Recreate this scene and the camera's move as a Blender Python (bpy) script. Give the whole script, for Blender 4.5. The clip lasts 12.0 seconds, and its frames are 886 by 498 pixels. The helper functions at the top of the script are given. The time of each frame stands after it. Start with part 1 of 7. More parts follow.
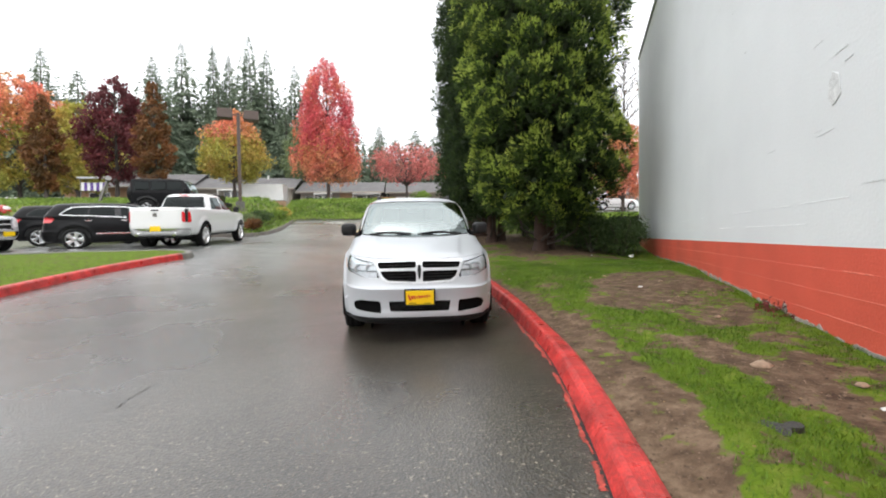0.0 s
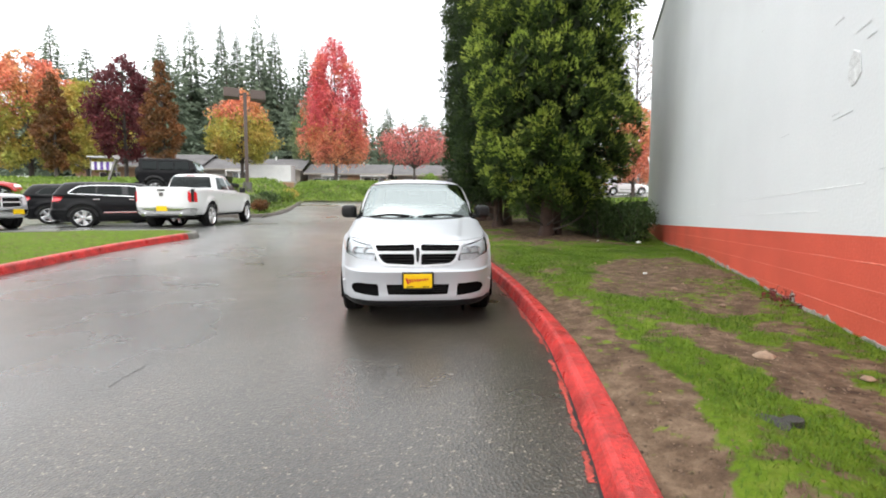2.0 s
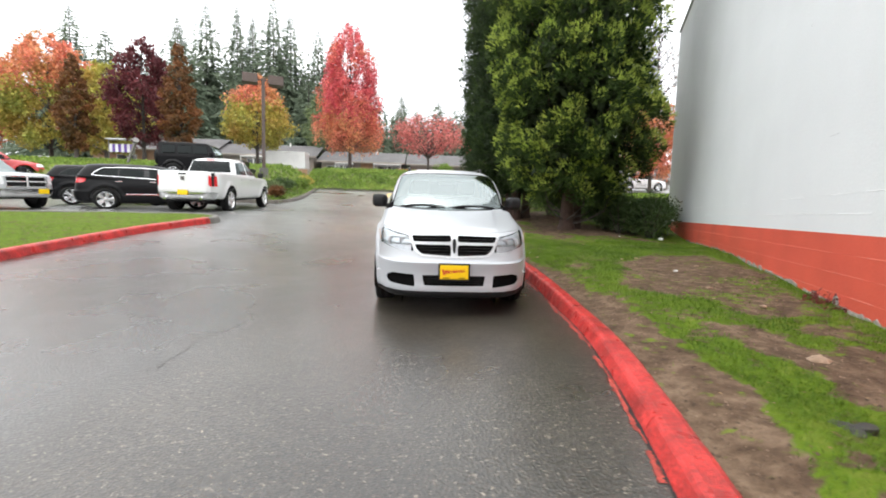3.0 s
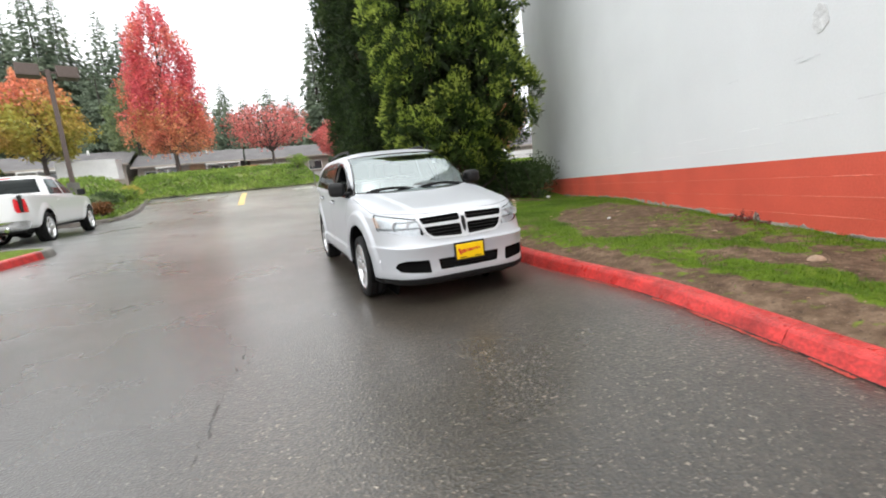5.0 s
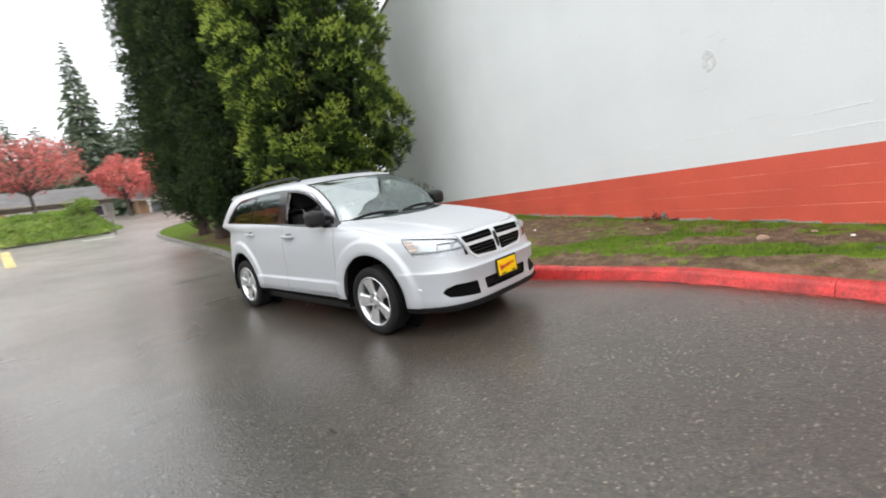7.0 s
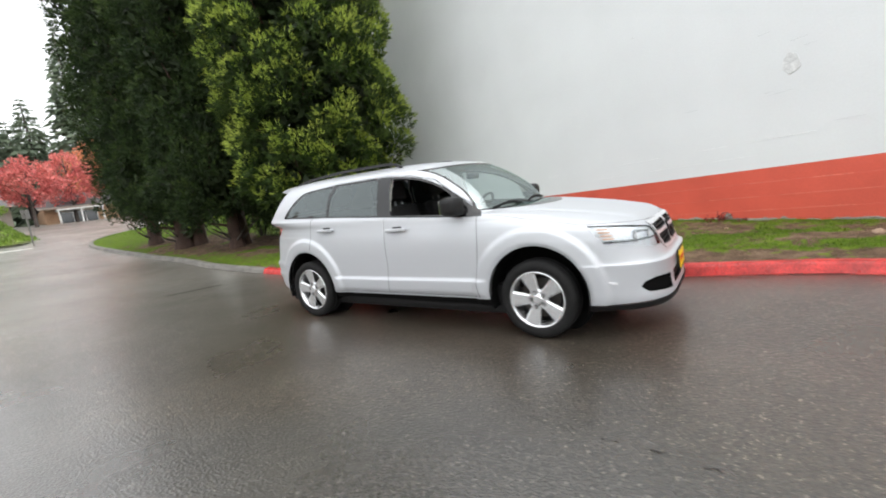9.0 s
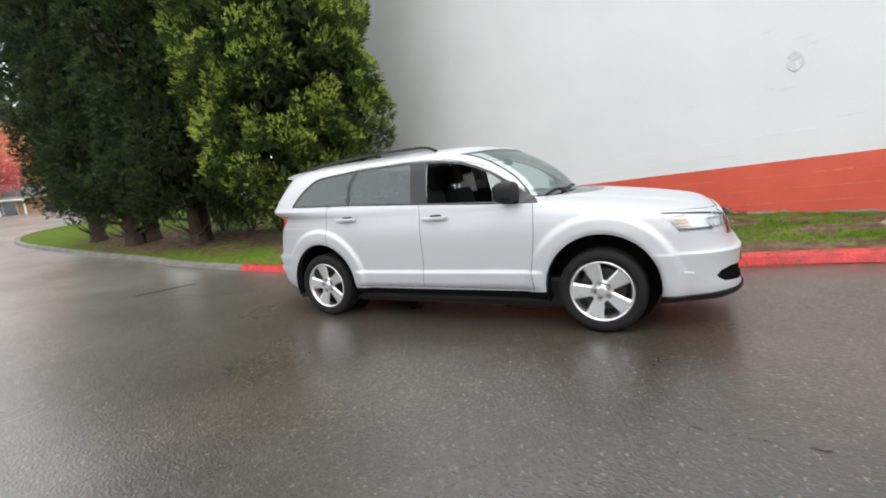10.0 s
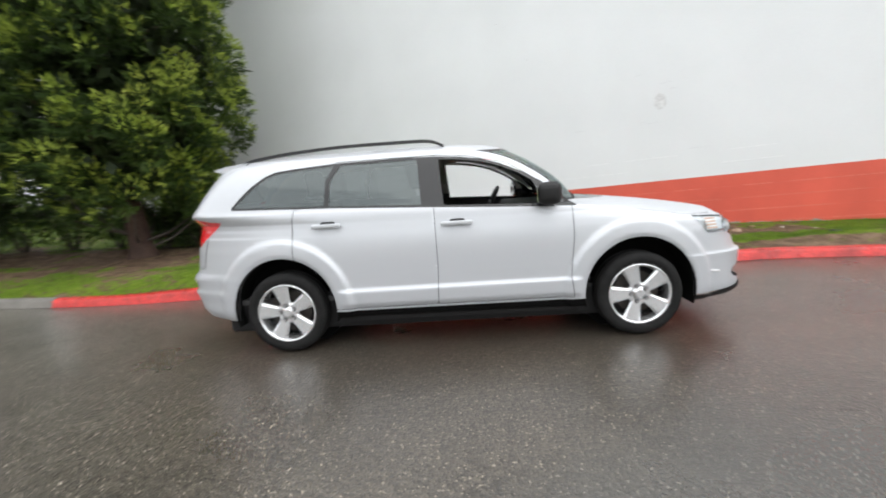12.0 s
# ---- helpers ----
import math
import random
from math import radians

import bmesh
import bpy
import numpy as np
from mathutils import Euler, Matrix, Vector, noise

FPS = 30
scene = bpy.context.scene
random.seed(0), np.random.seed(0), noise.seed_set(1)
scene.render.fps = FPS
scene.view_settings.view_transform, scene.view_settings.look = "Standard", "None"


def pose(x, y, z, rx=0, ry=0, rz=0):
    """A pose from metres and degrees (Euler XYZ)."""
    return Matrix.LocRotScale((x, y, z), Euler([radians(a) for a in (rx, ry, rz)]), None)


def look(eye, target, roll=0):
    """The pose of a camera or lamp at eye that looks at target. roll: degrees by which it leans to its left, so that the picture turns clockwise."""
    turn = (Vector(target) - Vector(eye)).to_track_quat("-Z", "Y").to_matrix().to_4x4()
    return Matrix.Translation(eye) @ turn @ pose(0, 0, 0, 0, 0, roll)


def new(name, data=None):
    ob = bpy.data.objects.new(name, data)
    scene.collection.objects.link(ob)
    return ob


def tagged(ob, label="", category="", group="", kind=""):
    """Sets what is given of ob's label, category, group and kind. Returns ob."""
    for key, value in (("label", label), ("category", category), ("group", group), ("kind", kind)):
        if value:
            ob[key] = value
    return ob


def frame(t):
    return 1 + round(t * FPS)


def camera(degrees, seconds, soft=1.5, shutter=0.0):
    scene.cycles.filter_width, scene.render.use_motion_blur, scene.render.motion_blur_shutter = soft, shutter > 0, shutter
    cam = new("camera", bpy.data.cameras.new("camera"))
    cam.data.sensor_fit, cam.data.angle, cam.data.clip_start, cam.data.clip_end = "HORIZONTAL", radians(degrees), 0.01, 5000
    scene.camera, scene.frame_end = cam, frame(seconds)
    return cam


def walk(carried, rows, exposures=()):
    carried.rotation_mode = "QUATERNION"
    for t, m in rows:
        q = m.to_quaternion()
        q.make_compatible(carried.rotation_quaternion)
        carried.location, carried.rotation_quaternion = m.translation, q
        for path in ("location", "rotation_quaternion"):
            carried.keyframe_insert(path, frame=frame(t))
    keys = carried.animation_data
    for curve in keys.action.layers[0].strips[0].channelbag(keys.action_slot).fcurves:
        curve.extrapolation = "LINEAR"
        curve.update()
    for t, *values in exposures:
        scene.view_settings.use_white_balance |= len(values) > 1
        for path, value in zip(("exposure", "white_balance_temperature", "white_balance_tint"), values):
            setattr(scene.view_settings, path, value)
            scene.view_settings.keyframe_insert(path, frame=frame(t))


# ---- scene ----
# The lot climbs away from the camera; lot places are (x, y) on the tilted lot plane, z square to it.
SLOPE = pose(0, 0, 0, 2.87)
cam = camera(91.0, 12.0, 1.9, 0.5)
PATH = [
    (0, (-0.132, -5.469, 1.374), (0.042, -3.483, 1.222), -0.5),
    (0.5, (-0.121, -5.463, 1.368), (0.014, -3.48, 1.149), 0.5),
    (1, (-0.085, -5.444, 1.369), (0.026, -3.461, 1.135), 0.0),
    (1.5, (-0.047, -5.421, 1.364), (0.08, -3.438, 1.135), 0.1),
    (2, (-0.035, -5.397, 1.363), (0.103, -3.415, 1.136), 0.2),
    (2.5, (-0.1, -5.375, 1.36), (0.01, -3.394, 1.111), 0.9),
    (2.7, (-0.169, -5.379, 1.366), (-0.078, -3.4, 1.089), 1.6),
    (4.3, (-1.251, -4.988, 1.326), (-0.817, -3.047, 1.112), -2.2),
    (4.5, (-1.382, -4.938, 1.346), (-0.792, -3.051, 1.039), -4.4),
    (5, (-1.776, -4.754, 1.329), (-1.042, -2.929, 0.967), -5.5),
    (5.5, (-2.158, -4.488, 1.379), (-1.249, -2.75, 0.986), -4.0),
    (6, (-2.56, -4.192, 1.392), (-1.459, -2.576, 0.971), -5.4),
    (6.5, (-2.902, -3.825, 1.402), (-1.665, -2.293, 1.049), -7.0),
    (6.7, (-3.066, -3.662, 1.406), (-1.754, -2.188, 1.077), -7.6),
    (8.3, (-4.006, -2.101, 1.4), (-2.346, -1.049, 1.031), -8.6),
    (8.5, (-4.071, -1.927, 1.394), (-2.442, -0.825, 1.03), -8.3),
    (9, (-4.191, -1.435, 1.385), (-2.567, -0.303, 1.102), -7.2),
    (9.5, (-4.327, -0.964, 1.37), (-2.626, 0.023, 1.005), -5.6),
    (10, (-4.366, -0.526, 1.362), (-2.63, 0.416, 1.046), -6.4),
    (10.5, (-4.443, -0.143, 1.355), (-2.588, 0.566, 1.12), -3.6),
    (11, (-4.469, 0.333, 1.348), (-2.564, 0.86, 1.041), -4.5),
    (11.5, (-4.373, 0.848, 1.332), (-2.453, 1.315, 1.025), -3.9),
    (12, (-4.3, 1.347, 1.34), (-2.327, 1.462, 1.034), -4.1),
]

walk(cam, [(t, SLOPE @ look(eye, target, roll)) for t, eye, target, roll in PATH],
     exposures=[(0, 1.36), (0.5, 1.32), (0.9, 1.31), (1.25, 1.54), (2.5, 1.55), (4.5, 1.48), (6.5, 1.43), (8.5, 1.42), (12, 1.44)])

# ---------------------------------------------------------------- light
world = bpy.data.worlds.new("overcast")
scene.world = world
world.use_nodes = True
wn, wl = world.node_tree.nodes, world.node_tree.links
sky = wn.new("ShaderNodeTexSky")
sky.sky_type = "NISHITA"
sky.sun_disc = False
sky.sun_elevation = radians(62)
sky.sun_rotation = radians(205)
sky.air_density, sky.dust_density, sky.ozone_density = 1.0, 4.0, 1.0
hsv = wn.new("ShaderNodeHueSaturation")
hsv.inputs["Saturation"].default_value = 0.12
wl.new(sky.outputs[0], hsv.inputs["Color"])
cloud = wn.new("ShaderNodeMix")
cloud.data_type = "RGBA"
cloud.inputs["Factor"].default_value = 0.8
cloud.inputs["B"].default_value = (5.2, 5.35, 5.5, 1)
wl.new(hsv.outputs[0], cloud.inputs["A"])
wl.new(cloud.outputs["Result"], wn["Background"].inputs["Color"])
wn["Background"].inputs["Strength"].default_value = 0.15
sun = new("sun", bpy.data.lights.new("sun", "SUN"))
sun.data.energy, sun.data.angle, sun.data.color = 0.5, radians(120), (1.0, 0.97, 0.93)
sun.matrix_world = look((0, 0, 60), (10, 28, 0))


# ---------------------------------------------------------------- material helpers
def mat(name, color, rough=0.6, metal=0.0, grain=0.0, grain_scale=200.0, blotch=0.0, blotch_scale=2.0, bump=0.0, bump_scale=120.0,
        coat=0.0, spec=0.5, trans=0.0, alpha=1.0, rough_var=0.0, rand=0.0):
    m = bpy.data.materials.new(name)
    m.use_nodes = True
    nt = m.node_tree
    n, l = nt.nodes, nt.links
    b = n["Principled BSDF"]
    b.inputs["Base Color"].default_value = (*color, 1)
    b.inputs["Roughness"].default_value = rough
    b.inputs["Metallic"].default_value = metal
    b.inputs["Coat Weight"].default_value = coat
    b.inputs["Coat Roughness"].default_value = 0.06
    b.inputs["Specular IOR Level"].default_value = spec
    b.inputs["Transmission Weight"].default_value = trans
    b.inputs["Alpha"].default_value = alpha
    tc = n.new("ShaderNodeTexCoord")
    src = None
    if grain or blotch or rand:
        val = n.new("ShaderNodeMath")
        val.operation = "ADD"
        val.inputs[0].default_value = 1.0
        val.inputs[1].default_value = 0.0
        out = None

        def term(scale, amount, detail):
            t = n.new("ShaderNodeTexNoise")
            t.inputs["Scale"].default_value = scale
            t.inputs["Detail"].default_value = detail
            l.new(tc.outputs["Object"], t.inputs["Vector"])
            r = n.new("ShaderNodeMapRange")
            r.inputs["From Min"].default_value, r.inputs["From Max"].default_value = 0.3, 0.7
            r.inputs["To Min"].default_value, r.inputs["To Max"].default_value = 1 - amount, 1 + amount
            l.new(t.outputs["Fac"], r.inputs["Value"])
            return r.outputs["Result"]
        terms = []
        if grain:
            terms.append(term(grain_scale, grain, 3))
        if blotch:
            terms.append(term(blotch_scale, blotch, 5))
        if rand:
            oi = n.new("ShaderNodeObjectInfo")
            r = n.new("ShaderNodeMapRange")
            r.inputs["To Min"].default_value, r.inputs["To Max"].default_value = 1 - rand, 1 + rand
            l.new(oi.outputs["Random"], r.inputs["Value"])
            terms.append(r.outputs["Result"])
        out = terms[0]
        for t in terms[1:]:
            mu = n.new("ShaderNodeMath")
            mu.operation = "MULTIPLY"
            l.new(out, mu.inputs[0])
            l.new(t, mu.inputs[1])
            out = mu.outputs[0]
        mix = n.new("ShaderNodeVectorMath")
        mix.operation = "SCALE"
        mix.inputs[0].default_value = color
        l.new(out, mix.inputs["Scale"])
        l.new(mix.outputs[0], b.inputs["Base Color"])
    if rough_var:
        t = n.new("ShaderNodeTexNoise")
        t.inputs["Scale"].default_value = blotch_scale * 1.7
        t.inputs["Detail"].default_value = 4
        l.new(tc.outputs["Object"], t.inputs["Vector"])
        r = n.new("ShaderNodeMapRange")
        r.inputs["From Min"].default_value, r.inputs["From Max"].default_value = 0.35, 0.65
        r.inputs["To Min"].default_value, r.inputs["To Max"].default_value = max(0.03, rough - rough_var), min(1, rough + rough_var)
        l.new(t.outputs["Fac"], r.inputs["Value"])
        l.new(r.outputs["Result"], b.inputs["Roughness"])
    if bump:
        t = n.new("ShaderNodeTexNoise")
        t.inputs["Scale"].default_value = bump_scale
        t.inputs["Detail"].default_value = 4
        l.new(tc.outputs["Object"], t.inputs["Vector"])
        bp = n.new("ShaderNodeBump")
        bp.inputs["Strength"].default_value = bump
        bp.inputs["Distance"].default_value = 0.01
        l.new(t.outputs["Fac"], bp.inputs["Height"])
        l.new(bp.outputs[0], b.inputs["Normal"])
    return m


def ramp_noise(m, vector, scale, stops, detail=5.0, rough=0.55):
    """A noise texture through a colour ramp in material m; returns the colour socket and the noise's value."""
    n, l = m.node_tree.nodes, m.node_tree.links
    t = n.new("ShaderNodeTexNoise")
    t.inputs["Scale"].default_value, t.inputs["Detail"].default_value, t.inputs["Roughness"].default_value = scale, detail, rough
    l.new(vector, t.inputs["Vector"])
    r = n.new("ShaderNodeValToRGB")
    while len(r.color_ramp.elements) < len(stops):
        r.color_ramp.elements.new(0.5)
    for e, (p, c) in zip(r.color_ramp.elements, stops):
        e.position, e.color = p, (*c, 1)
    l.new(t.outputs["Fac"], r.inputs["Fac"])
    return r.outputs["Color"], t.outputs["Fac"]


def mixed(m, fac, a, b, blend="MIX"):
    n, l = m.node_tree.nodes, m.node_tree.links
    x = n.new("ShaderNodeMix")
    x.data_type, x.blend_type = "RGBA", blend
    for sock, v in ((x.inputs["Factor"], fac), (x.inputs["A"], a), (x.inputs["B"], b)):
        if hasattr(v, "links"):
            l.new(v, sock)
        else:
            sock.default_value = v
    return x.outputs["Result"]


def node_math(m, op, a, b=0.0, clamp=False):
    n, l = m.node_tree.nodes, m.node_tree.links
    x = n.new("ShaderNodeMath")
    x.operation, x.use_clamp = op, clamp
    for sock, v in ((x.inputs[0], a), (x.inputs[1], b)):
        if hasattr(v, "links"):
            l.new(v, sock)
        else:
            sock.default_value = v
    return x.outputs[0]


# ---------------------------------------------------------------- geometry helpers
def smooth(t):
    t = min(1.0, max(0.0, t))
    return t * t * (3 - 2 * t)


def part(name, bm, material, parent=None, label="", shade=False, m=None):
    """Links a bmesh as one mesh object under parent."""
    me = bpy.data.meshes.new(name)
    if shade:
        for f in bm.faces:
            f.smooth = True
    bm.to_mesh(me)
    bm.free()
    for x in (material if isinstance(material, (list, tuple)) else [material]):
        me.materials.append(x)
    ob = new(name, me)
    if parent is not None:
        ob.parent = parent
    if m is not None:
        ob.matrix_local = m
    if label:
        tagged(ob, label)
    return ob


def mesh_part(name, verts, faces, material, parent=None, label="", shade=False, mats=None):
    me = bpy.data.meshes.new(name)
    me.from_pydata([tuple(v) for v in verts], [], faces)
    for x in (material if isinstance(material, (list, tuple)) else [material]):
        me.materials.append(x)
    if mats is not None:
        me.polygons.foreach_set("material_index", mats)
    if shade:
        me.polygons.foreach_set("use_smooth", [True] * len(me.polygons))
    me.update()
    ob = new(name, me)
    if parent is not None:
        ob.parent = parent
    if label:
        tagged(ob, label)
    return ob


def tri_mesh(name, v, f, material, parent=None, label="", uvs=None):
    """A big triangle mesh from numpy arrays v (n, 3) and f (m, 3)."""
    me = bpy.data.meshes.new(name)
    me.vertices.add(len(v))
    me.vertices.foreach_set("co", np.ascontiguousarray(v, dtype=np.float32).ravel())
    me.loops.add(len(f) * 3)
    me.loops.foreach_set("vertex_index", np.ascontiguousarray(f, dtype=np.int32).ravel())
    me.polygons.add(len(f))
    me.polygons.foreach_set("loop_start", np.arange(0, len(f) * 3, 3, dtype=np.int32))
    me.update(calc_edges=True)
    for x in (material if isinstance(material, (list, tuple)) else [material]):
        me.materials.append(x)
    ob = new(name, me)
    if parent is not None:
        ob.parent = parent
    if label:
        tagged(ob, label)
    return ob


def box(sx, sy, sz, bevel=0.0, seg=2, at=(0, 0, 0), bm=None):
    own = bm is None
    bm = bmesh.new() if own else bm
    r = bmesh.ops.create_cube(bm, size=1.0, matrix=Matrix.Translation(at) @ Matrix.Diagonal((sx, sy, sz, 1)))
    if bevel:
        es = list({e for v in r["verts"] for e in v.link_edges})
        bmesh.ops.bevel(bm, geom=es, offset=bevel, segments=seg, affect="EDGES", profile=0.6)
    return bm


def cyl(r1, r2, h, seg=20, at=(0, 0, 0), m=None, bm=None):
    own = bm is None
    bm = bmesh.new() if own else bm
    bmesh.ops.create_cone(bm, cap_ends=True, segments=seg, radius1=r1, radius2=r2, depth=h,
                          matrix=Matrix.Translation(at) @ (m if m else Matrix()))
    return bm


def lathe(profile, seg=48, axis="X"):
    """Turns (offset along axis, radius) pairs round the axis."""
    verts, faces = [], []
    k = len(profile)
    for i in range(seg):
        a = 2 * math.pi * i / seg
        for o, r in profile:
            verts.append((o, r * math.cos(a), r * math.sin(a)) if axis == "X" else (r * math.cos(a), r * math.sin(a), o))
    for i in range(seg):
        j = (i + 1) % seg
        for q in range(k - 1):
            faces.append((i * k + q, i * k + q + 1, j * k + q + 1, j * k + q))
    return verts, faces


def empty(name, m, label, category, group="", kind=""):
    ob = new(name)
    ob.matrix_world = m
    return tagged(ob, label, category, group, kind)


def spline(pts, n):
    """n points along a smooth curve through pts (Catmull-Rom)."""
    p = [np.array(q, float) for q in pts]
    p = [2 * p[0] - p[1]] + p + [2 * p[-1] - p[-2]]
    out = []
    segs = len(p) - 3
    for k in range(n):
        u = k / (n - 1) * segs
        i = min(int(u), segs - 1)
        t = u - i
        a, b, c, d = p[i:i + 4]
        out.append(0.5 * (2 * b + (c - a) * t + (2 * a - 5 * b + 4 * c - d) * t * t + (3 * b - a - 3 * c + d) * t ** 3))
    return out


def interp(table, x):
    xs, ys = zip(*table)
    return float(np.interp(x, xs, ys))


# ---------------------------------------------------------------- the lie of the land (lot coordinates)
RISE = [(-900, 42), (-400, 17), (-60, 0), (6, 0.0), (10, 0.07), (14, 0.2), (18, 0.4), (22, 0.68), (26, 1.03), (30, 1.3), (40, 2.0), (60, 2.7), (100, 1.5), (400, -13.5), (900, -38.5)]


def lot_height(x, y):
    h = interp(RISE, y)
    h += 0.24 * smooth((-x - 2.5) / 4) * smooth(y / 8) * (1 - smooth((y - 10) / 6))
    # the paving swells up towards the kerb at the near end of the verge
    h += 0.145 * smooth((x + 0.9) / 1.8) * (1 - smooth((x - 1.15) / 0.8)) * smooth((0.2 - y) / 2.8)
    return h


def L(x, y, z=0.0):
    """A world place from lot coordinates."""
    return SLOPE @ Vector((x, y, z))


def G(x, y, z=0.0):
    """A world place z above the lot's surface."""
    return SLOPE @ Vector((x, y, lot_height(x, y) + z))


def on_lot(x, y, turn=0.0, z=0.0):
    """The pose of a thing that stands square on the lot."""
    return SLOPE @ pose(x, y, lot_height(x, y) + z, 0, 0, turn)


def upright(x, y, turn=0.0, z=0.0):
    """The pose of a thing that stands plumb on the lot."""
    return Matrix.Translation(G(x, y, z)) @ pose(0, 0, 0, 0, 0, turn)


# ---------------------------------------------------------------- materials
def asphalt_material():
    m = bpy.data.materials.new("wet_asphalt")
    m.use_nodes = True
    n, l = m.node_tree.nodes, m.node_tree.links
    b = n["Principled BSDF"]
    tc = n.new("ShaderNodeTexCoord").outputs["Object"]
    base, _ = ramp_noise(m, tc, 0.35, [(0.3, (0.027, 0.0255, 0.0235)), (0.55, (0.043, 0.041, 0.038)), (0.75, (0.064, 0.061, 0.056))], 6)
    vor = n.new("ShaderNodeTexVoronoi")
    vor.inputs["Scale"].default_value = 62.0
    l.new(tc, vor.inputs["Vector"])
    st = n.new("ShaderNodeValToRGB")
    st.color_ramp.elements[0].position, st.color_ramp.elements[0].color = 0.0, (0.4, 0.4, 0.4, 1)
    st.color_ramp.elements[1].position, st.color_ramp.elements[1].color = 1.0, (1.8, 1.77, 1.72, 1)
    l.new(vor.outputs["Color"], st.inputs["Fac"])
    col = mixed(m, 1.0, base, st.outputs["Color"], "MULTIPLY")
    light, _ = ramp_noise(m, tc, 48.0, [(0.635, (0, 0, 0)), (0.71, (0.2, 0.19, 0.17))], 2)
    col = mixed(m, 1.0, col, light, "ADD")
    chips, _ = ramp_noise(m, tc, 30.0, [(0.675, (0, 0, 0)), (0.705, (0.14, 0.134, 0.125))], 2)
    col = mixed(m, 1.0, col, chips, "ADD")
    # two lays of paving meet along a seam: smooth and grey by the lane, coarse and brown by the kerb
    xyz = n.new("ShaderNodeSeparateXYZ")
    l.new(tc, xyz.inputs[0])
    edge = n.new("ShaderNodeTexNoise")
    edge.inputs["Scale"].default_value, edge.inputs["Detail"].default_value = 1.6, 5
    l.new(tc, edge.inputs["Vector"])
    d = node_math(m, "SUBTRACT", xyz.outputs["X"], node_math(m, "MULTIPLY", node_math(m, "MINIMUM", xyz.outputs["Y"], 0.0), 0.12))
    up = node_math(m, "MINIMUM", node_math(m, "MAXIMUM", xyz.outputs["Y"], 0.0), 2.4)
    d = node_math(m, "ADD", d, node_math(m, "MULTIPLY", up, 0.55))
    d = node_math(m, "ADD", d, node_math(m, "MULTIPLY", edge.outputs["Fac"], 0.5))
    lay = n.new("ShaderNodeMapRange")
    lay.inputs["From Min"].default_value, lay.inputs["From Max"].default_value = -2.05, -1.5
    l.new(d, lay.inputs["Value"])
    col = mixed(m, lay.outputs["Result"], mixed(m, 1.0, mixed(m, 0.55, col, base), (1.12, 1.08, 1.02, 1), "MULTIPLY"), mixed(m, 1.0, col, (1.02, 0.91, 0.78, 1), "MULTIPLY"))
    # up the lane sky sheen is put into the colour: paler, bluer, less coat
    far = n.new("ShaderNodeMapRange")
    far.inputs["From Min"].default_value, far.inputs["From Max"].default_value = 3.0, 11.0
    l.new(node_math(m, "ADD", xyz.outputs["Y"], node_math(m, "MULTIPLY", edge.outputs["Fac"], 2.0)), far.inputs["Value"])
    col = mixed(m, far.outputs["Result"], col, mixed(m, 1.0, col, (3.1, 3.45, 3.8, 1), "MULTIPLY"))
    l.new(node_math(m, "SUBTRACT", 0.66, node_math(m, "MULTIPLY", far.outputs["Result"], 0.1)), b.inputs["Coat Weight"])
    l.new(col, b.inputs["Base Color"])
    wet, wf = ramp_noise(m, tc, 0.55, [(0.36, (0.2, 0.2, 0.2)), (0.64, (0.36, 0.36, 0.36))], 6)
    rough = node_math(m, "ADD", wet, node_math(m, "MULTIPLY", far.outputs["Result"], 0.05))
    l.new(node_math(m, "ADD", rough, node_math(m, "MULTIPLY", lay.outputs["Result"], 0.05)), b.inputs["Roughness"])
    b.inputs["Specular IOR Level"].default_value = 0.6
    bp = n.new("ShaderNodeBump")
    bp.inputs["Strength"].default_value, bp.inputs["Distance"].default_value = 0.55, 0.006
    l.new(vor.outputs["Distance"], bp.inputs["Height"])
    nz = n.new("ShaderNodeTexNoise")
    nz.inputs["Scale"].default_value, nz.inputs["Detail"].default_value = 3.0, 6
    l.new(tc, nz.inputs["Vector"])
    bp2 = n.new("ShaderNodeBump")
    bp2.inputs["Strength"].default_value, bp2.inputs["Distance"].default_value = 0.2, 0.02
    l.new(nz.outputs["Fac"], bp2.inputs["Height"])
    l.new(bp.outputs[0], bp2.inputs["Normal"])
    l.new(bp2.outputs[0], b.inputs["Normal"])
    # a thin film of rain water
    film = n.new("ShaderNodeBump")
    film.inputs["Strength"].default_value, film.inputs["Distance"].default_value = 0.3, 0.012
    l.new(nz.outputs["Fac"], film.inputs["Height"])
    l.new(film.outputs[0], b.inputs["Coat Normal"])
    b.inputs["Coat Roughness"].default_value, b.inputs["Coat IOR"].default_value = 0.25, 1.42
    return m


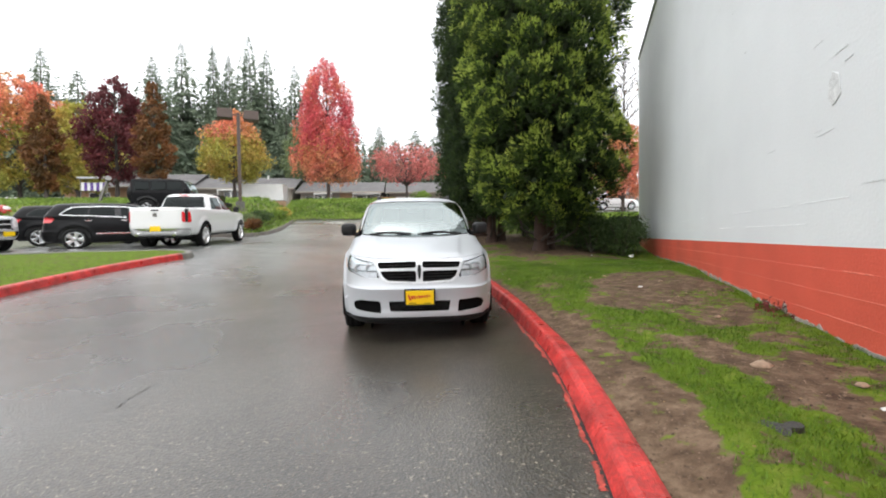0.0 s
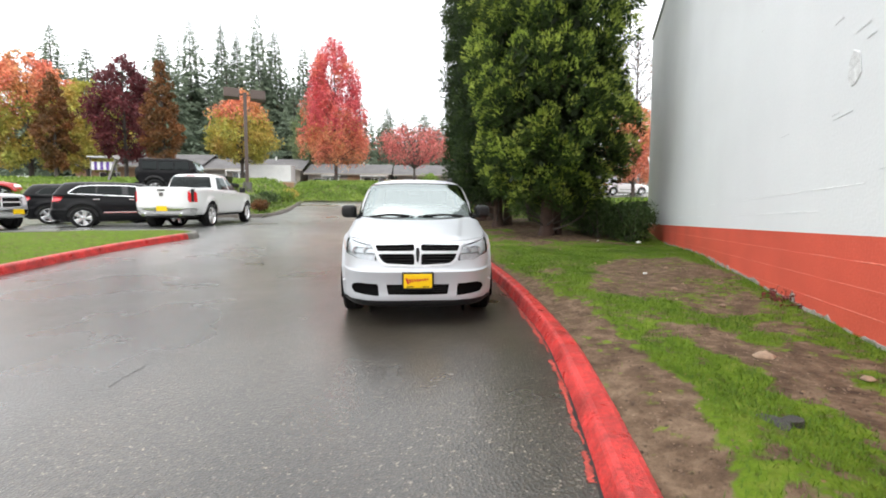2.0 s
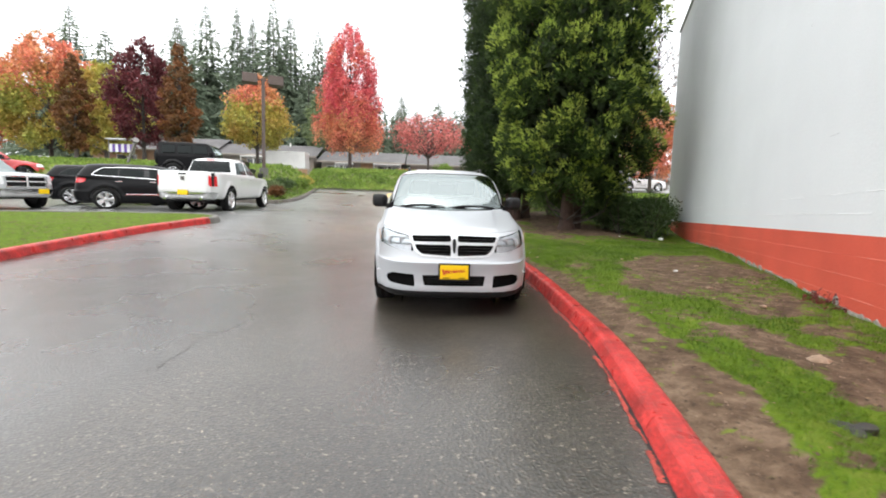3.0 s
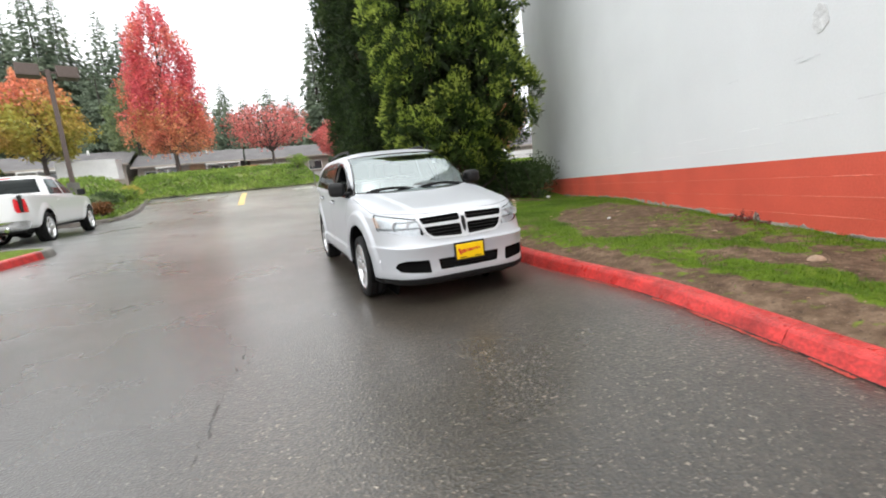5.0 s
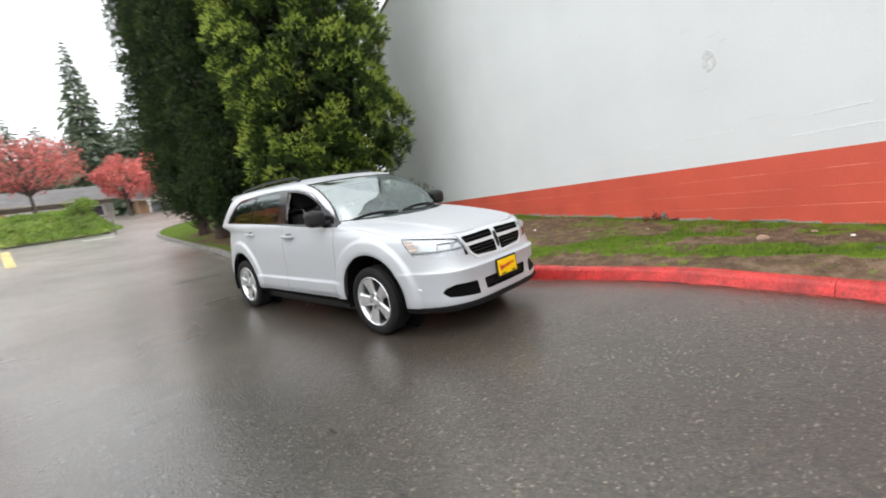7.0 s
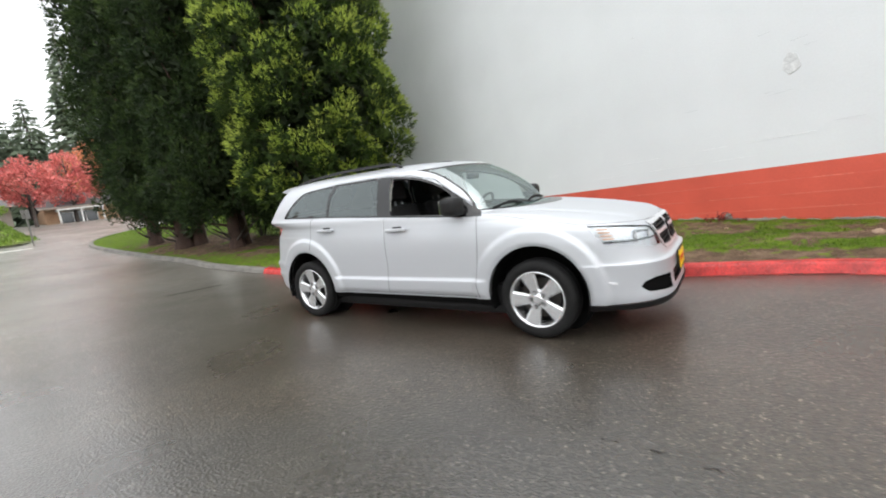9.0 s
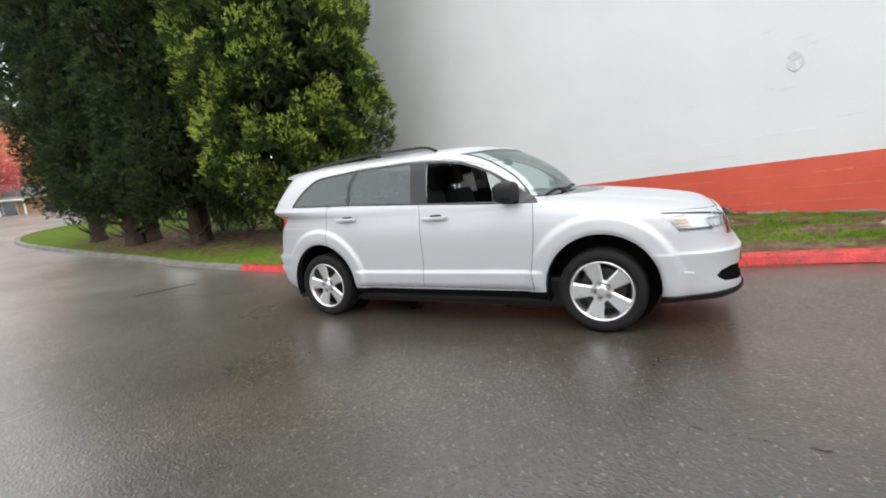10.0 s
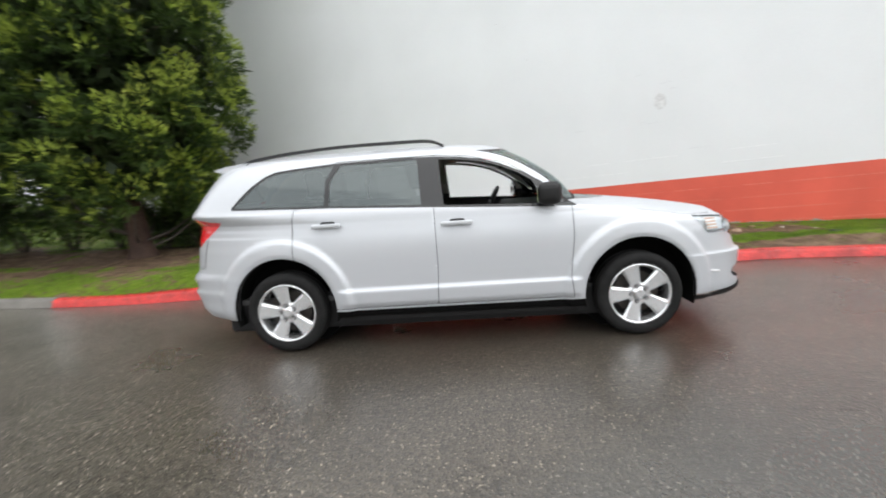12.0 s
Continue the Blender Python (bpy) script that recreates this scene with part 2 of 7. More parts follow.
def lawn_material():
    """Bare earth where the grass attribute is low, turf where it is high."""
    m = bpy.data.materials.new("turf_and_earth")
    m.use_nodes = True
    n, l = m.node_tree.nodes, m.node_tree.links
    b = n["Principled BSDF"]
    tc = n.new("ShaderNodeTexCoord").outputs["Object"]
    earth, _ = ramp_noise(m, tc, 6.0, [(0.3, (0.045, 0.028, 0.019)), (0.5, (0.118, 0.077, 0.05)), (0.7, (0.22, 0.152, 0.102))], 9, 0.65)
    turf, _ = ramp_noise(m, tc, 9.0, [(0.3, (0.05, 0.08, 0.008)), (0.55, (0.095, 0.15, 0.011)), (0.75, (0.15, 0.18, 0.028))], 8)
    at = n.new("ShaderNodeAttribute")
    at.attribute_name = "grass"
    nz = n.new("ShaderNodeTexNoise")
    nz.inputs["Scale"].default_value, nz.inputs["Detail"].default_value = 9.0, 9
    l.new(tc, nz.inputs["Vector"])
    f = node_math(m, "ADD", at.outputs["Fac"], node_math(m, "MULTIPLY", node_math(m, "SUBTRACT", nz.outputs["Fac"], 0.5), 2.8))
    r = n.new("ShaderNodeMapRange")
    r.inputs["From Min"].default_value, r.inputs["From Max"].default_value = 0.34, 0.66
    l.new(f, r.inputs["Value"])
    l.new(mixed(m, r.outputs["Result"], earth, turf), b.inputs["Base Color"])
    b.inputs["Roughness"].default_value = 0.9
    b.inputs["Specular IOR Level"].default_value = 0.12
    bp = n.new("ShaderNodeBump")
    bp.inputs["Strength"].default_value, bp.inputs["Distance"].default_value = 0.8, 0.03
    nb = n.new("ShaderNodeTexNoise")
    nb.inputs["Scale"].default_value, nb.inputs["Detail"].default_value = 28.0, 10
    l.new(tc, nb.inputs["Vector"])
    l.new(nb.outputs["Fac"], bp.inputs["Height"])
    l.new(bp.outputs[0], b.inputs["Normal"])
    return m


def leaf_material(name, stops, scale=0.8, gloss=0.55, per_leaf=0.35):
    """Foliage: clump-scale colour from a ramp, each leaf its own shade, some light through it."""
    m = bpy.data.materials.new(name)
    m.use_nodes = True
    n, l = m.node_tree.nodes, m.node_tree.links
    b = n["Principled BSDF"]
    g = n.new("ShaderNodeNewGeometry")
    tc = n.new("ShaderNodeTexCoord").outputs["Object"]
    col, _ = ramp_noise(m, tc, scale, stops, 3)
    mr = n.new("ShaderNodeMapRange")
    mr.inputs["To Min"].default_value, mr.inputs["To Max"].default_value = 1 - per_leaf, 1 + per_leaf
    l.new(g.outputs["Random Per Island"], mr.inputs["Value"])
    sc = n.new("ShaderNodeVectorMath")
    sc.operation = "SCALE"
    l.new(col, sc.inputs[0])
    l.new(mr.outputs["Result"], sc.inputs["Scale"])
    l.new(sc.outputs[0], b.inputs["Base Color"])
    b.inputs["Roughness"].default_value = gloss
    b.inputs["Specular IOR Level"].default_value = 0.3
    tr = n.new("ShaderNodeBsdfTranslucent")
    l.new(sc.outputs[0], tr.inputs["Color"])
    ms = n.new("ShaderNodeMixShader")
    ms.inputs["Fac"].default_value = 0.3
    l.new(b.outputs[0], ms.inputs[1])
    l.new(tr.outputs[0], ms.inputs[2])
    l.new(ms.outputs[0], n["Material Output"].inputs["Surface"])
    return m


M_ASPHALT = asphalt_material()
M_LAWN = lawn_material()
M_KERB_RED = mat("red_kerb_paint", (0.43, 0.03, 0.026), 0.42, grain=0.3, grain_scale=45, blotch=0.42, blotch_scale=5, bump=0.5, bump_scale=90, rough_var=0.15)
M_KERB = mat("kerb_concrete", (0.15, 0.142, 0.127), 0.75, grain=0.2, grain_scale=80, blotch=0.3, blotch_scale=3, bump=0.5, bump_scale=70)
M_WALL = mat("white_wall_paint", (0.72, 0.74, 0.755), 0.6, grain=0.015, grain_scale=40, blotch=0.035, blotch_scale=0.7, bump=0.25, bump_scale=35)
M_JOINT_RED = mat("pale_red_mortar", (0.68, 0.19, 0.135), 0.7, grain=0.25, grain_scale=30)
M_JOINT_WHITE = mat("white_mortar", (0.79, 0.805, 0.82), 0.7, grain=0.1, grain_scale=30)
M_BAND = mat("brick_red_wall_paint", (0.64, 0.1, 0.062), 0.55, grain=0.06, grain_scale=50, blotch=0.12, blotch_scale=1.2, bump=0.35, bump_scale=45)
M_BARE = mat("bare_concrete", (0.33, 0.31, 0.28), 0.85, grain=0.2, grain_scale=60, blotch=0.3, blotch_scale=5, bump=0.7, bump_scale=60)
M_BARK = mat("red_brown_bark", (0.062, 0.036, 0.027), 0.9, grain=0.35, grain_scale=30, blotch=0.3, blotch_scale=3, bump=1.0, bump_scale=25)
M_BARK_GREY = mat("dark_bark", (0.07, 0.058, 0.05), 0.9, grain=0.3, grain_scale=20, bump=0.6, bump_scale=20)
M_CYPRESS = leaf_material("cypress_foliage", [(0.3, (0.021, 0.041, 0.01)), (0.52, (0.05, 0.086, 0.018)), (0.72, (0.1, 0.142, 0.032))], 1.3)
M_CYPRESS_DARK = leaf_material("dark_cypress_foliage", [(0.3, (0.014, 0.028, 0.009)), (0.52, (0.024, 0.044, 0.013)), (0.75, (0.042, 0.068, 0.018))], 1.3)
# fir needles lifted paler: distance haze is put into their colour
M_FIR = leaf_material("fir_needles", [(0.3, (0.1, 0.135, 0.095)), (0.7, (0.18, 0.22, 0.145))], 0.3)
M_TIPS = leaf_material("lit_cypress_tips", [(0.3, (0.2, 0.29, 0.04)), (0.6, (0.37, 0.45, 0.08)), (0.8, (0.52, 0.56, 0.13))], 1.3)
M_TIPS_DARK = leaf_material("dull_cypress_tips", [(0.3, (0.024, 0.048, 0.012)), (0.7, (0.062, 0.095, 0.024))], 1.3)
M_RED = leaf_material("red_maple_leaves", [(0.25, (0.5, 0.085, 0.11)), (0.5, (0.64, 0.13, 0.14)), (0.72, (0.66, 0.25, 0.13))], 0.45)
M_SCARLET = leaf_material("scarlet_leaves", [(0.3, (0.5, 0.12, 0.12)), (0.6, (0.62, 0.2, 0.17))], 0.6)
M_ORANGE = leaf_material("orange_leaves", [(0.3, (0.68, 0.21, 0.16)), (0.55, (0.66, 0.3, 0.15)), (0.75, (0.48, 0.36, 0.11))], 0.35)
M_YELLOW = leaf_material("yellow_green_leaves", [(0.25, (0.56, 0.3, 0.1)), (0.48, (0.42, 0.37, 0.08)), (0.7, (0.28, 0.34, 0.08))], 0.3)
M_PURPLE = leaf_material("purple_plum_leaves", [(0.3, (0.09, 0.025, 0.03)), (0.6, (0.16, 0.04, 0.045)), (0.8, (0.26, 0.05, 0.05))], 0.5)
M_BROWN = leaf_material("brown_autumn_leaves", [(0.3, (0.09, 0.06, 0.025)), (0.55, (0.2, 0.09, 0.035)), (0.78, (0.34, 0.12, 0.04))], 0.6)
M_IVY = leaf_material("ivy_leaves", [(0.3, (0.11, 0.18, 0.035)), (0.55, (0.19, 0.28, 0.05)), (0.75, (0.31, 0.37, 0.09))], 0.6)
M_GREEN = leaf_material("green_shrub_leaves", [(0.3, (0.03, 0.055, 0.02)), (0.6, (0.07, 0.11, 0.035))], 0.8)
M_PALEGREEN = leaf_material("grey_green_leaves", [(0.3, (0.12, 0.16, 0.07)), (0.7, (0.2, 0.25, 0.12))], 0.4)
M_GRASS = leaf_material("grass_blades", [(0.3, (0.05, 0.1, 0.007)), (0.55, (0.096, 0.178, 0.01)), (0.78, (0.168, 0.225, 0.026))], 1.5)
M_MOSS = mat("ivy_undergrowth", (0.13, 0.15, 0.045), 0.95, grain=0.3, grain_scale=30, blotch=0.35, blotch_scale=0.8, bump=0.8, bump_scale=20)

# ---------------------------------------------------------------- ground
KERB = [(-1.2, -13), (-0.3, -8.5), (0.28, -6.0), (0.74, -4.0), (1.01, -2.7), (1.27, -1.0), (1.38, 1.0), (1.34, 3.2), (1.22, 5.4), (1.2, 7.0), (1.42, 9.4),
        (1.85, 12), (2.15, 15), (2.38, 18), (2.5, 20), (2.75, 22), (3.5, 23.9), (5.3, 25.8), (9, 27.4), (15, 28.8), (24, 29.5)]
KERB_LINE = spline(KERB, 420)


def wall_dip(y):
    """How far the verge sinks towards the foot of the wall, up the lane."""
    return 0.26 * smooth((y - 2) / 6) * (1 - smooth((y - 10.5) / 2))


def wall_x(y):
    return 3.55 + 0.43 * (y + 2)


def build_ground():
    ys = list(np.arange(-24, 40, 1.0)) + [44, 50, 60, 80, 120, 200, 400, 900]
    ys = [-400, -150, -60, -36] + ys
    xs = [-900, -400, -200, -120, -80, -60, -48] + list(np.arange(-40, 31, 1.0)) + [36, 44, 60, 90, 150, 300, 900]
    xs = sorted(set(np.round(xs + list(np.arange(-1.2, 3.6, 0.2)), 3)))
    ys = sorted(set(np.round(ys + list(np.arange(-9, 1, 0.2)), 3)))
    verts = [G(x, y) for y in ys for x in xs]
    k = len(xs)
    faces = [(j * k + i, j * k + i + 1, (j + 1) * k + i + 1, (j + 1) * k + i) for j in range(len(ys) - 1) for i in range(k - 1)]
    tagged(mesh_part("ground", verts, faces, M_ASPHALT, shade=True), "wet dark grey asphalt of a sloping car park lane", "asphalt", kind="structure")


build_ground()

KERB_PROFILE = [(-0.046, -0.05), (-0.042, 0.0), (-0.008, 0.115), (0.006, 0.14), (0.035, 0.155), (0.12, 0.157), (0.145, 0.145), (0.15, 0.1), (0.15, -0.05)]


def build_kerb(name, line, side, cuts, paints, label):
    """Kerb stones along a line; side: +1 where the bed lies to the right of the way along it."""
    root = empty(name, Matrix(), label, "kerb", kind="structure")
    for (a, b), paint in zip(cuts, paints):
        rows = []
        for i in range(a, b + 1):
            p = line[i]
            q0, q1 = line[max(0, i - 1)], line[min(len(line) - 1, i + 1)]
            d = np.array(q1[:2]) - np.array(q0[:2])
            d /= np.linalg.norm(d)
            nrm = np.array((d[1], -d[0])) * side
            shift = 0.004 * (i == b) * d - 0.0
            wob = 0.006 * noise.noise((i * 0.2, 3.1, 0))
            low = 1 - (0.31 * smooth((0.2 - p[1]) / 2.8) + 0.3 * smooth((p[1] - 4) / 2.5)) * (p[0] > -2)
            rows.append([G(p[0] + nrm[0] * (o + wob) - shift[0], p[1] + nrm[1] * (o + wob) - shift[1], h * low + 0.006 * noise.noise((i * 0.13, 7.7, 0))) for o, h in KERB_PROFILE])
        k = len(KERB_PROFILE)
        verts = [v for r in rows for v in r]
        faces = [(j * k + i, (j + 1) * k + i, (j + 1) * k + i + 1, j * k + i + 1) for j in range(len(rows) - 1) for i in range(k - 1)]
        faces += [tuple(range(k)), tuple(reversed(range((len(rows) - 1) * k, len(rows) * k)))]
        if side < 0:
            faces = [tuple(reversed(f)) for f in faces]
        ob = mesh_part("kerb_stone", verts, faces, paint, root, shade=False)
    return root


def kerb_cuts(line, step, red):
    cuts, paints, a, run = [], [], 0, 0.0
    for i in range(1, len(line)):
        run += float(np.linalg.norm(np.array(line[i][:2]) - np.array(line[i - 1][:2])))
        if run >= step or i == len(line) - 1 or (red(line[i]) != red(line[i - 1])):
            cuts.append((a, i))
            paints.append(M_KERB_RED if red(line[(a + i) // 2]) else M_KERB)
            a, run = i, 0.0
    return cuts, paints


cuts, paints = kerb_cuts(KERB_LINE, 2.4, lambda p: p[1] < 7.0)
build_kerb("kerb_verge", KERB_LINE, 1, cuts, paints, "concrete kerb painted worn red, grey further on")

BARE = [(4.6, 8.2, 2.4, 1.2), (3.9, 11.6, 2.3, 1.1), (3.6, 14.6, 1.8, 1.0), (3.7, 17.2, 1.4, 0.9), (2.6, 9.4, 0.7, 0.9), (2.9, 12.9, 0.8, 0.8), (5.2, 3.0, 0.5, 0.4), (3.2, 6.9, 1.1, 0.6), (2.2, 6.6, 0.7, 0.5), (3.05, -1.95, 0.3, 0.7), (3.3, 5.8, 0.5, 0.5), (2.2, 1.2, 0.35, 0.5)]
# worn patches of bare earth: outline and strength
WORN = [([(2.2, 0.0), (3.0, 1.5), (4.0, 2.6), (4.9, 2.4), (4.7, 1.0), (3.6, -1.2), (3.15, -1.7), (2.8, -1.3), (2.5, -0.6)], 0.72),
        ([(2.25, -1.9), (2.5, -2.05), (2.2, -2.6), (2.0, -2.6)], 0.8),
        ([(2.05, -2.75), (2.5, -2.45), (2.95, -2.5), (3.0, -2.9), (2.6, -3.1), (2.25, -2.95)], 0.85),
        ([(2.15, -3.2), (2.7, -3.1), (2.5, -3.6), (2.0, -3.75)], 0.8)]
EARTH_STRIP = [(-9, 0.12), (-4.5, 0.14), (-3.9, 0.2), (-3.5, 0.36), (-3.1, 0.5), (-2.7, 0.4), (-2.0, 0.42), (-1.1, 0.42), (0.0, 0.2), (1.5, 0.16), (5, 0.1)]


def outside(x, y, poly):
    """Signed distance to an outline, below nought inside."""
    best, inside = 9.0, False
    for i in range(len(poly)):
        (ax, ay), (bx, by) = poly[i], poly[i - 1]
        dx, dy = bx - ax, by - ay
        t = min(1.0, max(0.0, ((x - ax) * dx + (y - ay) * dy) / (dx * dx + dy * dy)))
        best = min(best, math.hypot(x - ax - t * dx, y - ay - t * dy))
        if (ay > y) != (by > y) and x < ax + (y - ay) * dx / dy:
            inside = not inside
    return -best if inside else best


def turf_amount(x, y, off):
    g = 0.84 + 0.55 * noise.fractal((x * 0.9, y * 0.9, 0), 1.0, 2.0, 4)
    if y < 5:
        g -= 0.85 * (1 - smooth((off - interp(EARTH_STRIP, y) - 0.1 * noise.noise((x * 2.5, y * 2.2, 5)) + 0.09) / 0.16))
        for poly, a in WORN:
            g -= a * (1 - smooth((outside(x, y, poly) + 0.22 * noise.noise((x * 2.4, y * 2.4, 9)) + 0.1) / 0.24))
    for bx, by, r, a in BARE:
        g -= a * (1 - smooth((math.hypot(x - bx, (y - by) * 0.8) / r - 0.4 - 0.5 * noise.noise((x * 2.2, y * 2.2, 9))) / 0.5))
    if y > 12:
        g += 0.15
    return min(1.0, max(0.0, g))


def build_verge():
    n = len(KERB_LINE)
    rows, mask = [], []
    cols = [0.0, 0.01, 0.03, 0.06] + list(np.linspace(0.1, 1.0, 60))
    for i in range(40, n):
        p = KERB_LINE[i]
        d = np.array(KERB_LINE[min(n - 1, i + 1)][:2]) - np.array(KERB_LINE[i - 1][:2])
        d /= np.linalg.norm(d)
        a = np.array((p[0] + d[1] * 0.146, p[1] - d[0] * 0.146))
        y = a[1]
        if y < 10.5 and a[0] < 5:
            b = np.array((wall_x(y + 0.25 * (y + 2)) if y < 5 else wall_x(min(11.0, y + 1.75)), min(11.0, y + 0.25 * (y + 2) if y < 5 else y + 1.75)))
        else:
            t = smooth((y - 10.5) / 6)
            b = np.array((wall_x(11) + t * 3 + max(0, a[0] - 3) * 1.2, 11.0 + max(0, y - 10.5) * 0.75))
        row = []
        for u in cols:
            q = a + (b - a) * u
            off = u * float(np.linalg.norm(b - a))
            z = 0.135 - (0.046 * smooth((0.2 - y) / 2.8) + 0.043 * smooth((y - 4) / 2.5)) * (1 - smooth(off / 0.6)) + 0.19 * u ** 0.9 + 0.03 * noise.fractal((q[0] * 1.1, q[1] * 1.1, 2), 1.0, 2.0, 4) * smooth(off / 0.3)
            z -= wall_dip(q[1]) * smooth((u - 0.45) / 0.5)
            z += 0.06 * smooth(off / 0.5) * (1 - smooth((off - 0.8) / 1.2)) * smooth((8 - y) / 3)
            z += 0.25 * smooth((y - 10) / 6) * smooth(u * 3) 
            row.append(G(q[0], q[1], z))
            mask.append(turf_amount(q[0], q[1], off))
        rows.append(row)
    k = len(cols)
    verts = [v for r in rows for v in r]
    faces = [(j * k + i, j * k + i + 1, (j + 1) * k + i + 1, (j + 1) * k + i) for j in range(len(rows) - 1) for i in range(k - 1)]
    ob = mesh_part("verge", verts, faces, M_LAWN, shade=True)
    at = ob.data.attributes.new("grass", "FLOAT", "POINT")
    at.data.foreach_set("value", mask)
    tagged(ob, "patchy wet lawn with bare brown earth between kerb and wall", "lawn", kind="structure")
    return verts, faces, mask


VERGE = build_verge()


def grass_blades(name, surface, count, size, label):
    """Grass blades on the turf of a surface, denser where the turf is thick."""
    verts, faces, mask = surface
    rng = np.random.default_rng(4)
    v = np.array([tuple(x) for x in verts])
    f = np.array(faces)
    area = np.linalg.norm(np.cross(v[f[:, 1]] - v[f[:, 0]], v[f[:, 3]] - v[f[:, 0]]), axis=1)
    g = np.array(mask)[f].mean(axis=1)
    lot_y = v[f].mean(axis=1)[:, 1]
    w = area * np.clip((g - 0.2) / 0.6, 0.02, 1) ** 1.5 * np.where(lot_y < 5, 1.0, 0.3)
    pick = rng.choice(len(f), count, p=w / w.sum())
    r, s = rng.random(count), rng.random(count)
    a, b, c, d = (v[f[pick, k]] for k in range(4))
    base = (a * ((1 - r) * (1 - s))[:, None] + b * (r * (1 - s))[:, None] + c * (r * s)[:, None] + d * ((1 - r) * s)[:, None])
    ang = rng.random(count) * 6.283
    h = size * (0.5 + rng.random(count))
    side = np.stack([np.cos(ang), np.sin(ang), 0 * ang], 1) * 0.0021
    lean = np.stack([np.cos(ang + 1.6), np.sin(ang + 1.6), 0 * ang], 1) * (h * (0.3 + 0.7 * rng.random(count)))[:, None]
    tip = base + lean + np.stack([0 * h, 0 * h, h], 1)
    V = np.concatenate([base - side, base + side, tip])
    F = np.stack([np.arange(count), np.arange(count) + count, np.arange(count) + 2 * count], 1)
    tagged(tri_mesh(name, V, F, M_GRASS), label, "grass", kind="stuff")


grass_blades("grass", VERGE, 340000, 0.027, "short bright green wet grass on the verge")


# ---------------------------------------------------------------- painted block wall
WALL_O = L(wall_x(-2), -2, 0)
_d = L(wall_x(8), 8, 0) - WALL_O
WALL_YAW = math.degrees(math.atan2(_d.y, _d.x))
WALL_LEN = (-13.0, math.hypot(*((L(wall_x(11.2), 11.2, 0) - WALL_O).xy)))
BAND_TOP, WALL_TOP = 0.98, 8.05


def build_wall():
    root = empty("wall_east", Matrix.Translation((WALL_O.x, WALL_O.y, 0)) @ pose(0, 0, 0, 0, 0, WALL_YAW), "tall blank block wall painted white above a brick red band", "wall", kind="structure")
    a, b = WALL_LEN
    part("core", box(b - a - 0.02, 0.2, WALL_TOP + 1.2, at=((a + b) / 2, -0.1 - 0.012, (WALL_TOP - 1.2) / 2)), M_BARE, root)
    part("end_return", box(0.2, 9.0, WALL_TOP + 1.2, at=(b - 0.1, -4.72, (WALL_TOP - 1.2) / 2)), M_WALL, root)
    part("coping", box(b - a + 0.06, 0.3, 0.06, 0.008, at=((a + b) / 2, -0.1, WALL_TOP + 0.032)), mat("coping_metal", (0.5, 0.51, 0.52), 0.45, 0.6), root)
    part("roof", box(b - a, 9.0, 0.1, at=((a + b) / 2, -4.8, WALL_TOP - 0.6)), M_BARE, root)
    rng = random.Random(3)
    z = BAND_TOP
    while z > -0.6:
        z -= 0.2
        bm = box(b - a, 0.014, 0.199, 0.002, 1, at=((a + b) / 2, -0.005 + rng.uniform(-0.0012, 0.0012), z + 0.1))
        part("block_course", bm, M_BAND, root)
    z = BAND_TOP
    while z < WALL_TOP - 0.1:
        h = min(0.2, WALL_TOP - z)
        bm = box(b - a, 0.014, h, 0.0, 1, at=((a + b) / 2, -0.005 + rng.uniform(-0.0006, 0.0006), z + h / 2))
        part("block_course", bm, M_WALL, root)
        z += 0.2
    # pale mortar showing in the joints, broken along their length
    for k, (z, m) in enumerate([(BAND_TOP - 0.2 * q, M_JOINT_RED) for q in range(1, 6)] + [(BAND_TOP + 0.2 * q, M_JOINT_WHITE) for q in (1, 2)]):
        bm = bmesh.new()
        x = a + rng.uniform(0, 1)
        while x < b - 1.5:
            run = rng.uniform(0.3, 1.6)
            h = rng.uniform(0.003, 0.006)
            v = [bm.verts.new((px, 0.0012 + d, z + pz)) for px, d, pz in ((x, 0, -h), (x + run, 0, -h), (x + run, 0, h), (x, 0, h), (x + 0.02, 0.0035, -h * 0.4), (x + run - 0.02, 0.0035, -h * 0.4), (x + run - 0.02, 0.0035, h * 0.4), (x + 0.02, 0.0035, h * 0.4))]
            bm.faces.new(v[4:])
            for i in range(4):
                bm.faces.new((v[i], v[(i + 1) % 4], v[4 + (i + 1) % 4], v[4 + i]))
            x += run + rng.uniform(0.05, 0.6 if m is M_JOINT_RED else 2.2)
        bmesh.ops.recalc_face_normals(bm, faces=bm.faces)
        part("mortar_joint", bm, m, root)
    return root


build_wall()


# ---------------------------------------------------------------- vehicle tools
def sd_poly(px, pz, poly):
    """Signed distance (negative inside) of points to a polygon."""
    P = np.array(poly, float)
    d = np.full(len(px), 1e9)
    s = np.ones(len(px))
    for i in range(len(P)):
        a, b = P[i], P[i - 1]
        ex, ez = b - a
        wx, wz = px - a[0], pz - a[1]
        t = np.clip((wx * ex + wz * ez) / (ex * ex + ez * ez), 0, 1)
        d = np.minimum(d, (wx - ex * t) ** 2 + (wz - ez * t) ** 2)
        c1, c2, c3 = pz >= a[1], pz < b[1], ex * wz > ez * wx
        s = np.where((c1 & c2 & c3) | (~c1 & ~c2 & ~c3), -s, s)
    return s * np.sqrt(d)


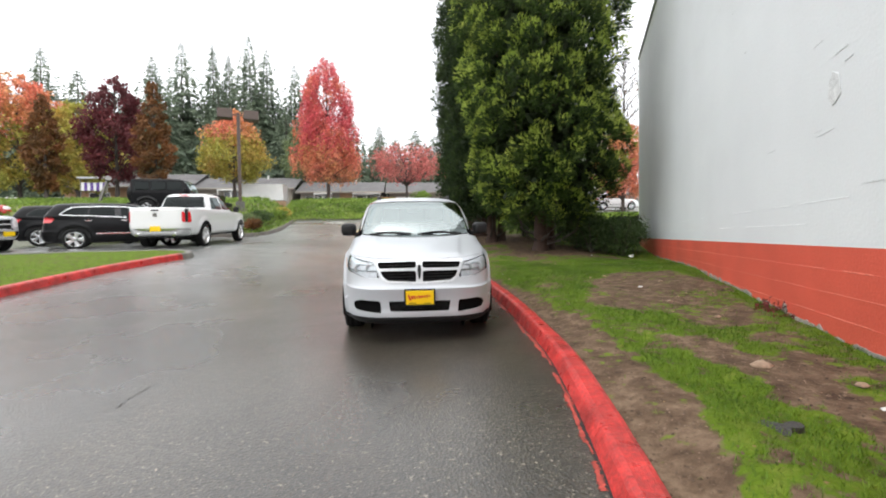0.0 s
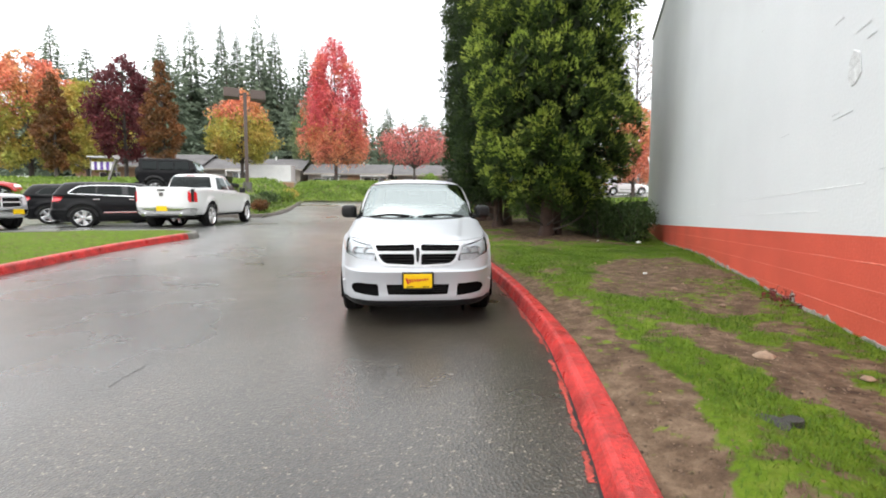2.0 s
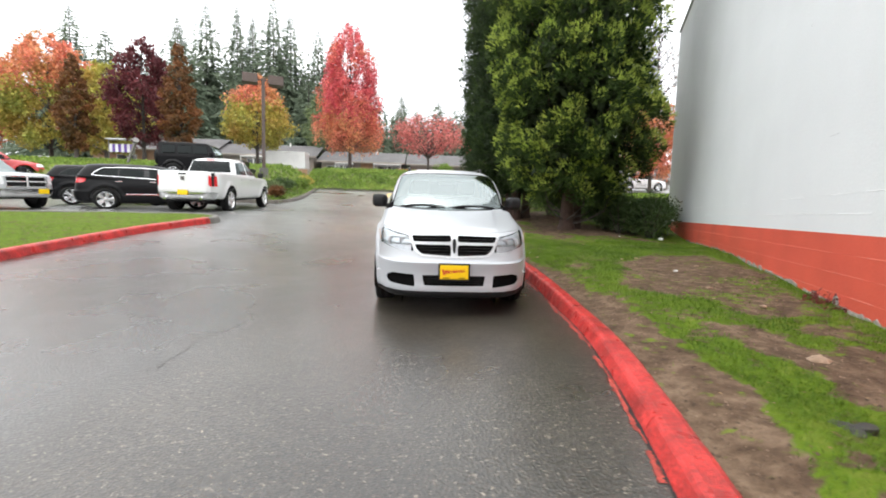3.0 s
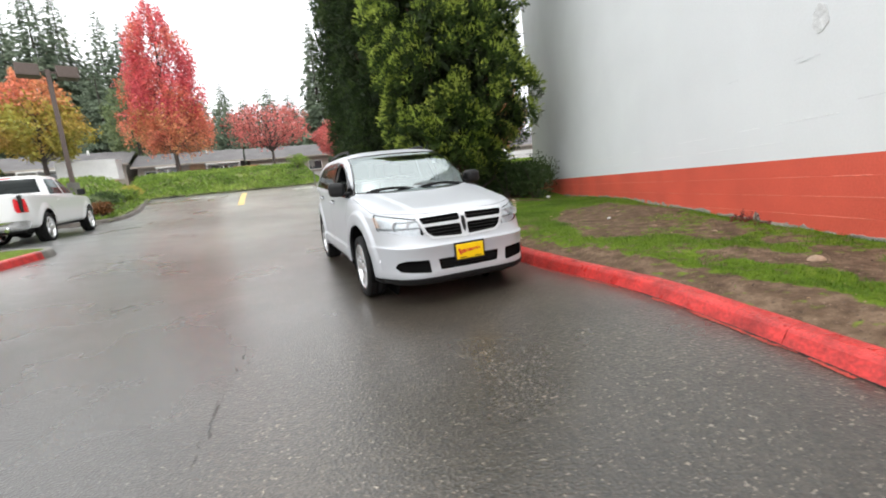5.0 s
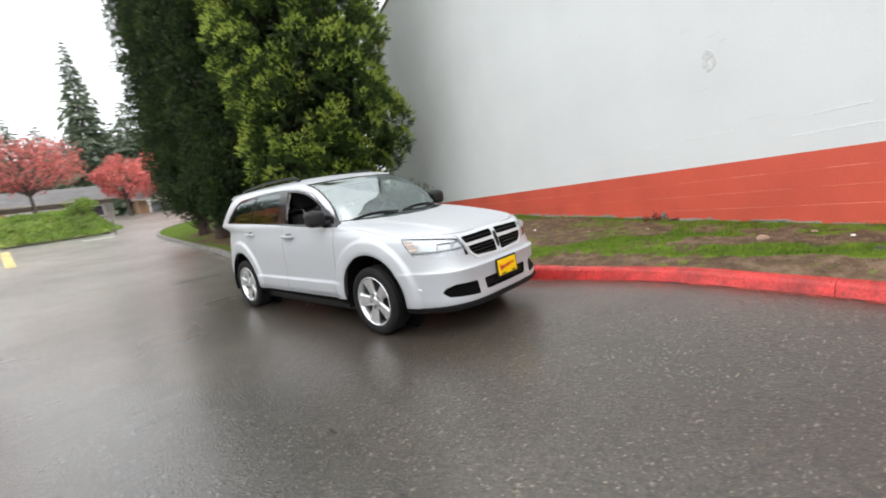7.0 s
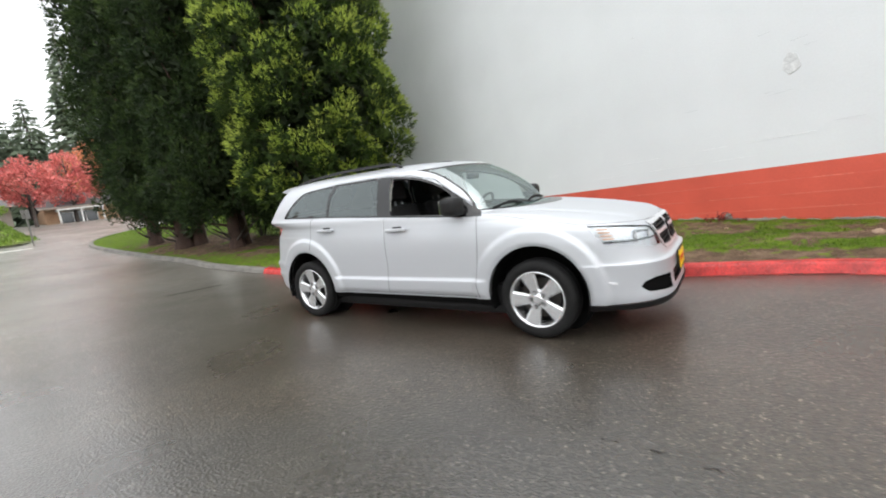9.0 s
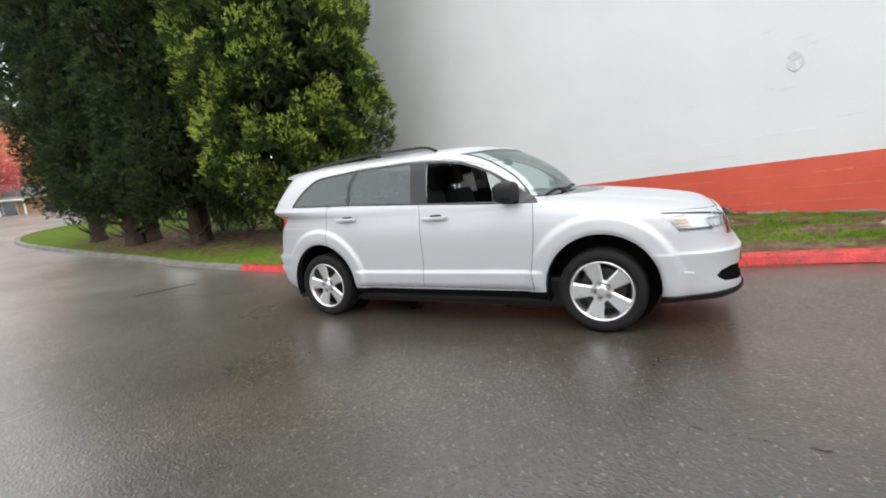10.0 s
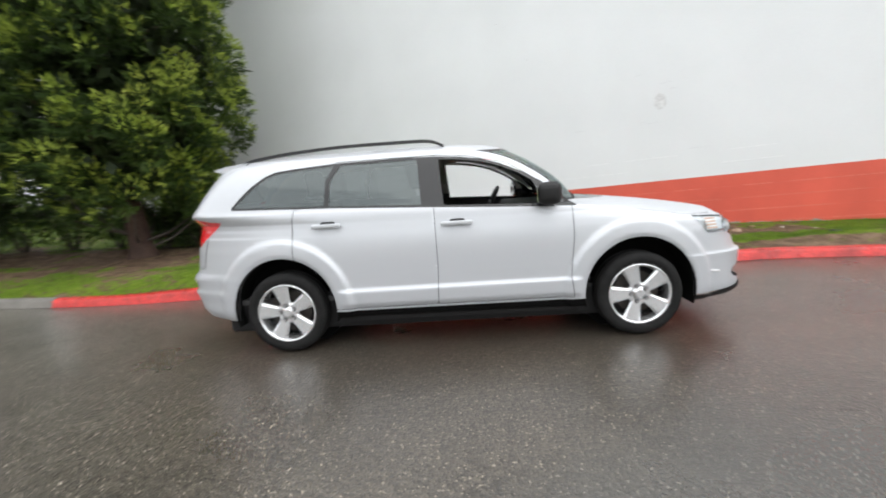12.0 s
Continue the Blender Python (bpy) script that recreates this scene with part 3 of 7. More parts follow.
def split(mesh, fn):
    """Cuts a triangle mesh (V, F) along fn(V) = 0; returns the inside (fn < 0) and the outside."""
    V, F = mesh
    if len(F) == 0:
        return (V, F), (V, F)
    f = fn(V)
    f = np.where(np.abs(f) < 1e-7, 1e-7, f)
    neg = f < 0
    c = neg[F].sum(axis=1)
    ins, outs = [F[c == 3]], [F[c == 0]]
    newv, cache = [], {}
    fi, fo = [], []

    def cut(i, j):
        k = (i, j) if i < j else (j, i)
        if k not in cache:
            t = f[k[0]] / (f[k[0]] - f[k[1]])
            cache[k] = len(V) + len(newv)
            newv.append(V[k[0]] * (1 - t) + V[k[1]] * t)
        return cache[k]
    for tri in F[(c == 1) | (c == 2)]:
        a, b, d = (int(q) for q in tri)
        lone_neg = int(neg[a]) + int(neg[b]) + int(neg[d]) == 1
        while neg[a] != lone_neg or (neg[b] == lone_neg) or (neg[d] == lone_neg):
            a, b, d = b, d, a
        p, q = cut(a, b), cut(a, d)
        one, two = (fi, fo) if lone_neg else (fo, fi)
        one.append((a, p, q))
        two += [(p, b, d), (p, d, q)]
    V2 = np.vstack([V, np.array(newv)]) if newv else V
    if fi:
        ins.append(np.array(fi))
    if fo:
        outs.append(np.array(fo))
    return (V2, np.vstack(ins)), (V2, np.vstack(outs))


def tidy(mesh):
    V, F = mesh
    used, inv = np.unique(F, return_inverse=True)
    return V[used], inv.reshape(-1, 3)


def shell_part(name, mesh, material, parent, label="", inset=0.0):
    V, F = tidy(mesh)
    V = V.copy()
    if inset:
        n = np.zeros_like(V)
        fn = np.cross(V[F[:, 1]] - V[F[:, 0]], V[F[:, 2]] - V[F[:, 0]])
        for k in range(3):
            np.add.at(n, F[:, k], fn)
        n /= np.linalg.norm(n, axis=1)[:, None] + 1e-12
        V -= n * inset
    ob = tri_mesh(name, V, F, material, parent, label)
    ob.data.polygons.foreach_set("use_smooth", [True] * len(F))
    return ob


def ring_shell(keys, rings, around, deform=None, mid_low=1.45, shrink=0.0):
    """A closed car body lofted from plan outlines. keys: z at the front, z at the rear, front y, rear y, half width, squareness, middle y."""
    K = np.array(keys, float)
    step = np.sqrt((np.diff(K[:, :4], axis=0) ** 2).sum(axis=1) + np.diff(K[:, 4]) ** 2) + 0.02
    u = np.concatenate([[0], np.cumsum(step)])
    t = np.linspace(0, u[-1], rings)
    t = np.unique(np.concatenate([t, u]))
    cols = []
    for c in range(K.shape[1]):
        y = K[:, c]
        d = np.diff(y) / np.diff(u)
        m = np.zeros(len(y))
        for i in range(1, len(y) - 1):
            if d[i - 1] * d[i] > 0:
                m[i] = 2 * d[i - 1] * d[i] / (d[i - 1] + d[i])
        m[0], m[-1] = d[0], d[-1]
        i = np.clip(np.searchsorted(u, t, side="right") - 1, 0, len(d) - 1)
        h = u[i + 1] - u[i]
        s = (t - u[i]) / h
        cols.append(y[i] * (1 + 2 * s) * (1 - s) ** 2 + m[i] * h * s * (1 - s) ** 2 + y[i + 1] * s * s * (3 - 2 * s) + m[i + 1] * h * s * s * (s - 1))
    rows = []
    y_lo, y_hi = K[:, 2].min(), K[:, 3].max()
    for zf, zr, yf, yr, w, n, ym in zip(*cols):
        w = max(w, 0.002) - shrink
        yf, yr = yf + shrink, yr - shrink
        ph = np.linspace(0, math.pi, 1500)
        c, s = np.cos(ph), np.abs(np.sin(ph))
        x = max(w, 0.002) * s ** (2 / n)
        y = np.where(c >= 0, ym - (ym - yf) * np.abs(c) ** (2 / n), ym + (yr - ym) * np.abs(c) ** (2 / n))
        arc = np.concatenate([[0], np.cumsum(np.hypot(np.diff(x), np.diff(y)))])
        q = np.linspace(0, arc[-1], around)
        x, y = np.interp(q, arc, x), np.interp(q, arc, y)
        x[0] = x[-1] = 0.0
        z = zf + (zr - zf) * (y - y_lo) / (y_hi - y_lo) - shrink * (zf > 1.3)
        rows.append(np.stack([x, y, z], 1))
    R = np.array(rows)
    if deform is not None:
        R = deform(R)
    nr, na = R.shape[:2]
    V = R.reshape(-1, 3)
    idx = np.arange(nr * na).reshape(nr, na)
    a, b, c, d = idx[:-1, :-1].ravel(), idx[:-1, 1:].ravel(), idx[1:, 1:].ravel(), idx[1:, :-1].ravel()
    F = np.vstack([np.stack([a, b, c], 1), np.stack([a, c, d], 1)])
    M = V * np.array((-1, 1, 1))
    return np.vstack([V, M]), np.vstack([F, F[:, ::-1] + len(V)])


def sstep(t):
    t = np.clip(t, 0, 1)
    return t * t * (3 - 2 * t)


# ---------------------------------------------------------------- vehicle materials
def paint_material(name, color, metal, flake):
    m = mat(name, color, 0.32, metal, coat=1.0)
    n, l = m.node_tree.nodes, m.node_tree.links
    b = n["Principled BSDF"]
    b.inputs["Coat Roughness"].default_value = 0.035
    tc = n.new("ShaderNodeTexCoord").outputs["Object"]
    fl = n.new("ShaderNodeTexNoise")
    fl.inputs["Scale"].default_value, fl.inputs["Detail"].default_value = 900.0, 2
    l.new(tc, fl.inputs["Vector"])
    wet = n.new("ShaderNodeTexNoise")
    wet.inputs["Scale"].default_value, wet.inputs["Detail"].default_value = 3.0, 5
    l.new(tc, wet.inputs["Vector"])
    f = node_math(m, "ADD", node_math(m, "MULTIPLY", fl.outputs["Fac"], flake), node_math(m, "MULTIPLY", wet.outputs["Fac"], 0.06))
    l.new(mixed(m, f, (*color, 1), (*[c * 0.8 for c in color], 1)), b.inputs["Base Color"])
    return m


def glass_material(name, tint, boost=1.5):
    """Thin pane: clear or tinted, with a Fresnel gloss."""
    m = bpy.data.materials.new(name)
    m.use_nodes = True
    n, l = m.node_tree.nodes, m.node_tree.links
    tr = n.new("ShaderNodeBsdfTransparent")
    tr.inputs["Color"].default_value = (*tint, 1)
    gl = n.new("ShaderNodeBsdfGlossy")
    gl.inputs["Roughness"].default_value = 0.015
    gl.inputs["Color"].default_value = (0.88, 0.98, 0.98, 1)
    fr = n.new("ShaderNodeFresnel")
    fr.inputs["IOR"].default_value = boost
    ms = n.new("ShaderNodeMixShader")
    l.new(fr.outputs[0], ms.inputs["Fac"])
    l.new(tr.outputs[0], ms.inputs[1])
    l.new(gl.outputs[0], ms.inputs[2])
    l.new(ms.outputs[0], n["Material Output"].inputs["Surface"])
    return m


M_SILVER = paint_material("silver_car_paint", (0.495, 0.512, 0.538), 0.3, 0.25)
M_SILVER.node_tree.nodes["Principled BSDF"].inputs["Coat Weight"].default_value = 0.18
M_SILVER.node_tree.nodes["Principled BSDF"].inputs["Roughness"].default_value = 0.4
M_WHITE_CAR = paint_material("white_car_paint", (0.78, 0.78, 0.78), 0.0, 0.02)
M_BLACK_CAR = paint_material("black_car_paint", (0.008, 0.008, 0.009), 0.0, 0.1)
M_BLACK_CAR.node_tree.nodes["Principled BSDF"].inputs["Coat Weight"].default_value = 0.08
M_BLACK_CAR.node_tree.nodes["Principled BSDF"].inputs["Specular IOR Level"].default_value = 0.12
M_RED_CAR = paint_material("red_car_paint", (0.5, 0.03, 0.03), 0.0, 0.1)
M_TRIM = mat("black_plastic_trim", (0.009, 0.009, 0.0095), 0.5, spec=0.3, grain=0.15, grain_scale=300, bump=0.1, bump_scale=400)
M_GLOSSBLACK = mat("gloss_black_trim", (0.012, 0.012, 0.013), 0.12, grain=0.1, grain_scale=50)
M_RUBBER = mat("tyre_rubber", (0.011, 0.011, 0.011), 0.75, spec=0.2, grain=0.2, grain_scale=120, blotch=0.3, blotch_scale=9, bump=0.4, bump_scale=150)
M_ALLOY = mat("silver_alloy", (0.66, 0.67, 0.68), 0.27, 0.9, grain=0.04, grain_scale=200)
M_BRIGHT = mat("bright_silver_plastic", (0.62, 0.63, 0.645), 0.3, 0.35, grain=0.03, grain_scale=80)
M_CHROME = mat("chrome", (0.8, 0.8, 0.81), 0.08, 1.0, grain=0.02, grain_scale=50)
M_DISC = mat("brake_disc_steel", (0.2, 0.19, 0.18), 0.5, 0.8, grain=0.2, grain_scale=60)
M_ROTOR = mat("dark_brake_steel", (0.06, 0.055, 0.05), 0.5, 0.6, grain=0.25, grain_scale=60)
M_CABIN = mat("dark_grey_cabin_plastic", (0.06, 0.06, 0.061), 0.7, grain=0.2, grain_scale=150, bump=0.2, bump_scale=300)
M_SEAT = mat("black_seat_cloth", (0.03, 0.03, 0.032), 0.9, grain=0.3, grain_scale=250, bump=0.5, bump_scale=350)
M_LINER = mat("beige_roof_lining", (0.6, 0.58, 0.54), 0.95, grain=0.1, grain_scale=200)
M_SCREEN = glass_material("windscreen_glass", (0.5, 0.6, 0.58), 3.2)
M_TINT = glass_material("privacy_glass", (0.2, 0.215, 0.215), 1.95)
M_DARKPANE = glass_material("dark_car_glass", (0.02, 0.021, 0.022), 1.32)
M_LAMP = glass_material("clear_lamp_cover", (0.93, 0.95, 0.97), 1.45)
M_REFLECT = mat("lamp_reflector", (0.8, 0.8, 0.81), 0.4, 0.2, grain=0.12, grain_scale=40)
M_BOWL = mat("lamp_bowl_silvering", (0.6, 0.6, 0.61), 0.3, 0.3, grain=0.2, grain_scale=60)
M_AMBER = mat("amber_reflector", (0.7, 0.5, 0.38), 0.25, spec=0.8, grain=0.1, grain_scale=120)
M_TAIL = mat("red_tail_lamp", (0.75, 0.02, 0.03), 0.12, coat=1.0, grain=0.15, grain_scale=90)
M_YELLOW_PLATE = mat("yellow_dealer_plate", (0.85, 0.55, 0.0), 0.4, grain=0.05, grain_scale=60)
M_VOID = mat("dark_duct_plastic", (0.004, 0.004, 0.004), 0.85, spec=0.1, grain=0.1, grain_scale=100)
M_RED_INK = mat("red_print", (0.5, 0.03, 0.02), 0.5, grain=0.05, grain_scale=60)


# ---------------------------------------------------------------- wheels
def build_wheel(parent, x, y, r, width, rim, side, spokes=5, spin=0.0, z=None, mat_rim=None):
    """tyre, rim, disc; side: -1 for a wheel whose face looks to -x."""
    mat_rim = mat_rim or M_ALLOY
    w = empty("wheel", Matrix(), "", "")
    for k in ("label", "category"):
        if k in w:
            del w[k]
    w.parent = parent
    w.matrix_local = pose(x, y, r if z is None else z, spin, 0, 0 if side > 0 else 180)
    h = width / 2
    prof = [(-h * 0.75, rim * 0.98), (-h * 0.95, rim * 1.1), (-h, (rim + r) / 2), (-h * 0.93, r * 0.95), (-h * 0.7, r * 0.99), (-h * 0.6, r), (-h * 0.56, r - 0.008), (-h * 0.5, r - 0.008), (-h * 0.46, r),
            (-0.02, r), (-0.015, r - 0.008), (0.015, r - 0.008), (0.02, r), (h * 0.46, r), (h * 0.5, r - 0.008), (h * 0.56, r - 0.008), (h * 0.6, r), (h * 0.7, r * 0.99), (h * 0.93, r * 0.95), (h, (rim + r) / 2), (h * 0.97, rim * 1.16), (h * 0.9, rim * 1.05), (h * 0.75, rim * 0.98)]
    v, f = lathe(prof, 56)
    mesh_part("tyre", v, f, M_RUBBER, w, shade=True)
    prof = [(-h * 0.7, rim * 0.98), (-h * 0.5, rim * 0.9), (h * 0.55, rim * 0.91), (h * 0.7, rim * 0.955), (h * 0.86, rim * 0.965), (h * 0.93, rim * 1.0), (h * 0.93, rim * 1.045), (h * 0.8, rim * 1.05)]
    v, f = lathe(prof, 56)
    mesh_part("rim", v, f, mat_rim, w, shade=True)
    hub = h * 0.72
    for k in range(spokes):
        a = 2 * math.pi * k / spokes + math.pi / 2
        bm = bmesh.new()
        rows = []
        for t, half, off, dp in ((0.12, 0.3, hub, 0.03), (0.34, 0.185, hub + 0.004, 0.03), (0.6, 0.235, hub + 0.008, 0.028), (0.85, 0.285, hub + 0.012, 0.026), (0.97, 0.34, hub + 0.014, 0.02)):
            rr = rim * t
            half = half * rim
            rows.append([bm.verts.new((o, rr * math.cos(a) - s * math.sin(a), rr * math.sin(a) + s * math.cos(a)))
                         for s, o in ((-half, off - dp), (-half, off - 0.012), (-half * 0.72, off), (half * 0.72, off), (half, off - 0.012), (half, off - dp))])
        for r0, r1 in zip(rows, rows[1:]):
            for i in range(5):
                bm.faces.new((r0[i], r0[i + 1], r1[i + 1], r1[i]))
        bm.faces.new(rows[0])
        bm.faces.new(list(reversed(rows[-1])))
        bmesh.ops.recalc_face_normals(bm, faces=bm.faces)
        part("spoke", bm, mat_rim, w)
    v, f = lathe([(hub - 0.03, rim * 0.4), (hub - 0.006, rim * 0.39), (hub - 0.001, rim * 0.36), (hub + 0.003, rim * 0.18), (hub + 0.011, rim * 0.165), (hub + 0.013, rim * 0.12), (hub + 0.01, 0.0)], 30)
    mesh_part("hub_cap", v, f, mat_rim, w, shade=True)
    for k in range(5):
        a = 2 * math.pi * k / 5 + math.pi / 2
        part("lug_nut", cyl(0.0105, 0.009, 0.018, 8, at=(hub + 0.006, rim * 0.275 * math.cos(a), rim * 0.275 * math.sin(a)), m=pose(0, 0, 0, 0, 90, 0)), M_CHROME, w)
        part("lug_recess", cyl(0.0185, 0.0185, 0.012, 14, at=(hub + 0.0015, rim * 0.275 * math.cos(a), rim * 0.275 * math.sin(a)), m=pose(0, 0, 0, 0, 90, 0)), M_CABIN, w)
    v, f = lathe([(-0.02, rim * 0.2), (-0.02, rim * 0.72), (0.0, rim * 0.74), (0.0, rim * 0.2)], 32)
    mesh_part("brake_disc", v, f, M_ROTOR, w, shade=False)
    v, f = lathe([(-h * 0.72, rim * 0.97), (-h * 0.6, 0.0)], 32)
    mesh_part("wheel_back", v, f, M_TRIM, w)
    return w


# ---------------------------------------------------------------- the silver crossover
def crossover_keys():
    #        z_f    z_r    y_f    y_r    w      n    y_mid
    return [(0.235, 0.255, -0.84, 3.66, 0.78, 5.0, 1.45),
            (0.27, 0.28, -0.95, 3.76, 0.845, 5.0, 1.45),
            (0.31, 0.32, -0.985, 3.81, 0.865, 5.0, 1.45),
            (0.36, 0.37, -0.985, 3.84, 0.875, 5.0, 1.45),
            (0.42, 0.43, -0.975, 3.85, 0.88, 5.0, 1.45),
            (0.50, 0.51, -0.972, 3.86, 0.885, 5.0, 1.45),
            (0.575, 0.59, -0.978, 3.865, 0.888, 5.0, 1.45),
            (0.618, 0.64, -0.984, 3.862, 0.889, 5.0, 1.45),
            (0.632, 0.658, -0.952, 3.85, 0.889, 5.0, 1.45),
            (0.66, 0.70, -0.935, 3.83, 0.889, 5.0, 1.45),
            (0.72, 0.77, -0.915, 3.815, 0.888, 5.0, 1.45),
            (0.80, 0.86, -0.895, 3.80, 0.884, 5.0, 1.45),
            (0.86, 0.94, -0.872, 3.79, 0.879, 4.9, 1.45),
            (0.895, 0.985, -0.84, 3.785, 0.875, 4.9, 1.45),
            (0.918, 1.01, -0.79, 3.78, 0.872, 4.8, 1.45),
            (0.945, 1.04, -0.70, 3.775, 0.868, 4.8, 1.45),
            (0.975, 1.07, -0.55, 3.77, 0.864, 4.7, 1.5),
            (1.002, 1.10, -0.38, 3.765, 0.86, 4.7, 1.6),
            (1.026, 1.13, -0.17, 3.755, 0.857, 5.4, 1.75),
            (1.046, 1.155, 0.05, 3.745, 0.854, 6.4, 1.9),
            (1.062, 1.175, 0.26, 3.735, 0.85, 7.4, 2.05),
            (1.076, 1.192, 0.42, 3.72, 0.845, 8.4, 2.2),
            (1.10, 1.215, 0.455, 3.705, 0.832, 9.0, 2.25),
            (1.17, 1.27, 0.50, 3.665, 0.815, 9.0, 2.25),
            (1.275, 1.355, 0.585, 3.61, 0.79, 8.6, 2.25),
            (1.378, 1.43, 0.70, 3.555, 0.762, 8.0, 2.3),
            (1.48, 1.51, 0.835, 3.495, 0.724, 7.4, 2.3),
            (1.555, 1.562, 0.95, 3.45, 0.686, 6.6, 2.3),
            (1.602, 1.592, 1.045, 3.43, 0.652, 5.0, 2.3),
            (1.63, 1.61, 1.15, 3.40, 0.607, 4.6, 2.3),
            (1.652, 1.626, 1.32, 3.30, 0.53, 4.2, 2.3),
            (1.666, 1.64, 1.58, 3.12, 0.40, 3.8, 2.3),
            (1.672, 1.648, 1.85, 2.9, 0.25, 3.4, 2.3),
            (1.676, 1.655, 2.05, 2.6, 0.1, 3.0, 2.3),
            (1.677, 1.656, 2.2, 2.4, 0.0, 3.0, 2.3)]


def crossover_deform(R):
    x, y, z = R[..., 0], R[..., 1], R[..., 2]
    # the windscreen and the scuttle bow forward across the car
    bow = 0.065 * np.clip((z - 1.046) / 0.036, 0, 1) * (1 - 0.75 * sstep((z - 1.3) / 0.36)) * np.clip(1 - (x / 0.74) ** 2, 0, 1) * (y < 1.5)
    side = sstep((x - 0.55) / 0.2)
    # wheel arch flares
    for yw in (0.0, 2.89):
        r = np.hypot(y - yw, z - 0.375)
        x = x + side * 0.026 * sstep((0.60 - r) / 0.05) * (z > 0.2)
        x = x - side * 0.012 * sstep((0.462 - r) / 0.03)
    # sill ledge between the arches
    run = sstep((y - 0.42) / 0.12) * sstep((2.46 - y) / 0.12)
    x = x + side * run * (0.022 * sstep((0.522 - z) / 0.022) - 0.02 * sstep((0.40 - z) / 0.05))
    # doors swell a little, with a crease below the handles
    x = x + side * 0.008 * np.exp(-((z - 0.86) / 0.16) ** 2) * sstep((y - 0.2) / 0.5) * sstep((3.4 - y) / 0.5)
    # bonnet: raised middle with two creases, crowned across
    top = sstep((z - 0.9) / 0.05) * sstep((0.46 - y) / 0.1) * (z < 1.12)
    z = z + top * (0.016 * (1 - (x / 0.9) ** 2) + 0.013 * sstep((0.62 - 0.12 * (0.4 - y) - x) / 0.06))
    # roof crown, rear spoiler lip
    z = z + 0.012 * (1 - np.clip(x / 0.6, 0, 1) ** 2) * (z > 1.56)
    # rear bumper ledges
    for zl in (0.69, 0.545):
        y = y + 0.022 * sstep((zl - z) / 0.02) * sstep((z - zl + 0.12) / 0.1) * sstep((y - 3.3) / 0.2)
    return np.stack([x, y - bow, z], -1)


DLO = [(0.46, 1.08), (0.575, 1.168), (0.717, 1.278), (0.89, 1.383), (1.04, 1.452), (1.19, 1.5), (1.37, 1.528), (1.57, 1.545), (1.8, 1.553), (2.39, 1.548), (2.74, 1.527),
       (2.9, 1.512), (2.985, 1.48), (3.1, 1.405), (3.2, 1.315), (3.275, 1.235), (3.26, 1.222), (2.47, 1.19), (1.57, 1.14), (0.9, 1.1)]
FRONT_PANE = [(0.74, 1.118), (0.80, 1.30), (0.90, 1.365), (1.04, 1.43), (1.19, 1.478), (1.37, 1.507), (1.545, 1.522), (1.52, 1.154)]
REAR_PANE = [(1.70, 1.168), (1.72, 1.532), (2.35, 1.53), (2.44, 1.40), (2.452, 1.206)]
QUARTER_PANE = [(2.49, 1.208), (2.48, 1.40), (2.41, 1.53), (2.74, 1.51), (2.89, 1.496), (2.97, 1.465), (3.08, 1.395), (3.18, 1.305), (3.245, 1.238)]


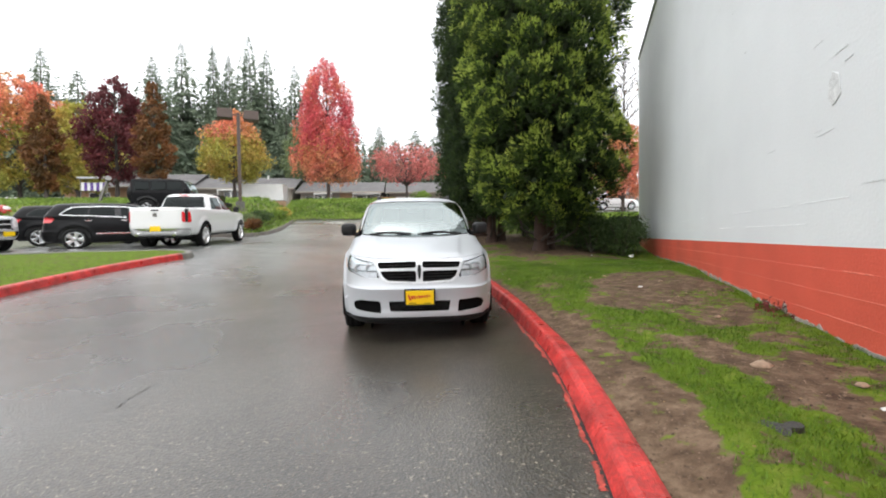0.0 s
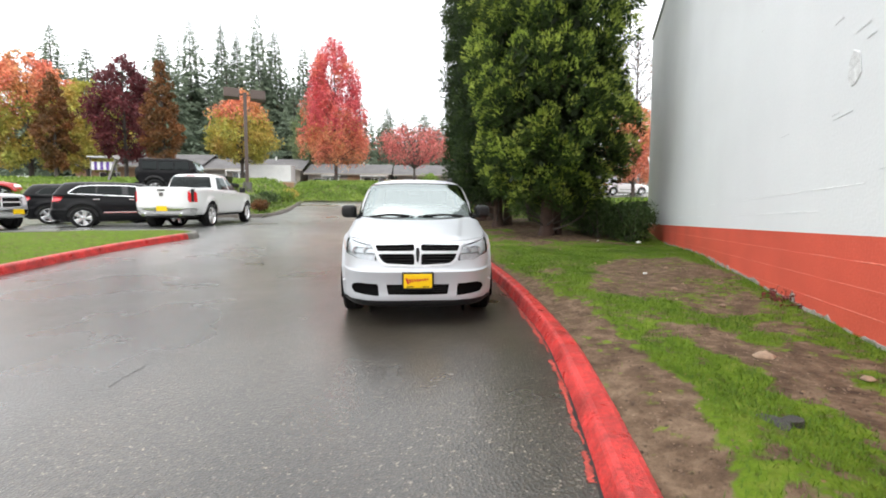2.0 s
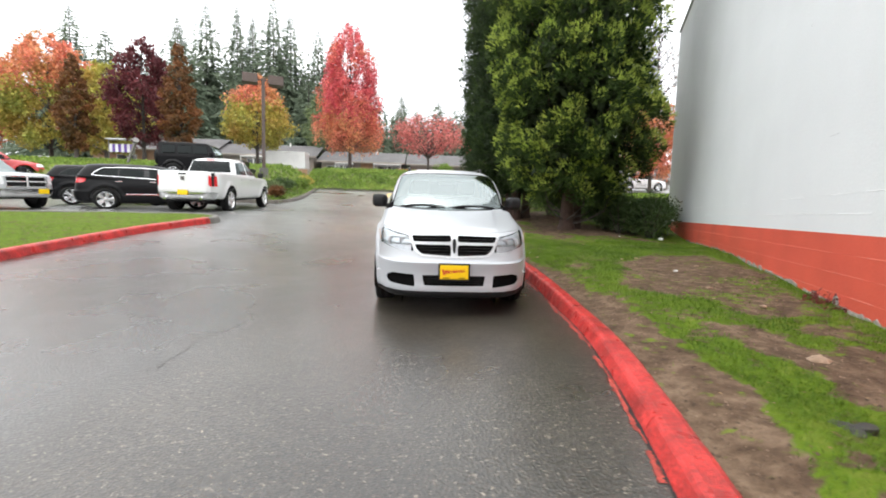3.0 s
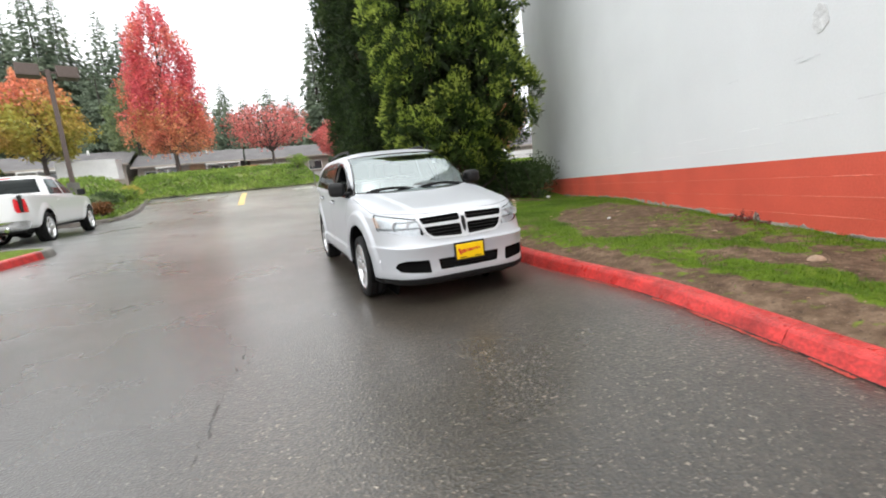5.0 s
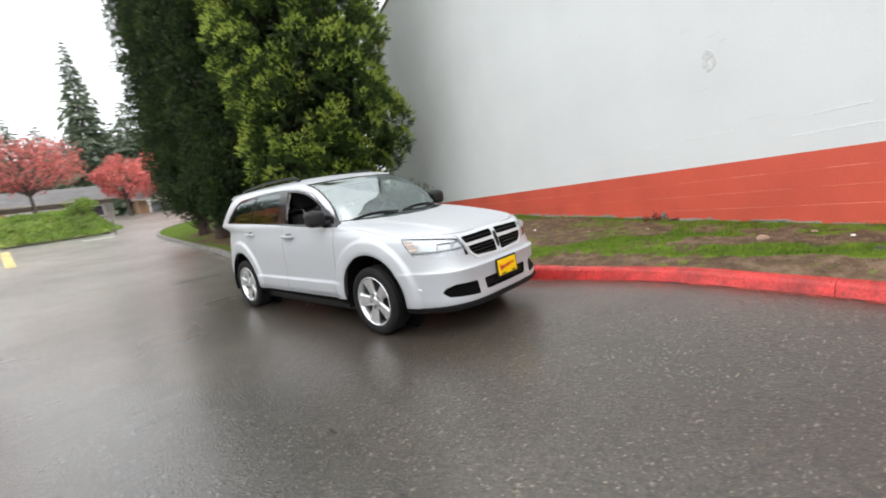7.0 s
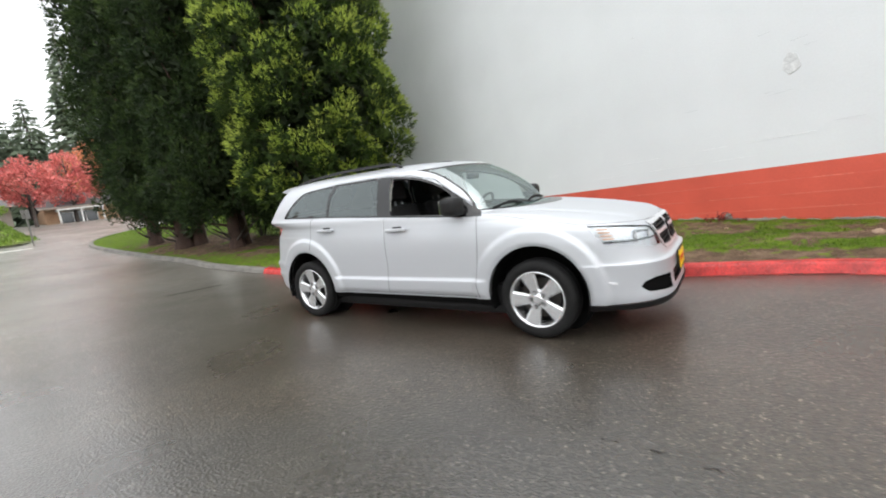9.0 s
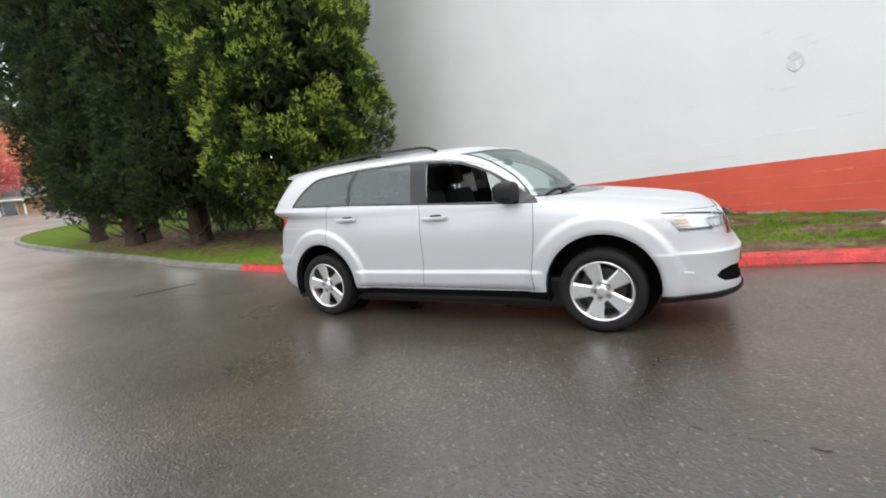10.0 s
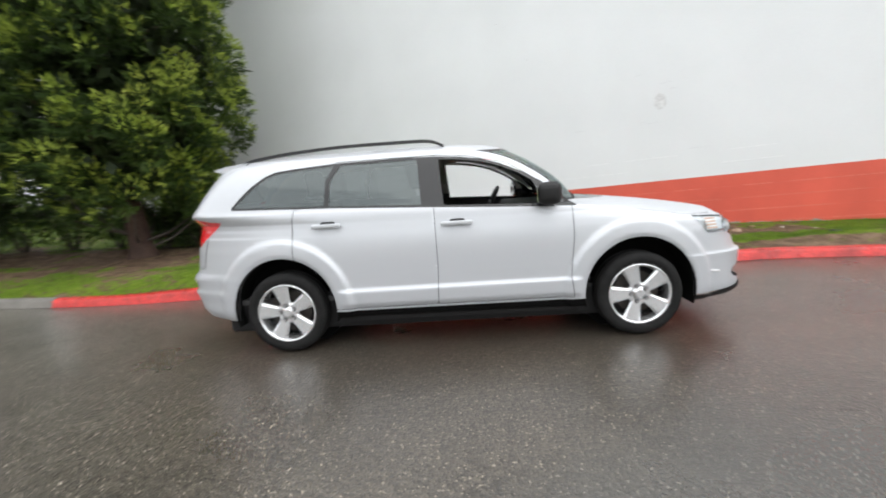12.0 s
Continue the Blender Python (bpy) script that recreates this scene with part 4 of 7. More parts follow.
def build_crossover(m):
    car = empty("suv", m, "silver mid-size crossover with yellow dealer plate parked by kerb", "car")
    ax = lambda V: np.abs(V[:, 0])
    shell = ring_shell(crossover_keys(), 190, 260, crossover_deform)
    inner = ring_shell(crossover_keys()[3:], 60, 120, crossover_deform, shrink=0.035)

    def arches(V, r=0.435):
        f = np.minimum(np.hypot(V[:, 1], V[:, 2] - 0.375), np.hypot(V[:, 1] - 2.89, V[:, 2] - 0.375)) - r
        return np.where(ax(V) > 0.45, f, 1.0)

    def screen(V, grow=0.0):
        x, y, z = ax(V), V[:, 1], V[:, 2]
        edge = 0.742 - (z - 1.12) * 0.24
        return np.maximum.reduce([x - edge, 1.118 + 0.02 * (x / 0.7) ** 2 - z, z - 1.58 + 0.018 * (x / 0.6) ** 2, y - 1.42]) - grow

    def dlo(poly, grow=0.0):
        return lambda V: np.where(ax(V) > 0.45, sd_poly(V[:, 1], V[:, 2], poly) - grow, 1.0)

    def rear_glass(V, grow=0.0):
        x, y, z = ax(V), V[:, 1], V[:, 2]
        return np.maximum.reduce([x - 0.66 + (z - 1.2) * 0.25, 1.235 - z, z - 1.53, 3.2 - y]) - grow

    def front_poly(poly, r=0.0):
        return lambda V: np.where(V[:, 1] < -0.45, sd_poly(ax(V), V[:, 2], poly) - r, 1.0)

    def headlight(V):
        x, y, z = ax(V), V[:, 1], V[:, 2]
        top = 0.878 + 0.055 * np.clip((x - 0.45) / 0.3, 0, 1.15)
        bottom = 0.728 + 0.052 * sstep((x - 0.52) / 0.26)
        inner_x = 0.418 + (z - 0.73) * 0.38
        back = -0.555 + (z - 0.79) * 0.85
        return np.maximum.reduce([z - top, bottom - z, inner_x - x, y - back])

    _, shell = split(shell, arches)
    glass, shell = split(shell, screen)
    shell_part("windscreen", glass, M_SCREEN, car, "sky-reflecting greenish windscreen", 0.003)
    seal, shell = split(shell, lambda V: screen(V, 0.014))
    shell_part("windscreen_seal", seal, M_GLOSSBLACK, car, inset=0.001)
    glass, shell = split(shell, rear_glass)
    shell_part("rear_window", glass, M_TINT, car, inset=0.003)
    trim, shell = split(shell, dlo(DLO))
    opening, trim = split(trim, dlo(FRONT_PANE))
    for poly in (REAR_PANE, QUARTER_PANE):
        pane, trim = split(trim, dlo(poly))
        for s in (-1, 1):
            half, _ = split(pane, lambda V: V[:, 0] * -s)
            shell_part("side_window", half, M_TINT, car, "dark tinted side window", 0.005)
    for s in (-1, 1):
        half, _ = split(trim, lambda V: V[:, 0] * -s)
        shell_part("window_frame", half, M_GLOSSBLACK, car, "black window surround and pillars", 0.002)
    # lamps
    lamp, shell = split(shell, headlight)
    for s in (-1, 1):
        half, _ = split(lamp, lambda V: V[:, 0] * -s)
        hl = shell_part("headlight", half, M_LAMP, car, "clear headlamp with bright reflector")
        bowl_m = (half[0].copy(), half[1])
        shell_part("reflector", bowl_m, M_REFLECT, hl, inset=0.017)
        for k, (lx, rr, yy) in enumerate(((0.525, 0.042, -0.829), (0.65, 0.044, -0.754))):
            v, f = lathe([(0.006, 0.0), (0.005, rr * 0.35), (-0.002, rr * 0.75), (-0.009, rr), (-0.004, rr * 1.08)], 24)
            b = mesh_part("lamp_bowl", v, f, M_BOWL, hl, shade=True)
            b.matrix_local = pose(s * lx, yy, 0.822, 0, 0, 90 - s * (6 if k == 0 else 24))
            part("bulb_cap", box(0.024, 0.01, 0.024, 0.004, 2), M_REFLECT, hl, m=pose(s * lx, yy, 0.822))
        for k in range(4):
            am = part("side_marker", box(0.01, 0.085, 0.013, 0.003), M_AMBER, hl)
            am.matrix_local = pose(s * (0.80 - 0.004 * k), -0.555 - 0.012 * k, 0.908 - 0.026 * k, 0, 0, -s * 12)
    tail, shell = split(shell, lambda V: np.maximum(sd_poly(V[:, 1], V[:, 2], [(3.38, 1.125), (3.9, 1.2), (3.9, 0.92), (3.68, 0.92), (3.56, 1.0)]), 0.52 - ax(V)))
    for s in (-1, 1):
        half, _ = split(tail, lambda V: V[:, 0] * -s)
        shell_part("tail_light", half, M_TAIL, car, "red tail lamp", 0.0)
    # grille and lower intake openings
    cells = [[(0.034, 0.89), (0.443, 0.882), (0.418, 0.824), (0.052, 0.826), (0.034, 0.84)], [(0.034, 0.785), (0.052, 0.797), (0.408, 0.797), (0.384, 0.742), (0.33, 0.7), (0.036, 0.684)]]
    lows = [[(-0.2, 0.49), (0.325, 0.49), (0.305, 0.386), (-0.2, 0.38)], [(0.41, 0.494), (0.62, 0.502), (0.685, 0.478), (0.705, 0.437), (0.668, 0.394), (0.40, 0.37)]]
    surround, shell = split(shell, front_poly([(-0.1, 0.912), (0.466, 0.902), (0.43, 0.80), (0.402, 0.73), (0.338, 0.68), (-0.1, 0.662)], 0.004))
    for c in cells:
        _, surround = split(surround, front_poly(c))
    shell_part("grille_surround", surround, M_BRIGHT, car, "silver crosshair grille surround", -0.006)
    for c in lows:
        _, shell = split(shell, front_poly(c))
    part("grille_backing", box(0.89, 0.02, 0.232), M_VOID, car, m=pose(0, -0.858, 0.784, -18, 0, 0))
    for k in range(6):
        zz = 0.705 + 0.03 * k
        part("grille_slat", box(0.82 - abs(zz - 0.85) * 0.9, 0.014, 0.006, 0.001, 1, at=(0, -0.866 - 0.046 * (0.855 - zz) / 0.15, zz)), M_TRIM, car)
    part("intake_backing", box(0.76, 0.36, 0.19, at=(0, -0.765, 0.435)), M_VOID, car)
    for k in range(4):
        part("intake_slat", box(0.62 - 0.01 * k, 0.012, 0.006, 0.001, 1, at=(0, -0.949, 0.405 + 0.022 * k)), M_TRIM, car)
    for s in (-1, 1):
        part("lamp_pocket", box(0.38, 0.1, 0.17, 0.01, 1), M_VOID, car, m=pose(s * 0.515, -0.824, 0.435, 0, 0, s * 29.5))
    # emblem: a plain shield on the crosshair
    bm = bmesh.new()
    out = [(-0.014, 0.044), (0.014, 0.044), (0.024, 0.01), (0.014, -0.036), (0.0, -0.05), (-0.014, -0.036), (-0.024, 0.01)]
    top = [bm.verts.new((a, -0.012, b)) for a, b in out]
    bot = [bm.verts.new((a * 1.1, 0.0, b * 1.1)) for a, b in out]
    bm.faces.new(top)
    for i in range(7):
        bm.faces.new((top[i], bot[i], bot[(i + 1) % 7], top[(i + 1) % 7]))
    bmesh.ops.recalc_face_normals(bm, faces=bm.faces)
    part("grille_emblem", bm, M_TRIM, car, "plain dark shield", m=pose(0, -0.904, 0.79, -16, 0, 0) @ Matrix.Diagonal((0.8, 1, 1.55, 1)))
    part("badge_bar", box(0.16, 0.006, 0.012, 0.002, 1), M_CHROME, car, m=pose(0.24, -0.885, 0.735, 0, 0, 3))
    # bumper, bonnet, doors, tailgate: cut out with shut lines between
    gap = 0.0035

    def take(name, fn, label=""):
        nonlocal shell
        g = gap * (0.02 if "bumper" in name else 0.4 if name == "bonnet" else 0.8)
        inside, shell = split(shell, lambda V: fn(V) - g)
        core, _ = split(inside, lambda V: fn(V) + g)
        return core

    def bonnet(V):
        x, y, z = ax(V), V[:, 1], V[:, 2]
        lead = 0.912 + 0.035 * (x / 0.75) ** 2
        return np.maximum.reduce([lead - z, x - 0.775 - 0.03 * (y + 0.6), y - 0.47 + 0.05 * (x / 0.75) ** 2, z - 1.16])
    shell_part("bonnet", take("bonnet", bonnet), M_SILVER, car)

    lip, shell = split(shell, lambda V: np.maximum(V[:, 2] - 0.305 - 0.02 * np.clip(-V[:, 1] - 0.6, 0, 0.3) / 0.3, V[:, 1] + 0.40))
    shell_part("chin_spoiler", lip, M_TRIM, car, "black lower bumper lip", -0.012)

    # near-black sill: thin black trim plus the shade below it put in colour
    rocker, shell = split(shell, lambda V: np.maximum.reduce([V[:, 2] - 0.338, 0.40 - V[:, 1], V[:, 1] - 2.5]))
    for s in (-1, 1):
        half, _ = split(rocker, lambda V: V[:, 0] * -s)
        shell_part("rocker_panel", half, M_VOID, car, "black lower sill", 0.01)

    def bumper(V):
        x, y, z = ax(V), V[:, 1], V[:, 2]
        return np.maximum(y + 0.47 - (z - 0.75) * 0.35, z - 0.905)
    shell_part("front_bumper", take("front_bumper", bumper), M_SILVER, car)

    def door(poly, s):
        return lambda V: np.where(V[:, 0] * s > 0.45, sd_poly(V[:, 1], V[:, 2], poly), 1.0)
    for s in (-1, 1):
        d = shell_part("front_door", take("front_door", door([(0.525, 0.358), (0.545, 0.52), (0.508, 0.85), (0.512, 1.1), (0.6, 1.2), (1.0, 1.46), (1.3, 1.53), (1.585, 1.556), (1.6, 1.1), (1.595, 0.7), (1.612, 0.358)], s)), M_SILVER, car)
        hd = part("door_handle", box(0.035, 0.25, 0.032, 0.012, 3), M_SILVER, d)
        hd.matrix_local = pose(s * 0.898, 1.425, 1.012)
        part("handle_cup", box(0.012, 0.12, 0.05, 0.02, 3), M_CABIN, d, m=pose(s * 0.866, 1.42, 1.018))
        d = shell_part("rear_door", take("rear_door", door([(1.612, 0.358), (1.595, 0.7), (1.6, 1.1), (1.585, 1.556), (2.39, 1.556), (2.48, 1.35), (2.6, 1.225), (2.74, 1.19), (2.762, 1.10), (2.764, 0.86), (2.75, 0.6), (2.47, 0.42), (2.47, 0.358)], s)), M_SILVER, car)
        hd = part("door_handle", box(0.035, 0.24, 0.032, 0.012, 3), M_SILVER, d)
        hd.matrix_local = pose(s * 0.892, 2.47, 1.052)
        part("handle_cup", box(0.012, 0.12, 0.05, 0.02, 3), M_CABIN, d, m=pose(s * 0.86, 2.465, 1.058))
    shell_part("tailgate", take("tailgate", lambda V: np.maximum.reduce([3.52 - V[:, 1], 0.74 - V[:, 2], V[:, 2] - 1.56, ax(V) - 0.72])), M_SILVER, car)
    shell_part("rear_bumper", take("rear_bumper", lambda V: np.maximum(3.30 - V[:, 1], V[:, 2] - 0.73)), M_SILVER, car)
    shell_part("body", shell, M_SILVER, car)
    # cabin lining: dark below the belt, pale above
    for fn in (lambda V: screen(V, 0.015), dlo(FRONT_PANE, 0.012), dlo(REAR_PANE, 0.01), dlo(QUARTER_PANE, 0.01), lambda V: rear_glass(V, 0.01), lambda V: arches(V, 0.43)):
        _, inner = split(inner, fn)
    _, inner = split(inner, lambda V: V[:, 1] - 0.36)
    low, high = split(inner, lambda V: V[:, 2] - 1.2)
    shell_part("cabin_lining", low, M_CABIN, car)
    shell_part("roof_lining", high, M_LINER, car)
    part("cabin_floor", box(1.5, 2.9, 0.04, at=(0, 1.95, 0.42)), M_CABIN, car)
    part("underbody", box(1.46, 3.5, 0.28, 0.04, at=(0, 1.72, 0.29)), M_TRIM, car)
    part("engine_bay", box(1.1, 1.15, 0.6, 0.03, at=(0, -0.2, 0.6)), M_TRIM, car)
    for yw in (0.0, 2.89):
        part("axle", cyl(0.05, 0.05, 1.5, 12, at=(0, yw, 0.3), m=pose(0, 0, 0, 0, 90, 0)), M_TRIM, car)
    for s in (-1, 1):
        part("side_reflector", box(0.012, 0.09, 0.013, 0.004, 2), M_REFLECT, car, "pale slit of a side reflector", m=pose(s * 0.8, -0.60, 0.485, 0, 0, s * 17))
    # unseen box under the floor, added to block red kerb light
    part("exhaust_box", box(0.34, 0.7, 0.16, 0.06, 3, at=(0.3, 2.3, 0.2)), M_DISC, car)
    for s in (-1, 1):
        part("sill", box(0.1, 1.95, 0.17, 0.02, at=(s * 0.71, 1.44, 0.28)), M_TRIM, car)
        for yw in (0.0, 2.89):
            v, f = lathe([(0.0, 0.05), (0.0, 0.437), (0.31, 0.437)], 40)
            wl_ = mesh_part("wheel_liner", v, [q for q in f if max(v[i][2] for i in q) > -0.1], M_VOID, car, shade=False)
            wl_.matrix_local = pose(s * 0.56, yw, 0.375, 0, 0, 0 if s > 0 else 180)
    # dashboard, wheel, seats
    bm = box(1.42, 0.5, 0.3, 0.08, 3, at=(0, 0.72, 0.95))
    part("dashboard", bm, M_CABIN, car)
    v, f = [], []
    for i in range(32):
        a = 2 * math.pi * i / 32
        for j in range(8):
            b = 2 * math.pi * j / 8
            rr = 0.18 + 0.016 * math.cos(b)
            v.append((rr * math.cos(a), rr * math.sin(a), 0.016 * math.sin(b)))
    f = [(i * 8 + j, ((i + 1) % 32) * 8 + j, ((i + 1) % 32) * 8 + (j + 1) % 8, i * 8 + (j + 1) % 8) for i in range(32) for j in range(8)]
    sw = mesh_part("steering_wheel", v, f, M_CABIN, car, shade=True)
    sw.matrix_local = pose(0.37, 1.08, 1.08, -62, 0, 0)
    part("wheel_hub", box(0.3, 0.05, 0.03, 0.012, 2), M_CABIN, sw)
    for sx, sy in ((-0.37, 1.45), (0.37, 1.45), (-0.37, 2.35), (0.37, 2.35)):
        part("seat_cushion", box(0.5, 0.52, 0.18, 0.06, 3, at=(sx, sy, 0.66)), M_SEAT, car)
        part("seat_back", box(0.48, 0.14, 0.56, 0.06, 3), M_SEAT, car, m=pose(sx, sy + 0.24, 0.96, -12, 0, 0))
        part("headrest", box(0.27, 0.11, 0.22, 0.045, 3), M_SEAT, car, m=pose(sx, sy + 0.34, 1.40, -10, 0, 0))
        for k in (-0.06, 0.06):
            part("headrest_post", cyl(0.007, 0.007, 0.12, 8), M_CHROME, car, m=pose(sx + k, sy + 0.32, 1.28, -12, 0, 0))
    part("rear_view_mirror", box(0.24, 0.03, 0.07, 0.015, 2), M_CABIN, car, m=pose(0, 0.98, 1.46, 10, 0, 0))
    part("windscreen_sticker", box(0.05, 0.003, 0.05, at=(0.5, 0.0, 0.0)), mat("white_sticker", (0.7, 0.7, 0.68), 0.5), car, m=pose(0.0, 0.99, 1.44, -38, 0, 0))
    # door mirrors
    for s in (-1, 1):
        mr = part("door_mirror", box(0.195, 0.185, 0.175, 0.075, 5), M_TRIM, car, "black door mirror", m=pose(s * 0.922, 0.70, 1.195, 0, 0, s * 10))
        part("mirror_glass", box(0.16, 0.006, 0.115, 0.002, 1), M_CHROME, mr, m=pose(0, 0.088, 0))
        part("mirror_arm", box(0.14, 0.07, 0.05, 0.018, 2), M_TRIM, mr, m=pose(-s * 0.12, -0.005, -0.062))
    # roof rails
    for s in (-1, 1):
        line = spline([(0.555, 1.50, 1.635), (0.56, 1.62, 1.682), (0.565, 1.9, 1.69), (0.565, 2.4, 1.688), (0.555, 2.85, 1.664), (0.545, 3.15, 1.63), (0.54, 3.27, 1.595)], 40)
        bm = bmesh.new()
        rows = []
        for p in line:
            rows.append([bm.verts.new((s * (p[0] + a), p[1], p[2] + b)) for a, b in ((-0.02, -0.014), (-0.014, 0.012), (0.012, 0.012), (0.02, -0.014))])
        for r0, r1 in zip(rows, rows[1:]):
            for i in range(4):
                bm.faces.new((r0[i], r0[(i + 1) % 4], r1[(i + 1) % 4], r1[i]))
        bmesh.ops.recalc_face_normals(bm, faces=bm.faces)
        part("roof_rail", bm, M_TRIM, car, "black roof rail")
    # roof spoiler over the tailgate
    bm = bmesh.new()
    rows = []
    for k in range(13):
        xx = -0.62 + 1.24 * k / 12
        d = 0.05 * (xx / 0.62) ** 2
        zz = -0.022 * (xx / 0.62) ** 2
        rows.append([bm.verts.new((xx, yy - d, z_ + zz)) for yy, z_ in ((3.22, 1.632), (3.4, 1.616), (3.515, 1.592), (3.525, 1.578), (3.45, 1.56), (3.3, 1.55))])
    for r0, r1 in zip(rows, rows[1:]):
        for i in range(6):
            bm.faces.new((r0[i], r0[(i + 1) % 6], r1[(i + 1) % 6], r1[i]))
    bm.faces.new(rows[0])
    bm.faces.new(list(reversed(rows[-1])))
    bmesh.ops.recalc_face_normals(bm, faces=bm.faces)
    part("roof_spoiler", bm, M_SILVER, car, shade=False)
    # wipers
    for x0, x1, dz in ((-0.62, -0.04, 0.0), (0.02, 0.62, 0.0)):
        bm = bmesh.new()
        rows = []
        for k in range(13):
            t = k / 12
            xx = x0 + (x1 - x0) * t
            yy = 0.475 - 0.065 * (1 - (xx / 0.74) ** 2) + 0.08 * (abs(xx) / 0.75) ** 6 - 0.035 + 0.03 * math.sin(t * 3.1)
            zz = 1.13 + 0.028 * math.sin(t * 3.1)
            rows.append([bm.verts.new((xx, yy + a, zz + b)) for a, b in ((-0.01, 0.0), (-0.005, 0.013), (0.005, 0.013), (0.01, 0.0))])
        for r0, r1 in zip(rows, rows[1:]):
            for i in range(4):
                bm.faces.new((r0[i], r0[(i + 1) % 4], r1[(i + 1) % 4], r1[i]))
        bmesh.ops.recalc_face_normals(bm, faces=bm.faces)
        part("wiper", bm, M_TRIM, car)
    # plate
    pl = part("dealer_plate", box(0.29, 0.012, 0.145, 0.004, 1), M_YELLOW_PLATE, car, "yellow plate with red scrawl in black frame", m=pose(0.0, -0.998, 0.53, -3, 0, 0))
    part("plate_frame", box(0.325, 0.012, 0.182, 0.006, 2, at=(0, 0.004, 0)), M_TRIM, pl)
    rng = random.Random(5)
    for k in range(9):
        bw = rng.uniform(0.012, 0.022)
        part("print_bar", box(bw, 0.003, rng.uniform(0.05, 0.065) if k == 0 else rng.uniform(0.02, 0.036), 0.0), M_RED_INK, pl, m=pose(-0.108 + 0.026 * k, -0.0075, 0.0 + 0.002 * k, 0, -20, 0))
    for k in (-0.08, 0.08):
        part("print_band", box(0.07, 0.003, 0.008), M_TRIM, pl, m=pose(k, -0.0075, -0.058))
    for s in (-1, 1):
        for yw, sp in ((0.0, 19), (2.89, 11)):
            build_wheel(car, s * 0.77, yw, 0.34, 0.22, 0.236, s, 5, sp, z=0.343)
    return car


build_crossover(SLOPE @ pose(0.015, 0, 0))


# ---------------------------------------------------------------- plants
def tube(path, radii, seg=8, bm=None):
    """A tapered limb along a path."""
    bm = bm or bmesh.new()
    rows = []
    for i, (p, r) in enumerate(zip(path, radii)):
        p = Vector(p)
        d = (Vector(path[min(i + 1, len(path) - 1)]) - Vector(path[max(i - 1, 0)])).normalized()
        u = d.orthogonal().normalized()
        w = d.cross(u)
        rows.append([bm.verts.new(p + (u * math.cos(2 * math.pi * k / seg) + w * math.sin(2 * math.pi * k / seg)) * r) for k in range(seg)])
    for a, b in zip(rows, rows[1:]):
        for k in range(seg):
            bm.faces.new((a[k], a[(k + 1) % seg], b[(k + 1) % seg], b[k]))
    bm.faces.new(rows[-1])
    return bm


def blades(base, way, length, width, rng, droop=0.0):
    """Diamond leaves: two triangles each, from base points along ways."""
    n = len(base)
    way = way / (np.linalg.norm(way, axis=1)[:, None] + 1e-9)
    side = np.cross(way, rng.normal(size=(n, 3)))
    side /= np.linalg.norm(side, axis=1)[:, None] + 1e-9
    length = np.broadcast_to(length, n)[:, None] * (0.6 + 0.8 * rng.random((n, 1)))
    width = np.broadcast_to(width, n)[:, None] * (0.6 + 0.8 * rng.random((n, 1)))
    mid = base + way * length * 0.5
    tip = base + way * length
    tip[:, 2] -= droop * length[:, 0]
    V = np.concatenate([base, mid - side * width / 2, tip, mid + side * width / 2])
    i = np.arange(n)
    F = np.concatenate([np.stack([i, i + n, i + 2 * n], 1), np.stack([i, i + 2 * n, i + 3 * n], 1)])
    return V, F


def in_ball(n, rng):
    v = rng.normal(size=(n, 3))
    v /= np.linalg.norm(v, axis=1)[:, None]
    return v * (0.55 + 0.45 * rng.random((n, 1)))


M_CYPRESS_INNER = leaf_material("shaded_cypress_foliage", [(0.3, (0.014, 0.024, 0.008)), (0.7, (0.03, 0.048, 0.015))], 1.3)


def sprays(base, way, length, width, rng, leaflets=4):
    """Flat feathery sprays: a fan of narrow leaflets from each base point."""
    n = len(base)
    way = way / (np.linalg.norm(way, axis=1)[:, None] + 1e-9)
    across = np.cross(way, rng.normal(size=(n, 3)))
    across /= np.linalg.norm(across, axis=1)[:, None] + 1e-9
    size = length * (0.65 + 0.7 * rng.random((n, 1)))
    V, F, at = [], [], 0
    for k in range(leaflets):
        f = (k - (leaflets - 1) / 2) / max(1, (leaflets - 1) / 2)
        b = base + way * size * 0.32 * (1 - abs(f))
        d = way + across * f * 0.85
        v, t = blades(b, d, size[:, 0] * (1 - 0.3 * abs(f)), width, rng, 0.12)
        V.append(v)
        F.append(t + at)
        at += len(v)
    return np.concatenate(V), np.concatenate(F)


